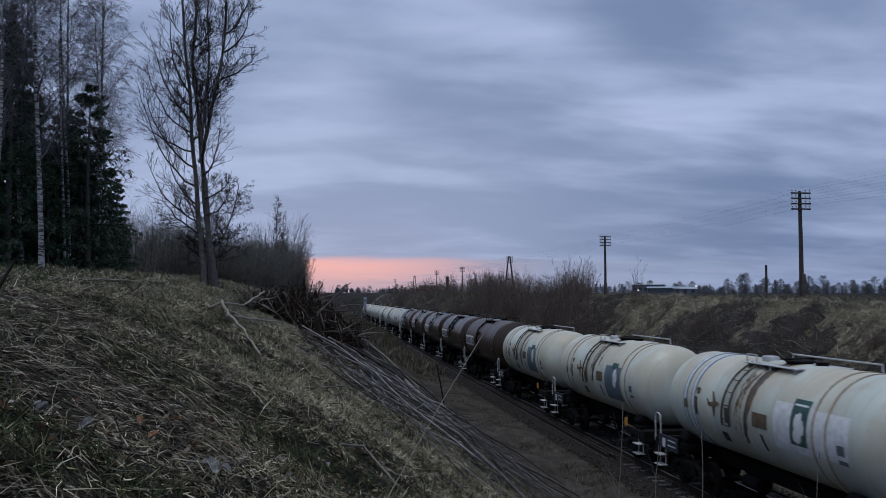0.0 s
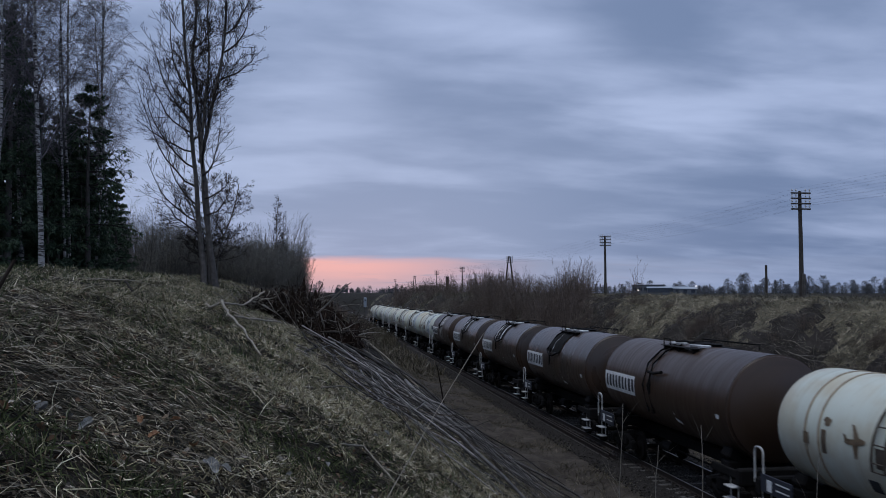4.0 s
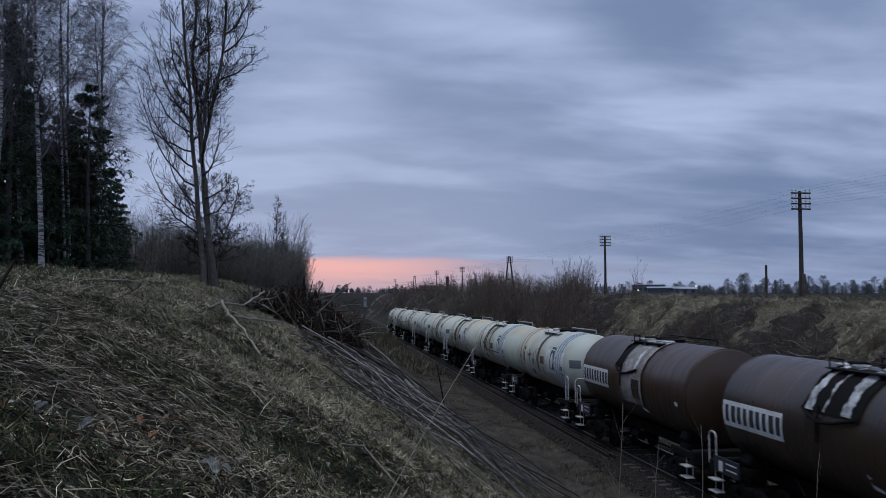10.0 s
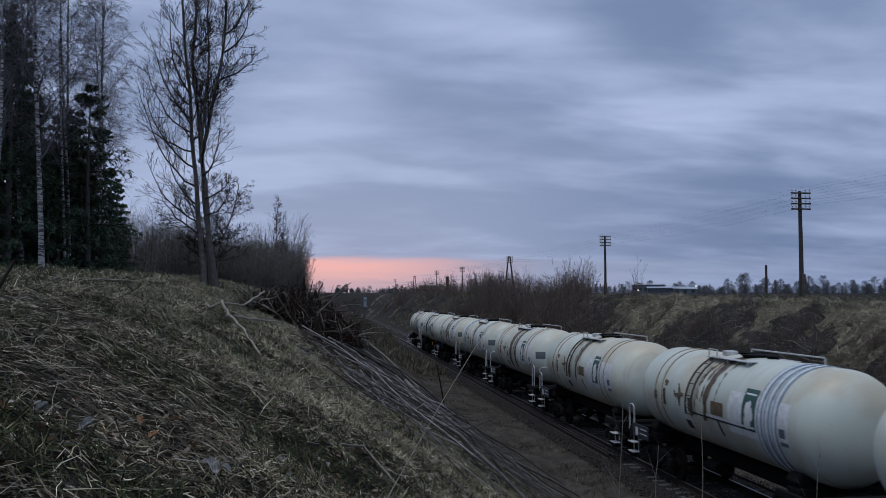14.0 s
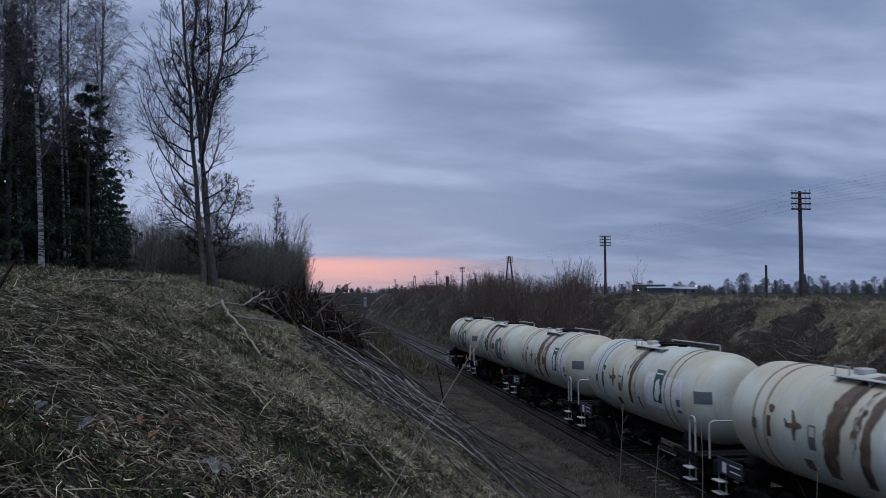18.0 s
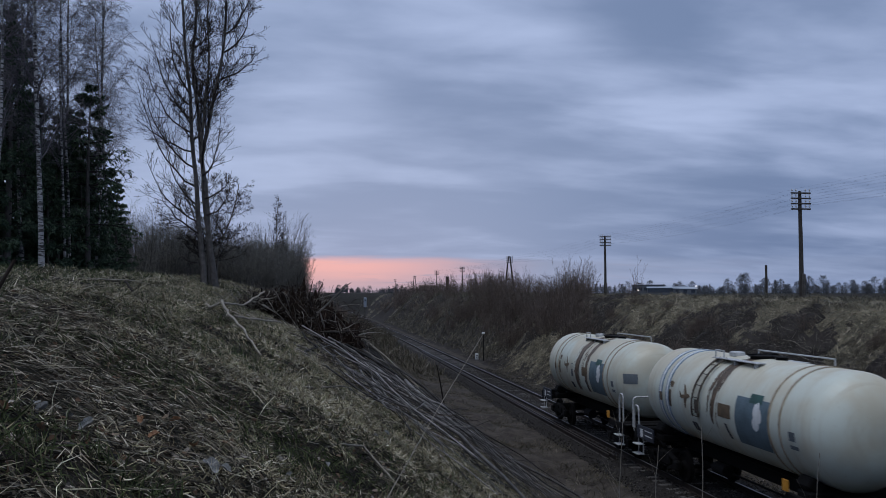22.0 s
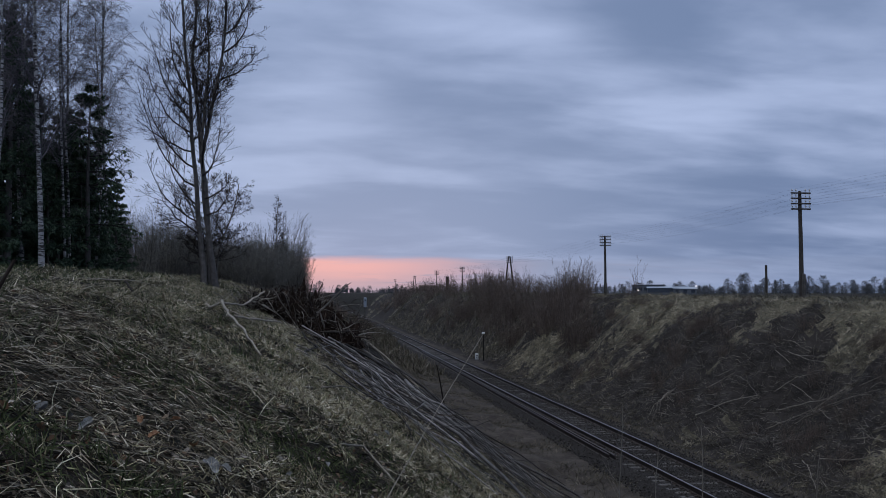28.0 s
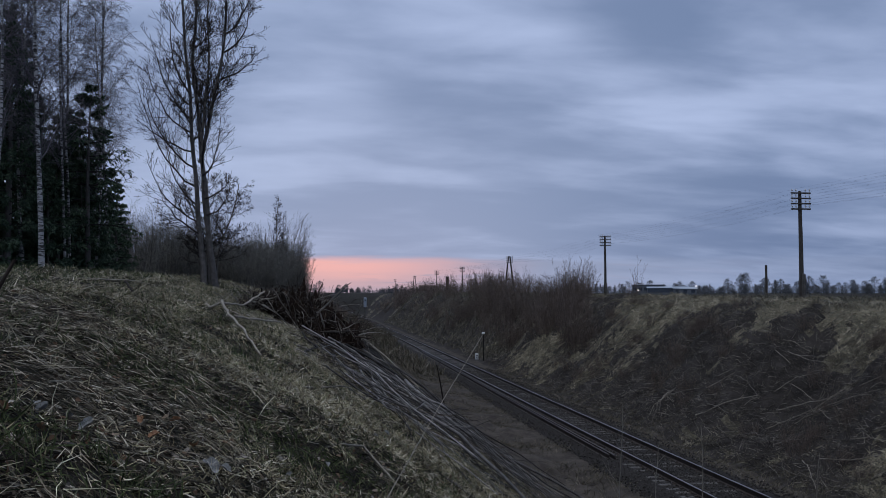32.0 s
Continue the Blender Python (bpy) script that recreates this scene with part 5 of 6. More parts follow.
thicket(BUSH, 78, bank_spot, "bare brown shrubs on the railway bank", "shrubs on the far bank", 0.6, 1.0, "bank_shrub")
thicket(BUSH, 60, lambda i: (17.5 + 12 * ((i * 0.618) % 1), 108 + 130 * rt.random()), "bare brown shrubs on the railway bank", "shrubs on the far bank", 0.75, 1.1, "bank_shrub")
thicket(BUSH[:2], 26, lambda i: (-1.0 + 7.5 * ((i * 0.618) % 1), 105 + 120 * rt.random()), "low bare shrubs beside the line", "shrubs beside the line", 0.4, 0.7, "line_shrub")
thicket(BUSH[:2], 22, lambda i: (7.0 + 3.2 * ((i * 0.618) % 1), 140 + 90 * rt.random()), "low bare shrubs beside the line", "shrubs beside the line", 0.3, 0.5, "line_shrub")
thicket(BUSH[:2], 80, lambda i: (16.6 + 6.6 * ((i * 0.618) % 1), 24 + 36 * rt.random()), "low dark shrub on the railway bank", "shrubs on the far bank", 0.18, 0.34, "low_shrub")


def far_woods():
    """Tree lines on the horizon: rough crowns, far off, with the haze put into their colour."""
    r = np.random.default_rng(61)
    pieces = []
    for n, x0, x1, y0, y1, h0, h1 in ((360, 150, 420, 385, 480, 4, 9), (60, 175, 330, 350, 390, 3.5, 6.5), (26, 50, 140, 430, 480, 3, 6), (420, -260, 520, 760, 900, 5, 11), (260, 10, 130, 800, 900, 4, 8)):
        x, y = r.uniform(x0, x1, n), r.uniform(y0, y1, n)
        h = r.uniform(h0, h1, n) * r.uniform(0.5, 1.1, n) * np.clip(0.62 + 0.62 * lumps(x, y * 0.3, 26.0, 63) + 0.25 * lumps(x, y, 9.0, 64), 0.22, 1.25)
        z = ground_z(x, y)
        # each crown: a stem and a cloud of short shoots
        k = 380
        idx = np.repeat(np.arange(n), k)
        t = r.uniform(0.1, 1.0, len(idx))
        con = (idx % 7 == 0)
        wid = np.where(con, 0.20 * (1.05 - t), 0.36 * np.sin(np.clip(t, 0.1, 1) * 2.9) + 0.02) * h[idx] * np.sqrt(r.random(len(idx)))
        az = r.uniform(0, 6.28, len(idx))
        c = np.stack([x[idx] + wid * np.cos(az), y[idx] + wid * np.sin(az), z[idx] + t * h[idx]], -1)
        e = c + r.normal(0, 0.05, c.shape) * h[idx][:, None] + np.stack([0 * wid, 0 * wid, np.where(con, -0.02, 0.06) * h[idx]], -1)
        P = np.stack([c, (c + e) / 2, e], 1)
        R = (h[idx] * r.uniform(0.004, 0.012, len(idx)))[:, None] * np.array([0.7, 1.0, 0.15])
        pieces.append(tubes(P, R, 4))
        s = np.stack([x, y, z], -1)
        pieces.append(tubes(np.stack([s, s + np.stack([0 * h, 0 * h, h], -1)], 1), (h * 0.02)[:, None] * np.array([1, 0.2]), 4))
    # lightened towards blue-grey: the haze of distance is mixed into the twig colour
    far = by_island("far_wood_hazed", [(0.075, 0.083, 0.095), (0.15, 0.155, 0.17), (0.04, 0.052, 0.052)])
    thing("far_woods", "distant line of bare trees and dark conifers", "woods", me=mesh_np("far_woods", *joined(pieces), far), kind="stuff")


far_woods()

# ---- telegraph poles ----
def insulator_mesh():
    return Build().rod([(0, 0, 0), (0, 0, 0.12)], 0.012, 5).turn([(0.08, 0.02), (0.1, 0.05), (0.14, 0.055), (0.17, 0.035), (0.2, 0.035), (0.22, 0.01)], 8, "z").mesh("insulator", M["glass"])


INS = insulator_mesh()


def make_pole(x, y, top, braced, rz, wide=1.0):
    z = gz(x, y) - 0.3
    h = top - z
    p = thing("telegraph_pole", "two-legged tarred telegraph pole with crossarms" if braced else "tarred wooden telegraph pole with four crossarms", "pole", pose(x, y, z, 0, 0, rz), group="telegraph poles along the line")
    if braced:
        for s in (-1, 1):
            part("leg", Build().rod([(s * 0.95, 0, 0), (s * 0.12, 0, h)], [0.15, 0.11], 9).mesh("leg", M["pole"]), p)
        part("brace", Build().box((0, 0, h * 0.45), (1.4, 0.1, 0.14), 0.02).mesh("brace", M["pole"]), p)
    else:
        part("post", Build().rod([(0, 0, 0), (0.02, 0, h * 0.5), (0, 0, h)], [0.15, 0.125, 0.10], 10).mesh("post", M["pole"]), p)
        part("stub", Build().box((0.05, -0.2, 0.9), (0.2, 0.16, 2.0), 0.03).mesh("stub", M["concrete"]), p, "concrete stub strapped to the foot")
    arm = shared(("arm", wide), lambda: Build().box((0, 0, 0), (1.25 * wide, 0.08, 0.09), 0.015).mesh("crossarm", M["pole"]))
    for i in range(4):
        a = part("crossarm", arm, p)
        a.location = (0, -0.13, h - 0.12 - 0.32 * i)
        for dx in (-0.55, -0.3, 0.3, 0.55):
            part("insulator", INS, a).location = (dx * wide, 0, 0.03)
    return x, y, h + z


POLES = [(28.6, 47.4, 11.7, False), (30.7, 88.6, 11.75, False), (32.5, 143, 11.8, True), (34.6, 203.4, 11.8, False), (33.5, 240, 11.8, False), (36.5, 322, 11.9, True), (38, 420, 12.0, False)]
TOPS = [make_pole(x, y, t, b, -2, 1.0) for x, y, t, b in POLES]
make_pole(0.6 * 62 + 25, 330, 8.5, False, 0)
wire_mat = M["black"]
TOPS.insert(0, (27.0, 6.0, 11.6))
wires = thing("telegraph_wires", "thin dark telegraph wires sagging between the poles", "wires", pose(0, 0, 0))
for (x0, y0, z0), (x1, y1, z1) in zip(TOPS[:5], TOPS[1:6]):
    for i in range(4):
        for dx in (-0.55, 0.3, 0.55):
            u = np.linspace(0, 1, 14)
            pts = np.stack([x0 + dx + (x1 - x0) * u, y0 - 0.13 + (y1 - y0) * u, z0 + (z1 - z0) * u + 0.1 - 0.32 * i - 2.2 * u * (1 - u) * ((y1 - y0) / 50) ** 2 * (0.7 + 0.1 * i)], -1)
            part("wire", mesh_np("wire", *tubes(pts[None], np.full((1, 14), 0.0022), 3), wire_mat), wires)

# a lone post, a sapling, a line-side marker and the signal
thing("lone_post", "short dark wooden post standing in the field", "post", pose(31.2, 56.1, gz(31.2, 56.1) - 0.2), Build().rod([(0, 0, 0), (0, 0, 2.6)], 0.085, 8).mesh("post", M["pole"]))
thing("white_stub", "small pale concrete block at the top of the bank", "marker", pose(24.6, 64, gz(24.6, 64) - 0.1), Build().box((0, 0, 0.35), (0.3, 0.2, 0.7), 0.04).mesh("stub", M["concrete"]))
sap = shrub(71, 3.2, 5, 0.3, 8)
thing("sapling", "thin bare sapling on the crest of the bank", "sapling", pose(25.6, 66, gz(25.6, 66)), sap)
mk = thing("kilometre_marker", "small white marker with a dark figure beside the track", "marker", pose(15.0, 80.0, -0.85))
part("plate", Build().box((0, 0, 0.45), (0.30, 0.1, 0.60), 0.04).mesh("plate", M["white_mark"]), mk)
part("bar", Build().box((0, -0.055, 0.5), (0.16, 0.012, 0.10)).box((0, -0.055, 0.3), (0.16, 0.012, 0.08)).mesh("bar", M["dark_mark"]), mk, "dark bars on the marker")
mp = thing("marker_post", "thin dark post with a small white cap", "post", pose(15.3, 78.3, -0.8))
part("post", Build().rod([(0, 0, 0), (0, 0, 2.6)], 0.045, 7).mesh("post", M["black"]), mp)
part("cap", Build().turn([(2.6, 0.05), (2.62, 0.16), (2.72, 0.16), (2.76, 0.05)], 10, "z").mesh("cap", M["white_mark"]), mp)
sg = thing("railway_signal", "white-backed railway signal on a post beside the line", "signal", pose(8.3, 150, -1.5))
part("post", Build().rod([(0, 0, 0), (0, 0, 4.6)], 0.09, 8).mesh("post", M["concrete"]), sg)
part("head", Build().box((0, 0, 5.4), (0.50, 0.3, 1.7), 0.12).mesh("head", M["roof"]), sg, "tall rounded white signal back plate")
part("hood", Build().box((0, -0.25, 5.8), (0.26, 0.3, 0.2), 0.05).mesh("hood", M["black"]), sg)
sg2 = thing("relay_post", "small white post far down the line", "post", pose(1.2, 190, 1.5), Build().box((0, 0, 2.0), (0.5, 0.4, 2.2), 0.1).mesh("relay_post", M["white_mark"]))

# ---- far buildings ----
def shed(name, x, y, w, d, h, rz, label, wall="wall", roof="roof", wins=0, gable=0.6):
    z = gz(x, y)
    b = thing(name, label, "building", pose(x, y, z, 0, 0, rz), group="")
    part("wall", Build().box((0, 0, h / 2), (w, d, h), 0.05).mesh("wall", M[wall]), b)
    v = [(-w / 2 - 0.3, -d / 2 - 0.3, h), (w / 2 + 0.3, -d / 2 - 0.3, h), (w / 2 + 0.3, d / 2 + 0.3, h), (-w / 2 - 0.3, d / 2 + 0.3, h), (-w / 2 - 0.3, 0, h + gable), (w / 2 + 0.3, 0, h + gable)]
    part("roof", Build().faces(v, [(0, 1, 5, 4), (2, 3, 4, 5), (0, 4, 3), (1, 2, 5), (0, 3, 2, 1)]).mesh("roof", M[roof]), b)
    win = shared("farwin", lambda: Build().box((0, 0, 0), (1.4, 0.12, 1.3), 0.03).mesh("window", M["window"]))
    for i in range(wins):
        part("window", win, b).location = (-w / 2 + (i + 0.5) * w / wins, -d / 2 - 0.03, h * 0.6)
    return b


shed("factory_hall", 138.5, 330, 12, 10, 3.0, -20, "long low grey factory hall with a pale roof", wins=9, gable=0.5)
shed("factory_block", 137.5, 343, 13, 10, 4.4, -20, "flat-roofed grey factory block beside a hall", "wall", "wall", wins=6, gable=0.2)
shed("warehouse", 146, 326, 9, 9, 2.4, -20, "low blue-grey warehouse with a pale roof", wins=3, gable=0.9)
shed("barn", 52, 400, 8, 7, 2.0, 0, "small dark barn with a pitched roof", "brick", "brick", wins=2, gable=2.0)
ch = thing("chimney_stack", "dark brick chimney stack on the horizon", "chimney", pose(63.4, 416, gz(63.4, 416)))
part("shaft", Build().turn([(0, 0.85), (4, 0.78), (8.0, 0.70), (8.1, 0.82), (8.5, 0.82)], 14, "z").mesh("shaft", M["brick"]), ch)
for i, (x, y, h) in enumerate(((149, 322, 3.4), (128, 330, 2.2), (262, 330, 5.5), (205, 340, 4.5))):
    l = thing("yard_lamp", "lit yard lamp on a thin mast far off", "lamp", pose(x, y, gz(x, y)), group="yard lamps")
    part("mast", Build().rod([(0, 0, 0), (0, 0, h)], 0.06, 6).mesh("mast", M["pole"]), l)
    part("lantern", Build().box((0, -0.2, h), (0.7, 0.5, 0.3), 0.05).mesh("lantern", M["lamp"]), l, "glowing lantern")


# ---- dead grass, leaves and sticks on the banks ----
def blades(n, xy, length, width, tilt, heading, spread, r, lift=0.0, curl=0.35):
    """Ribbons of grass: tilt is the lean from upright in radians (mean, scatter); heading the way that they lie."""
    x, y = xy
    z = ground_z(x, y)
    a = heading + r.normal(0, spread, n)
    t = np.clip(r.normal(tilt[0], tilt[1], n), 0.02, 1.62)
    L = length * np.clip(r.lognormal(0, 0.35, n), 0.3, 1.9)
    e = 0.12
    gx, gy = (ground_z(x + e, y) - z) / e, (ground_z(x, y + e) - z) / e
    d = np.stack([np.sin(t) * np.cos(a), np.sin(t) * np.sin(a), np.cos(t)], -1)
    d[:, 2] += (gx * d[:, 0] + gy * d[:, 1]) * np.sin(t)
    bend = r.normal(0, curl, (n, 3))
    bend[:, 2] = -np.abs(r.normal(0, 0.28, n)) * (1.3 - np.sin(t)) + r.normal(0, 0.08, n)
    p0 = np.stack([x, y, z + 0.01 + lift * r.random(n)], -1)
    p1 = p0 + d * (L / 2)[:, None]
    p2 = p1 + (d + bend) * (L / 2)[:, None]
    w = unit(np.cross(d, r.normal(0, 1, (n, 3)))) * (width * r.uniform(0.6, 1.4, n))[:, None] / 2
    V = np.stack([p0 - w, p0 + w, p1 + w, p1 - w, p2 + w * 0.2, p2 - w * 0.2], 1).reshape(-1, 3)
    o = np.arange(n)[:, None] * 6
    F = np.concatenate([o + np.array([[0, 1, 2, 3]]), o + np.array([[3, 2, 4, 5]])], 1).reshape(-1, 4)
    return V, F


def scatter(r, n, x0, x1, y0, y1, power=1.0):
    return x0 + (x1 - x0) * r.random(n), y0 + (y1 - y0) * r.random(n) ** power


def heap_zone(x, y):
    """The strip of bank under the cut saplings."""
    u = (x + 0.6) / 5.4
    return (u > 0) & (u < 1.2) & (y > 24.5 - 13.0 * u) & (y < 31 - 5.0 * u)


def litter_zone(x, y):
    """Above 0 where rotten stems and leaves lie thick, under 0 on the turf."""
    return -0.55 * (x + 0.55 + 0.16 * (y - 5.5)) - 0.25 * np.maximum(y - 8.0, 0) + 0.35 * lumps(x, y, 1.0, 35) + 0.2 * lumps(x, y, 0.35, 36)


def tufted(r, x, y):
    """Thins the grass out in the hollows between tufts."""
    k = lumps(x, y, 0.8, 2) + 0.6 * lumps(x, y, 0.3, 3) + 0.5 * lumps(x, y, 2.1, 33) > r.uniform(-0.85, 0.25, len(x))
    k &= ~(heap_zone(x, y) & (r.random(len(x)) < 0.72))
    # dark litter shows through close to the camera, on the side towards the wood
    k &= ~((litter_zone(x, y) > r.uniform(-0.25, 0.25, len(x))) & (r.random(len(x)) < 0.86))
    return x[k], y[k]


def patchy(r, x, y, size, seed, low):
    """Keeps more points where a slow noise is high."""
    return lumps(x, y, size, seed) + 0.5 * lumps(x, y, size / 3, seed + 1) > r.uniform(low, low + 0.9, len(x))


def bank_grass():
    r = np.random.default_rng(81)
    tall, green, turf, stems, litter = [], [], [], [], []
    down = -0.6
    # short matted turf
    x, y = tufted(r, *scatter(r, 150000, -4.6, 3.4, 4.0, 15, 1.2))
    turf.append(blades(len(x), (x, y), 0.065, 0.0058, (1.1, 0.4), down, 1.6, r, 0.05))
    x, y = tufted(r, *scatter(r, 190000, -5.4, 5.5, 11, 36, 1.1))
    turf.append(blades(len(x), (x, y), 0.085, 0.0095, (1.05, 0.4), down, 1.6, r, 0.06))
    x, y = scatter(r, 30000, -9, 1.0, 18, 60, 1.2)
    turf.append(blades(len(x), (x, y), 0.16, 0.012, (1.0, 0.35), down, 1.6, r, 0.05))
    # small tussocks, each leaning its own way
    cx, cy = tufted(r, *scatter(r, 1900, -5.0, 4.4, 4.0, 30, 1.3))
    idx = np.repeat(np.arange(len(cx)), 22)
    sp = r.uniform(0.03, 0.09, len(cx))[idx]
    turf.append(blades(len(idx), (cx[idx] + r.normal(0, 1, len(idx)) * sp, cy[idx] + r.normal(0, 1, len(idx)) * sp), 0.13, 0.0075, (0.95, 0.3), (down + r.normal(0, 1.2, len(cx)))[idx], 0.5, r, 0.03))
    thing("short_turf", "short matted brown and olive turf on the bank", "grass", me=mesh_np("short_turf", *joined(turf), M["turf_blade"]), kind="stuff")
    # long dead stems lying down the slope, thick near the wood's side and thinning out down the bank
    for n, x0, x1, y0, y1, ln, wd in ((12500, -3.6, 1.0, 3.6, 9.5, 0.17, 0.0046), (11000, -5.0, 1.6, 8.0, 16, 0.20, 0.0062), (5000, -7.5, 1.0, 14, 28, 0.24, 0.0095)):
        x, y = scatter(r, n, x0, x1, y0, y1, 1.1)
        k = 0.9 * lumps(x, y, 1.1, 41) + 0.5 * lumps(x, y, 0.4, 42) - 0.75 * (x + 0.75 + 0.10 * (y - 5)) > r.uniform(-0.3, 1.1, n)
        k &= r.random(n) < 0.22 + 0.78 * smooth(4.4, 7.0, y + 0.5 * lumps(x, y, 0.8, 44))
        x, y = x[k], y[k]
        stems.append(blades(len(x), (x, y), ln, wd, (1.50, 0.09), down + 0.7 * lumps(x, y, 0.9, 43), 0.55, r, 0.10, 0.26))
    x, y = scatter(r, 2600, -3.6, 3.2, 4.0, 20, 1.2)
    stems.append(blades(len(x), (x, y), 0.22, 0.006, (1.42, 0.16), down, 1.4, r, 0.06, 0.25))
    thing("dead_stems", "long grey-brown dead stems lying down the bank", "grass", me=mesh_np("dead_stems", *joined(stems), M["stem"]), kind="stuff")
    x, y = scatter(r, 30000, -4.4, 1.4, 3.6, 11, 1.2)
    litter.append(blades(len(x), (x, y), 0.09, 0.008, (1.42, 0.2), down, 1.6, r, 0.04, 0.6))
    x, y = scatter(r, 9000, -6.0, 4.6, 9, 30, 1.1)
    litter.append(blades(len(x), (x, y), 0.10, 0.013, (1.42, 0.2), down, 1.6, r, 0.05, 0.6))
    thing("rotten_grass", "dark brown rotten grass stems and litter on the bank", "grass", me=mesh_np("rotten_grass", *joined(litter), M["litter_brown"]), kind="stuff")
    x, y = scatter(r, 9000, -5.0, 3.0, 4.0, 26, 1.3)
    k = patchy(r, x, y, 1.4, 12, 0.0)
    x2, y2 = scatter(r, 16000, -5, 4, -4, 4.2)
    tall.append(blades(len(x2), (x2, y2), 0.16, 0.006, (1.35, 0.3), down, 1.2, r, 0.05))
    tall.append(blades(k.sum(), (x[k], y[k]), 0.22, 0.006, (0.6, 0.35), down, 1.6, r, 0.0, 0.5))
    thing("upright_grass", "dry upright grass stems on the bank", "grass", me=mesh_np("upright_grass", *joined(tall), M["straw"]), kind="stuff")
    x, y = scatter(r, 30000, -4.2, 3.0, 3.0, 26, 1.5)
    k = patchy(r, x, y, 1.3, 15, 0.15)
    green.append(blades(k.sum(), (x[k], y[k]), 0.16, 0.007, (0.55, 0.35), 0, 3.0, r))
    x, y = scatter(r, 52000, -5, 3.2, 8, 28, 1.2)
    k = patchy(r, x, y, 2.2, 19, -0.2)
    green.append(blades(k.sum(), (x[k], y[k]), 0.10, 0.009, (0.8, 0.35), 0, 3.0, r))
    x, y = scatter(r, 26000, -12, -0.5, 12, 45)
    green.append(blades(len(x), (x, y), 0.14, 0.013, (0.6, 0.3), 0, 3.0, r))
    x, y = scatter(r, 15000, -3.0, 0.2, 3.0, 6.0)
    k = patchy(r, x, y, 0.9, 17, -0.3) & (y < 5.0 + 0.6 * lumps(x, y, 0.7, 18))
    x, y = x[k], y[k]
    green.append(blades(len(x), (x, y), 0.15, 0.006, (0.7, 0.35), 0, 3.0, r))
    thing("green_grass", "thin tufts of fresh green grass among the straw", "grass", me=mesh_np("green_grass", *joined(green), M["green"]), kind="stuff")
    far, pale = [], []
    x, y = scatter(r, 190000, 15.2, 27, 20, 86, 1.15)
    k = pale_bank(x, y) > r.uniform(-0.25, 0.4, len(x))
    pale.append(blades(k.sum(), (x[k], y[k]), 0.17, 0.014, (0.95, 0.35), math.pi + 0.2, 1.2, r, 0.05))
    thing("pale_bank_grass", "pale dead grass on the shoulder and tongues of the far bank", "grass", me=mesh_np("pale_bank_grass", *joined(pale), M["pale_grass"]), kind="stuff")
    # fine dry brush over the dark parts
    n = 52000
    x, y = scatter(r, n, 15.4, 24.5, 20, 90, 1.2)
    k = pale_bank(x, y) < r.uniform(-0.5, 0.4, n)
    x, y = x[k], y[k]
    n = len(x)
    S = np.stack([x, y, ground_z(x, y)], -1)
    W = np.stack([r.normal(-0.35, 0.75, n), r.normal(-0.3, 0.75, n), np.abs(r.normal(0.35, 0.35, n))], -1)
    P = line(S, W, r.uniform(0.12, 0.62, n), 4, r, -0.05, 0.15)
    thing("bank_brush", "fine dark dry brush matting the far bank", "brush", me=mesh_np("bank_brush", *tubes(P, np.linspace(1, 0.4, 4)[None] * r.uniform(0.004, 0.010, n)[:, None], 3), M["bank_brush"]), kind="stuff")
    x, y = scatter(r, 7000, 15.6, 24, 22, 78, 1.15)
    far.append(blades(len(x), (x, y), 0.18, 0.012, (1.1, 0.35), math.pi + 0.2, 1.4, r, 0.05))
    x, y = scatter(r, 26000, 24, 60, 30, 130, 1.1)
    far.append(blades(len(x), (x, y), 0.35, 0.03, (0.7, 0.35), 0, 3.0, r))
    x, y = scatter(r, 16000, 15.5, 26, 78, 200, 1.2)
    far.append(blades(len(x), (x, y), 0.6, 0.04, (0.7, 0.35), 0, 3.0, r))
    thing("far_bank_grass", "dull brown dead grass on the far bank", "grass", me=mesh_np("far_bank_grass", *joined(far), M["straw_dark"]), kind="stuff")
    floor = []
    x, y = scatter(r, 52000, 4.2, 10.0, 15, 70, 1.4)
    k = patchy(r, x, y, 2.6, 25, -0.6)
    floor.append(blades(k.sum(), (x[k], y[k]), 0.15, 0.012, (0.9, 0.4), 0, 3.0, r))
    x, y = scatter(r, 9000, 13.9, 16, 18, 70, 1.3)
    floor.append(blades(len(x), (x, y), 0.2, 0.013, (0.9, 0.4), 0, 3.0, r))
    x, y = scatter(r, 14000, 5.5, 10.3, 110, 250, 1.0)
    floor.append(blades(len(x), (x, y), 1.0, 0.05, (0.45, 0.25), 0, 3.0, r))
    x, y = scatter(r, 9000, 1, 9.8, 65, 190, 1.2)
    floor.append(blades(len(x), (x, y), 0.7, 0.05, (0.6, 0.3), 0, 3.0, r))
    thing("ditch_weeds", "short dead weeds on the cutting's floor", "weeds", me=mesh_np("ditch_weeds", *joined(floor), M["weed"]), kind="stuff")


bank_grass()


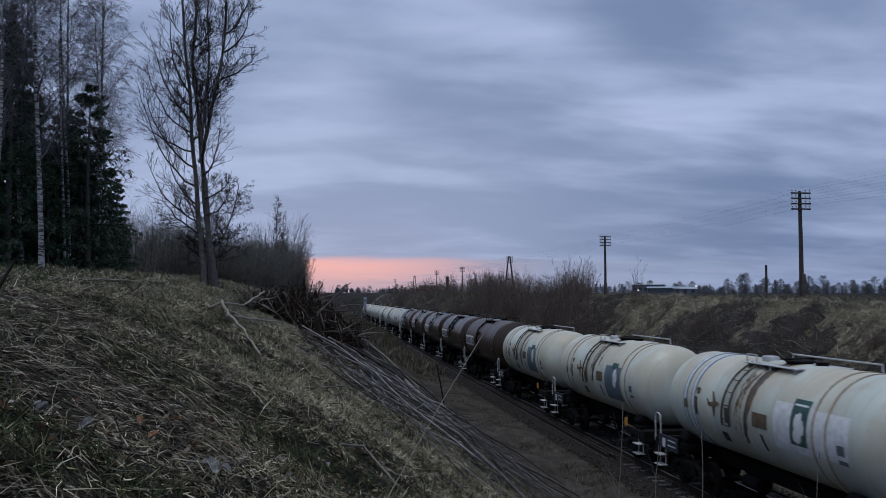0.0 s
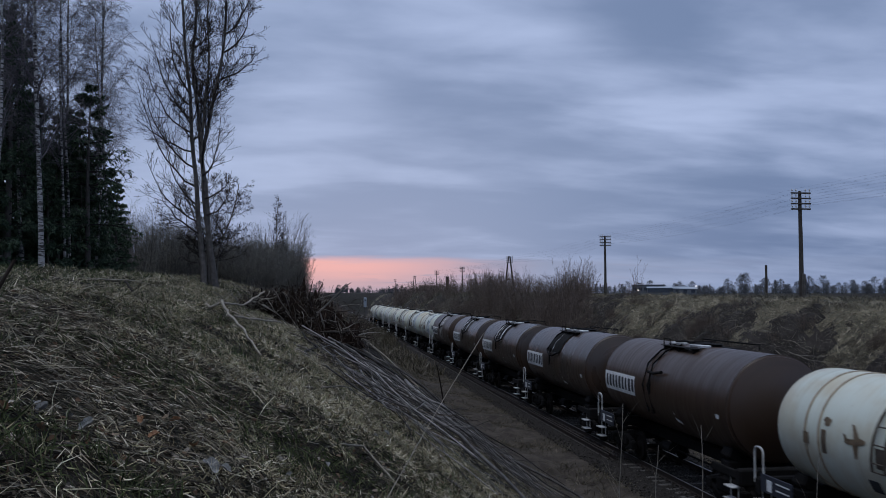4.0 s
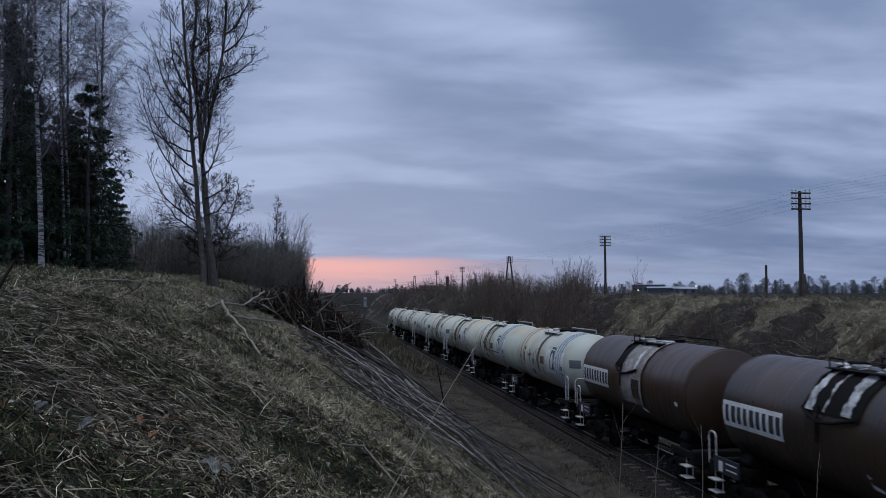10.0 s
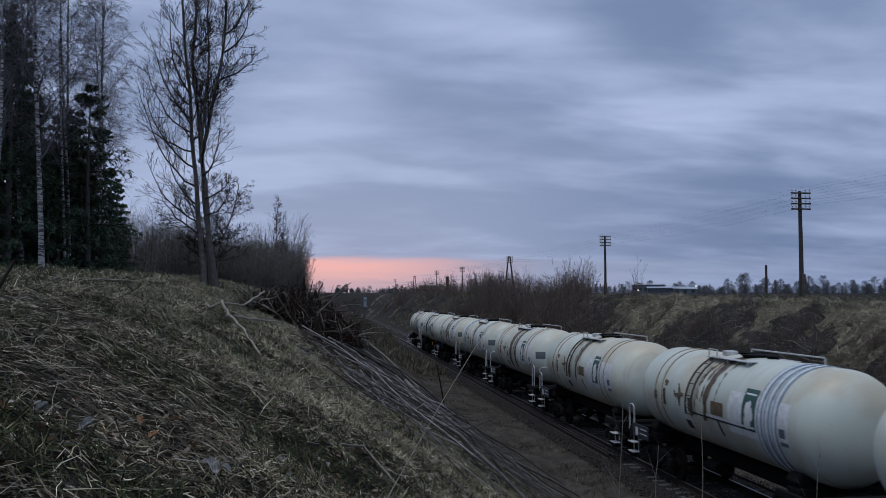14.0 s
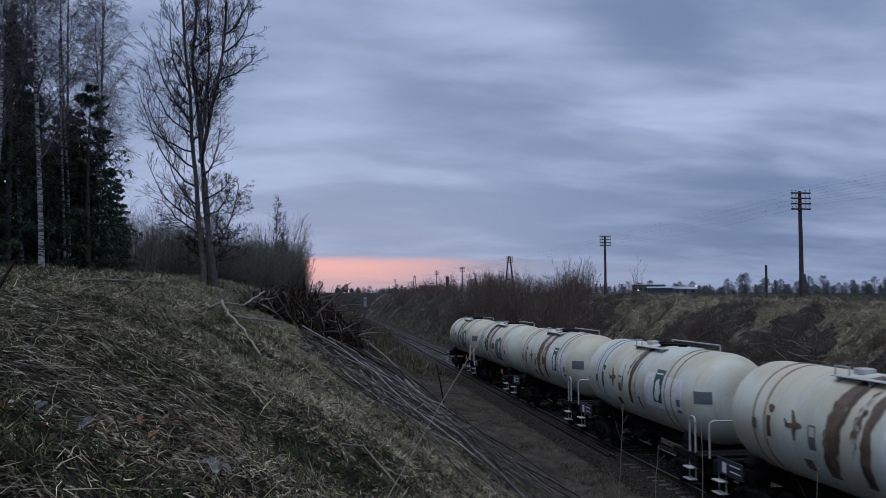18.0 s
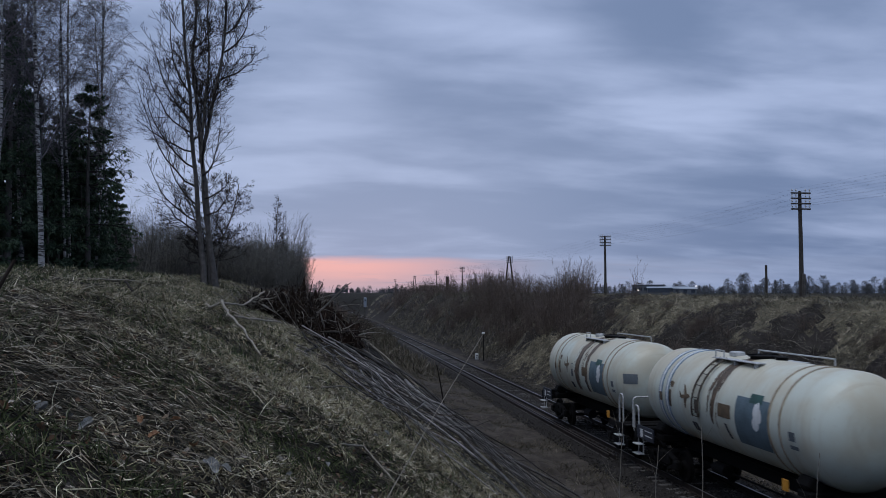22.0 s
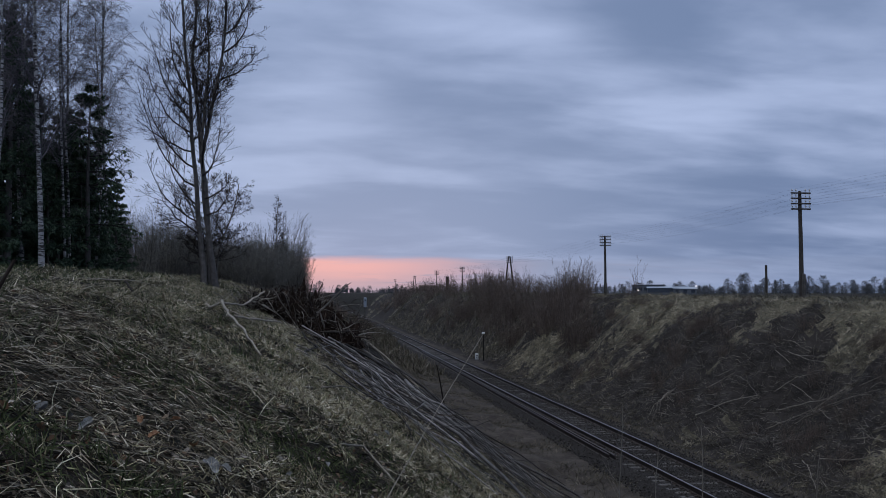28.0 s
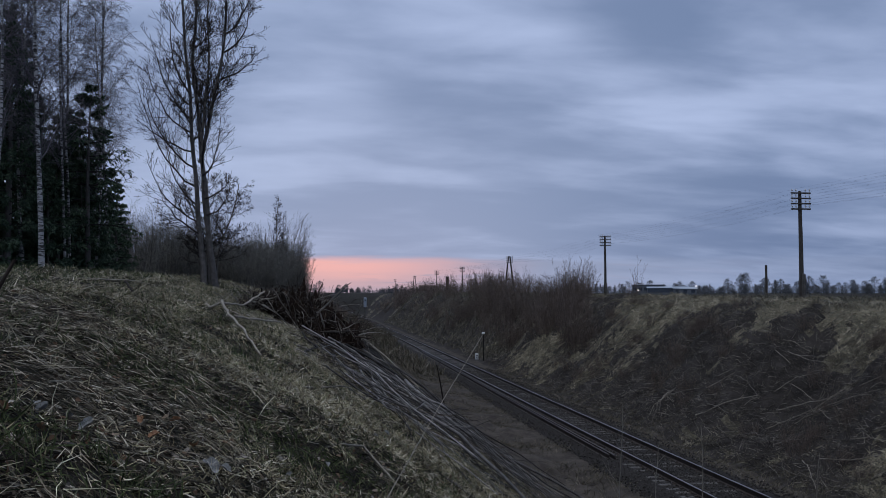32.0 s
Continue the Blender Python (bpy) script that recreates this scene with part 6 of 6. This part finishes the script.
def dead_leaves():
    r = np.random.default_rng(91)
    n = 5200
    x, y = scatter(r, n, -4.4, 3.4, 3.2, 24, 1.6)
    z = ground_z(x, y) + 0.03 + 0.04 * r.random(n)
    s = r.uniform(0.010, 0.030, n)[:, None]
    nrm = unit(r.normal(0, 0.55, (n, 3)) + np.array([0.3, -0.2, 1]))
    a = unit(np.cross(nrm, r.normal(0, 1, (n, 3))))
    b = np.cross(nrm, a)
    c = np.stack([x, y, z], -1)
    curl = nrm * s * r.uniform(0.1, 0.7, n)[:, None]
    V = np.stack([c - a * s * 1.2, c - a * s * 0.3 - b * s * 0.7 + curl, c + a * s * 0.8 - b * s * 0.4 + curl * 0.5, c + a * s * 1.4, c + a * s * 0.8 + b * s * 0.5 + curl * 0.4, c - a * s * 0.3 + b * s * 0.75 + curl], 1).reshape(-1, 3)
    thing("dead_leaves", "curled brown and pale dead leaves scattered in the grass", "leaves", me=mesh_np("dead_leaves", V, np.arange(n * 6).reshape(-1, 6), M["leaf"]), kind="stuff")


dead_leaves()


def fallen_leaf(name, label, x, y, size, mat, seed):
    """One large curled leaf with a lobed edge and a raised midrib."""
    size *= 0.75
    r = random.Random(seed)
    k = 18
    V = [(0, 0, 0.012)]
    for j, f in ((1, 0.5), (2, 1.0)):
        for i in range(k):
            a = 2 * math.pi * i / k
            q = f * size * (0.80 + 0.10 * math.cos(3 * a + 0.4) + 0.06 * math.cos(7 * a) + r.uniform(-0.06, 0.06)) * (0.75 + 0.55 * abs(math.cos(a)) ** 1.5)
            V.append((q * math.cos(a), q * 0.9 * math.sin(a), f * f * size * (0.15 + 0.45 * abs(math.sin(a)) + r.uniform(-0.1, 0.15))))
    F = [(0, 1 + i, 1 + (i + 1) % k) for i in range(k)] + [(1 + i, 1 + k + i, 1 + k + (i + 1) % k, 1 + (i + 1) % k) for i in range(k)]
    thing(name, label, "leaf", pose(x, y, gz(x, y) + 0.10, r.uniform(-25, 25), r.uniform(5, 40), r.uniform(0, 360)), Build().faces(V, F).mesh("leaf", mat), "large fallen leaves")


for i, (x, y, s, pale) in enumerate(((-0.78, 5.8, 0.075, 0), (-0.95, 6.1, 0.05, 0), (-0.62, 5.3, 0.085, 1), (-0.55, 5.45, 0.05, 1), (-1.52, 5.1, 0.075, 1), (-1.62, 5.3, 0.06, 1), (-1.45, 5.35, 0.05, 1), (-1.75, 4.9, 0.06, 1),
                                (-1.0, 5.6, 0.05, 0), (-1.15, 5.9, 0.045, 0), (-0.2, 6.6, 0.04, 1), (0.1, 8.0, 0.05, 1), (0.75, 11.2, 0.06, 1), (0.95, 11.8, 0.06, 1), (-2.4, 8.6, 0.05, 1), (-1.25, 5.0, 0.06, 1))):
    fallen_leaf("fallen_leaf", "bleached pale fallen leaf curled in the grass" if pale else "curled russet fallen leaf in the grass", x, y, s, M["litter"] if pale else M["russet"], 500 + i)


def crooked(a, b, n, r, wob):
    """Points from a to b with a slight random crook."""
    a, b = np.array(a, float), np.array(b, float)
    u = np.linspace(0, 1, n)[:, None]
    P = a + (b - a) * u
    L = np.linalg.norm(b - a)
    w = np.cumsum(r.normal(0, 1, (n, 3)), 0)
    w -= w[0] + (w[-1] - w[0]) * u
    return P + w * wob * L / n


def lying_poles():
    """Long thin trimmed saplings heaped down the slope below the brush."""
    r = np.random.default_rng(101)
    heap = thing("cut_saplings", "heap of long thin cut saplings lying down the bank", "brushwood", pose(0, 0, 0))
    for i in range(150):
        u = r.random() ** 0.8
        x0, y0 = -0.7 + 2.2 * u + r.normal(0, 0.2), 25.0 + 4.2 * u + r.normal(0, 0.5)
        x1, y1 = 1.9 + 5.4 * u + r.normal(0, 0.4), 10.6 + 14.6 * u + r.normal(0, 1.4)
        a, b = r.uniform(0, 0.55) ** 1.2, r.uniform(0.62, 1.06)
        if b - a < 0.2:
            a = b - 0.2
        x0, y0, x1, y1 = x0 + (x1 - x0) * a, y0 + (y1 - y0) * a, x0 + (x1 - x0) * b, y0 + (y1 - y0) * b
        n = 9
        P = crooked((x0, y0, 0), (x1, y1, 0), n, r, 0.22)
        # a slow bow to one side
        P[:, 1] += r.normal(0, 0.45) * np.sin(np.linspace(0, math.pi, n))
        lift = 0.05 + 0.42 * r.random() ** 1.6 + np.abs(r.normal(0, 0.03, n))
        P[:, 2] = ground_z(P[:, 0], P[:, 1]) * 0.4 + 0.6 * np.linspace(gz(x0, y0), gz(x1, y1), n) + lift
        P[:, 2] = np.clip(P[:, 2], ground_z(P[:, 0], P[:, 1]) + 0.02, ground_z(P[:, 0], P[:, 1]) + 0.6)
        R = np.linspace(1, 0.35, n) * (0.010 + 0.030 * r.random() ** 1.9) * (0.7 + 0.45 * u)
        if i % 7 == 0:
            R = R * 1.35 + 0.008
            P[:, 2] += 0.10
        pieces = [tubes(P[None], R[None], 6)]
        if i % 3 == 0:
            Q, QR, _ = sprout(P[None], R[None], np.array([np.linalg.norm(P[-1] - P[0])]), r, 4, 0.35, 0.95, 28, 0.16, 0.5, 5, 0.01, 0.08)
            pieces.append(tubes(Q, np.maximum(QR, 0.005), 4))
        part("sapling_pole", mesh_np("sapling_pole", *joined(pieces), M["pole_grey"], True), heap)
    # the thin twigs between them
    m = 620
    u, v = r.random(m), r.random(m)
    x0, y0 = -0.7 + 2.2 * u + v * (2.0 + 3.4 * u), 25.0 + 4.2 * u - v * (11 - 8 * u)
    a = -0.95 + r.normal(0, 0.7, m)
    S = np.stack([x0, y0, ground_z(x0, y0) + 0.03 + 0.3 * r.random(m) ** 2], -1)
    W = np.stack([np.cos(a), np.sin(a), -0.50 * np.cos(a) + r.normal(0, 0.16, m)], -1)
    P = line(S, W, r.uniform(0.3, 1.9, m), 6, r, 0, 0.10)
    t = part("twig_tangle", mesh_np("twig_tangle", *tubes(P, np.linspace(1, 0.3, 6)[None] * r.uniform(0.005, 0.011, m)[:, None], 3), M["brush"]), heap, "tangle of thin twigs")
    t["kind"] = "stuff"


lying_poles()


def clod_mesh(x, y, rad, h, seed):
    """A torn-up lump of earth and roots, knobbly all over."""
    k, q = 26, 13
    z0 = gz(x, y) - 0.35
    V = []
    for j in range(q + 1):
        t = j / q * math.pi / 2
        for i in range(k):
            a = 2 * math.pi * i / k
            d = Vector((math.cos(a) * math.cos(t), math.sin(a) * math.cos(t), math.sin(t)))
            f = 1 + 0.42 * noise.noise(d * 2.1 + Vector((seed, 0, 0))) + 0.30 * noise.noise(d * 5.3 + Vector((0, seed, 0)))
            V.append((x + rad * 0.78 * d.x * f, y + rad * 0.78 * d.y * f, z0 + h * d.z * f))
    F = [(j * k + i, j * k + (i + 1) % k, j * k + k + (i + 1) % k, j * k + k + i) for j in range(q) for i in range(k)]
    return Build().faces(V, F).mesh("root_clod", M["earth"])


def brush_pile():
    """Uprooted stumps along the crest: dark root plates, splayed stubs of cut stems and trailing twigs."""
    r = np.random.default_rng(111)
    pile = thing("brush_pile", "dark tangled pile of uprooted stumps and brush on the bank", "brush pile", pose(0, 0, 0))
    # place, size, height, number of stubs, their length
    heads = ((-2.35, 31.2, 0.50, 0.45, 16, 0.6), (-1.75, 31.6, 0.62, 1.00, 9, 0.3), (-1.15, 31.1, 0.75, 1.45, 6, 0.25), (-0.60, 30.4, 0.60, 1.75, 24, 0.6), (-0.10, 29.9, 0.62, 1.70, 12, 0.35), (0.42, 28.6, 0.85, 1.65, 4, 0.25), (0.95, 28.3, 0.78, 1.40, 3, 0.25))
    for j, (x, y, rad, h, stubs, ln) in enumerate(heads):
        part("root_clod", clod_mesh(x, y, rad, h, 3.7 * j), pile, "dark clod of earth and roots")
        base = gz(x, y)
        # cut stems standing splayed out of the stump
        for i in range(stubs):
            a, d = r.uniform(0, 6.28), rad * 0.6 * math.sqrt(r.random())
            b = np.array([x + d * math.cos(a), y + d * math.sin(a), base + h * 0.35 * r.random()])
            lean = np.array([0.55 * math.cos(a) + r.normal(0.05, 0.2), 0.55 * math.sin(a) + r.normal(-0.1, 0.2), 1.0])
            e = b + lean / np.linalg.norm(lean) * (h * 0.5 + ln * r.uniform(0.35, 1.0))
            P = crooked(b, e, 6, r, 0.12)
            part("cut_stem", mesh_np("cut_stem", *tubes(P[None], (np.linspace(1, 0.7, 6) * r.uniform(0.014, 0.036))[None], 5), M["stick"] if i % 3 == 0 else M["brush"], True), pile)
        # roots and twigs that hang down the front
        m = 170
        a = r.uniform(0, 2 * math.pi, m)
        d = rad * (0.45 + 0.55 * r.random(m))
        S = np.stack([x + d * np.cos(a), y + d * np.sin(a), base + h * (0.25 + 0.7 * r.random(m))], -1)
        W = np.stack([np.cos(a) * 0.6 + r.normal(0.2, 0.35, m), np.sin(a) * 0.6 + r.normal(-0.2, 0.35, m), r.normal(-0.1, 0.6, m)], -1)
        P = line(S, W, r.uniform(0.15, 0.75, m), 6, r, 0, 0.20, 0.30)
        t = part("root_tangle", mesh_np("root_tangle", *tubes(P, np.linspace(1, 0.3, 6)[None] * r.uniform(0.005, 0.014, m)[:, None], 3), M["brush"]), pile, "tangle of dark roots and twigs")
        t["kind"] = "stuff"
        m = 34
        S = np.stack([x + rad * r.normal(0, 0.6, m), y - 0.2 + rad * r.normal(0, 0.6, m), base + h * (0.1 + 0.75 * r.random(m))], -1)
        W = np.stack([r.normal(0.5, 0.7, m), r.normal(-0.5, 0.6, m), r.normal(0.0, 0.5, m)], -1)
        P = line(S, W, r.uniform(0.4, 1.3, m), 6, r, 0, 0.13, 0.10)
        t = part("stick_tangle", mesh_np("stick_tangle", *tubes(P, np.linspace(1, 0.3, 6)[None] * r.uniform(0.007, 0.017, m)[:, None], 4), M["stick"]), pile, "tangle of pale broken sticks")
        t["kind"] = "stuff"
        for i in range(7):
            b = np.array([x + rad * r.normal(0, 0.5), y - 0.2 + rad * r.normal(0, 0.5), base + 0.1 + h * 0.7 * r.random()])
            e = b + np.array([r.normal(0.5, 0.5), r.normal(-0.45, 0.5), r.normal(0.0, 0.35)]) * r.uniform(0.7, 1.5)
            part("branch", mesh_np("branch", *tubes(crooked(b, e, 7, r, 0.14)[None], (np.linspace(1, 0.35, 7) * r.uniform(0.016, 0.040))[None], 6), M["brush"] if i % 3 else M["stick"], True), pile)
    # thin pale shoots arching above the far end
    for i in range(14):
        b = np.array([-0.25 + r.normal(0, 0.22), 30.0 + r.normal(0, 0.2), gz(-0.25, 30.0) + 0.7])
        P = line(b[None], np.array([[r.normal(0.5, 0.35), r.normal(0, 0.2), 1.0]]), np.array([r.uniform(0.7, 1.5)]), 7, r, 0.02, 0.08, 0.05)
        part("shoot", mesh_np("shoot", *tubes(P, np.linspace(0.011, 0.005, 7)[None], 4), M["stick_pale"] if i % 2 else M["brush"], True), pile)


brush_pile()


def stick(name, label, pts, r0, r1, mat, seed, wob=0.06, forks=0):
    """One loose branch with crooks and a few side twigs."""
    r = np.random.default_rng(seed)
    P = [np.array(pts[0], float)[None]]
    for a, b in zip(pts, pts[1:]):
        P.append(crooked(a, b, 7, r, wob)[1:])
    P = np.concatenate(P)[None]
    R = np.linspace(r0, r1, P.shape[1])[None]
    pieces = [tubes(P, R, 7)]
    if forks:
        Q, QR, _ = sprout(P, R, np.array([np.linalg.norm(P[0, -1] - P[0, 0])]), r, forks, 0.3, 0.95, 35, 0.3, 0.5, 5, 0.02, 0.08)
        pieces.append(tubes(Q, QR, 4))
    thing(name, label, "branch", me=mesh_np(name, *joined(pieces), mat, True))


def g(x, y, h=0.04):
    return (x, y, gz(x, y) + h)


stick("forked_branch", "pale forked branch propped on the bank", [g(-2.7, 21.0, 0.05), g(-2.45, 20.3, 0.10), g(-2.19, 20.5, 0.28), g(-1.85, 21.6, 0.38), (-1.37, 22.97, 5.66)], 0.036, 0.022, M["stick_pale"], 1, 0.10, 3)
stick("pale_branch", "long pale branch lying down the grass", [g(-2.2, 20.6, 0.28), g(-1.95, 19.0, 0.36), g(-1.45, 16.8, 0.32), g(-0.92, 14.5, 0.14)], 0.036, 0.018, M["stick_pale"], 2, 0.06, 2)
stick("cross_branch", "pale branch lying across the slope", [g(-1.85, 20.0, 0.14), g(-0.95, 23.0, 0.3)], 0.032, 0.018, M["stick_pale"], 3)
stick("dark_branch", "dark crooked branch in the grass", [g(-3.95, 18.6, 0.4), g(-3.5, 17.4, 0.16), g(-2.9, 17.0, 0.12)], 0.022, 0.012, M["brush"], 4, 0.05, 3)
stick("long_pole", "single long stripped pole leaning out of the brush down the slope", [(-0.18, 30.3, 5.36), (2.27, 28.9, 3.50), (5.13, 26.8, gz(5.13, 26.8) + 0.04)], 0.050, 0.028, M["stick_long"], 5, 0.03, 2)
stick("edge_pole", "single long stripped pole lying down the slope", [g(1.5, 28.0, 0.35), g(4.2, 26.6, 0.22), g(7.4, 25.2, 0.04)], 0.036, 0.015, M["stick_long"], 6, 0.05, 3)
stick("near_branch", "crooked grey branch arched over the grass", [g(0.10, 8.6, 0.02), g(0.30, 9.2, 0.12), g(0.52, 9.6, 0.16), g(0.72, 9.4, 0.12), g(0.98, 8.8, 0.03)], 0.010, 0.014, M["stick_long"], 7, 0.05, 3)
stick("lying_twig", "thin dark twig lying across the turf", [g(-0.2, 13.65, 0.08), g(0.5, 15.4, 0.12), g(1.13, 17.3, 0.06)], 0.016, 0.010, M["stick_dull"], 9, 0.05, 2)
stick("short_branch", "short forked stick on the cut saplings", [g(2.0, 19.2, 0.1), g(3.0, 20.4, 0.2)], 0.022, 0.012, M["stick_pale"], 8, 0.05, 2)
for i in range(26):
    q = random.Random(900 + i)
    x, y, a, ln = q.uniform(-3.6, -0.4), q.uniform(20, 30), q.uniform(-1.2, 1.0), q.uniform(0.4, 1.5)
    stick("broken_stick", "short grey broken stick on the bank's crest", [g(x, y, 0.05), g(x + 0.5 * ln * math.cos(a), y + 0.5 * ln * math.sin(a), 0.12), g(x + ln * math.cos(a), y + ln * math.sin(a), 0.05)], q.uniform(0.012, 0.024), 0.008, M["stick"], 910 + i, 0.12, 2)
for i, (x, y, a, ln) in enumerate(((-1.9, 27.0, 0.2, 2.6), (-2.4, 25.0, 2.9, 1.8), (-3.0, 27.5, 0.1, 2.4), (-2.6, 23.4, 0.5, 1.6), (-3.3, 24.0, -0.3, 2.0), (-1.6, 24.5, 0.3, 1.5))):
    stick("loose_branch", "grey loose branch on the bank's crest", [g(x, y), g(x + ln * math.cos(a), y + ln * math.sin(a), 0.12)], 0.028, 0.014, M["stick"], 20 + i, 0.07, 3)
for i in range(52):
    q = random.Random(300 + i)
    x, y = q.uniform(16.4, 21.5), q.uniform(24, 46)
    ln, a = q.uniform(0.5, 2.4), -1.1 + q.uniform(-0.8, 0.8)
    x1, y1 = x + ln * math.cos(a) * 0.7, y + ln * math.sin(a)
    stick("fallen_branch", "pale fallen branch on the far bank", [g(x, y, 0.08), g((x + x1) / 2, (y + y1) / 2, 0.2), g(x1, y1, 0.14)], 0.016, 0.007, M["stick_pale"] if i % 3 == 0 else M["stick"], 40 + i, 0.12, 4)
# the larger ones: where each lies, end to end
for i, (x, y, x1, y1, rad) in enumerate(((16.65, 36.25, 19.11, 35.08, 0.024), (19.67, 34.9, 21.01, 33.61, 0.020), (19.16, 33.8, 20.91, 29.44, 0.024), (19.42, 31.53, 20.19, 28.2, 0.022), (20.2, 34.45, 20.06, 32.54, 0.018),
                                         (16.63, 26.72, 17.65, 24.8, 0.020), (16.45, 27.44, 15.3, 24.8, 0.016), (17.9, 45.39, 18.82, 42.6, 0.020), (18.1, 38.16, 19.24, 37.6, 0.018), (18.75, 38.32, 19.46, 37.75, 0.016), (18.2, 33.0, 20.3, 30.6, 0.016), (18.9, 32.4, 20.9, 30.3, 0.015))):
    stick("fallen_branch", "long pale fallen branch on the far bank", [g(x, y, 0.10), g((x + x1) / 2, (y + y1) / 2, 0.22), g(x1, y1, 0.16)], rad, rad * 0.5, M["stick_pale"], 140 + i, 0.08, 5)
for i in range(10):
    # a torn root fan low on the bank
    q = random.Random(700 + i)
    a, ln = q.uniform(-3.1, 1.2), q.uniform(0.3, 1.1)
    x1, y1 = 16.75 + ln * math.cos(a), 40.2 + 1.4 * ln * math.sin(a)
    stick("torn_root", "pale torn root standing out of the far bank", [g(16.75, 40.2, 0.35), g((16.75 + x1) / 2, (40.2 + y1) / 2, 0.45), g(x1, y1, 0.08)], 0.02, 0.008, M["stick_pale"] if i % 2 else M["stick"], 160 + i, 0.15, 2)

# dry stalks close to the camera
stick("long_stalk", "long thin dry stalk leaning over the slope", [(0.34, 6.25, gz(0.34, 6.25) - 0.05), (0.54, 6.58, 4.08), (1.14, 7.57, 4.73), (1.66, 8.48, 5.23)], 0.0055, 0.0035, M["stick_long"], 60, 0.006)
stick("dark_stalk", "thin dark dead sapling stem beside the line", [(6.85, 46.1, gz(6.85, 46.1)), (6.45, 46.2, gz(6.85, 46.1) + 2.1)], 0.05, 0.025, M["brush"], 61, 0.02, 2)
for i, (x, y, x1, y1, z1) in enumerate(((3.66, 10.4, 3.80, 10.35, 4.25), (4.30, 9.6, 4.55, 9.75, 4.06), (4.06, 10.2, 4.20, 10.2, 3.75), (6.0, 9.9, 6.2, 9.95, 3.65))):
    stick("dry_stalk", "thin dry weed stalk with broken side shoots", [(x, y, gz(x, y) - 0.1), ((x + x1) / 2 + 0.03, y, (gz(x, y) + z1) / 2), (x1, y1, z1)], 0.0085, 0.0042, M["stick_long"], 62 + i, 0.05, 7)
stick("crest_pole", "thin pale pole lying along the crest", [g(-7.4, 24.5, 0.12), g(-5.6, 26.5, 0.2), g(-3.6, 28.5, 0.12)], 0.02, 0.012, M["stick_pale"], 65, 0.02)
stick("dark_prop", "thick dark dead stem leaning beside the path", [(-2.30, 6.0, gz(-2.30, 6.0) - 0.1), (-2.07, 6.0, 5.68), (-1.98, 6.0, 5.86)], 0.016, 0.011, M["brush"], 66, 0.03)
stick("dark_twig", "dark bent twig standing in the grass", [g(-2.65, 6.3, 0), (-2.45, 6.0, gz(-2.45, 6.0) + 0.26)], 0.012, 0.006, M["brush"], 64, 0.04)


# ---- what moves ----
def motions():
    """The train rolls by at a steady speed, its wheels turning."""
    for car, at0, wheels in TRAIN:
        rows = []
        for t in (0, 8, 16, 24, 32):
            y = at0 - SPEED * t
            rows.append((t, pose(TRACK_X, y, GRADE * y, -0.298)))
        walk(car, rows)
        for ws in wheels:
            x, y, z = ws.location
            walk(ws, [(i * 0.08, pose(x, y, z, math.degrees(SPEED * i * 0.08 / 0.475))) for i in range(401)])


motions()
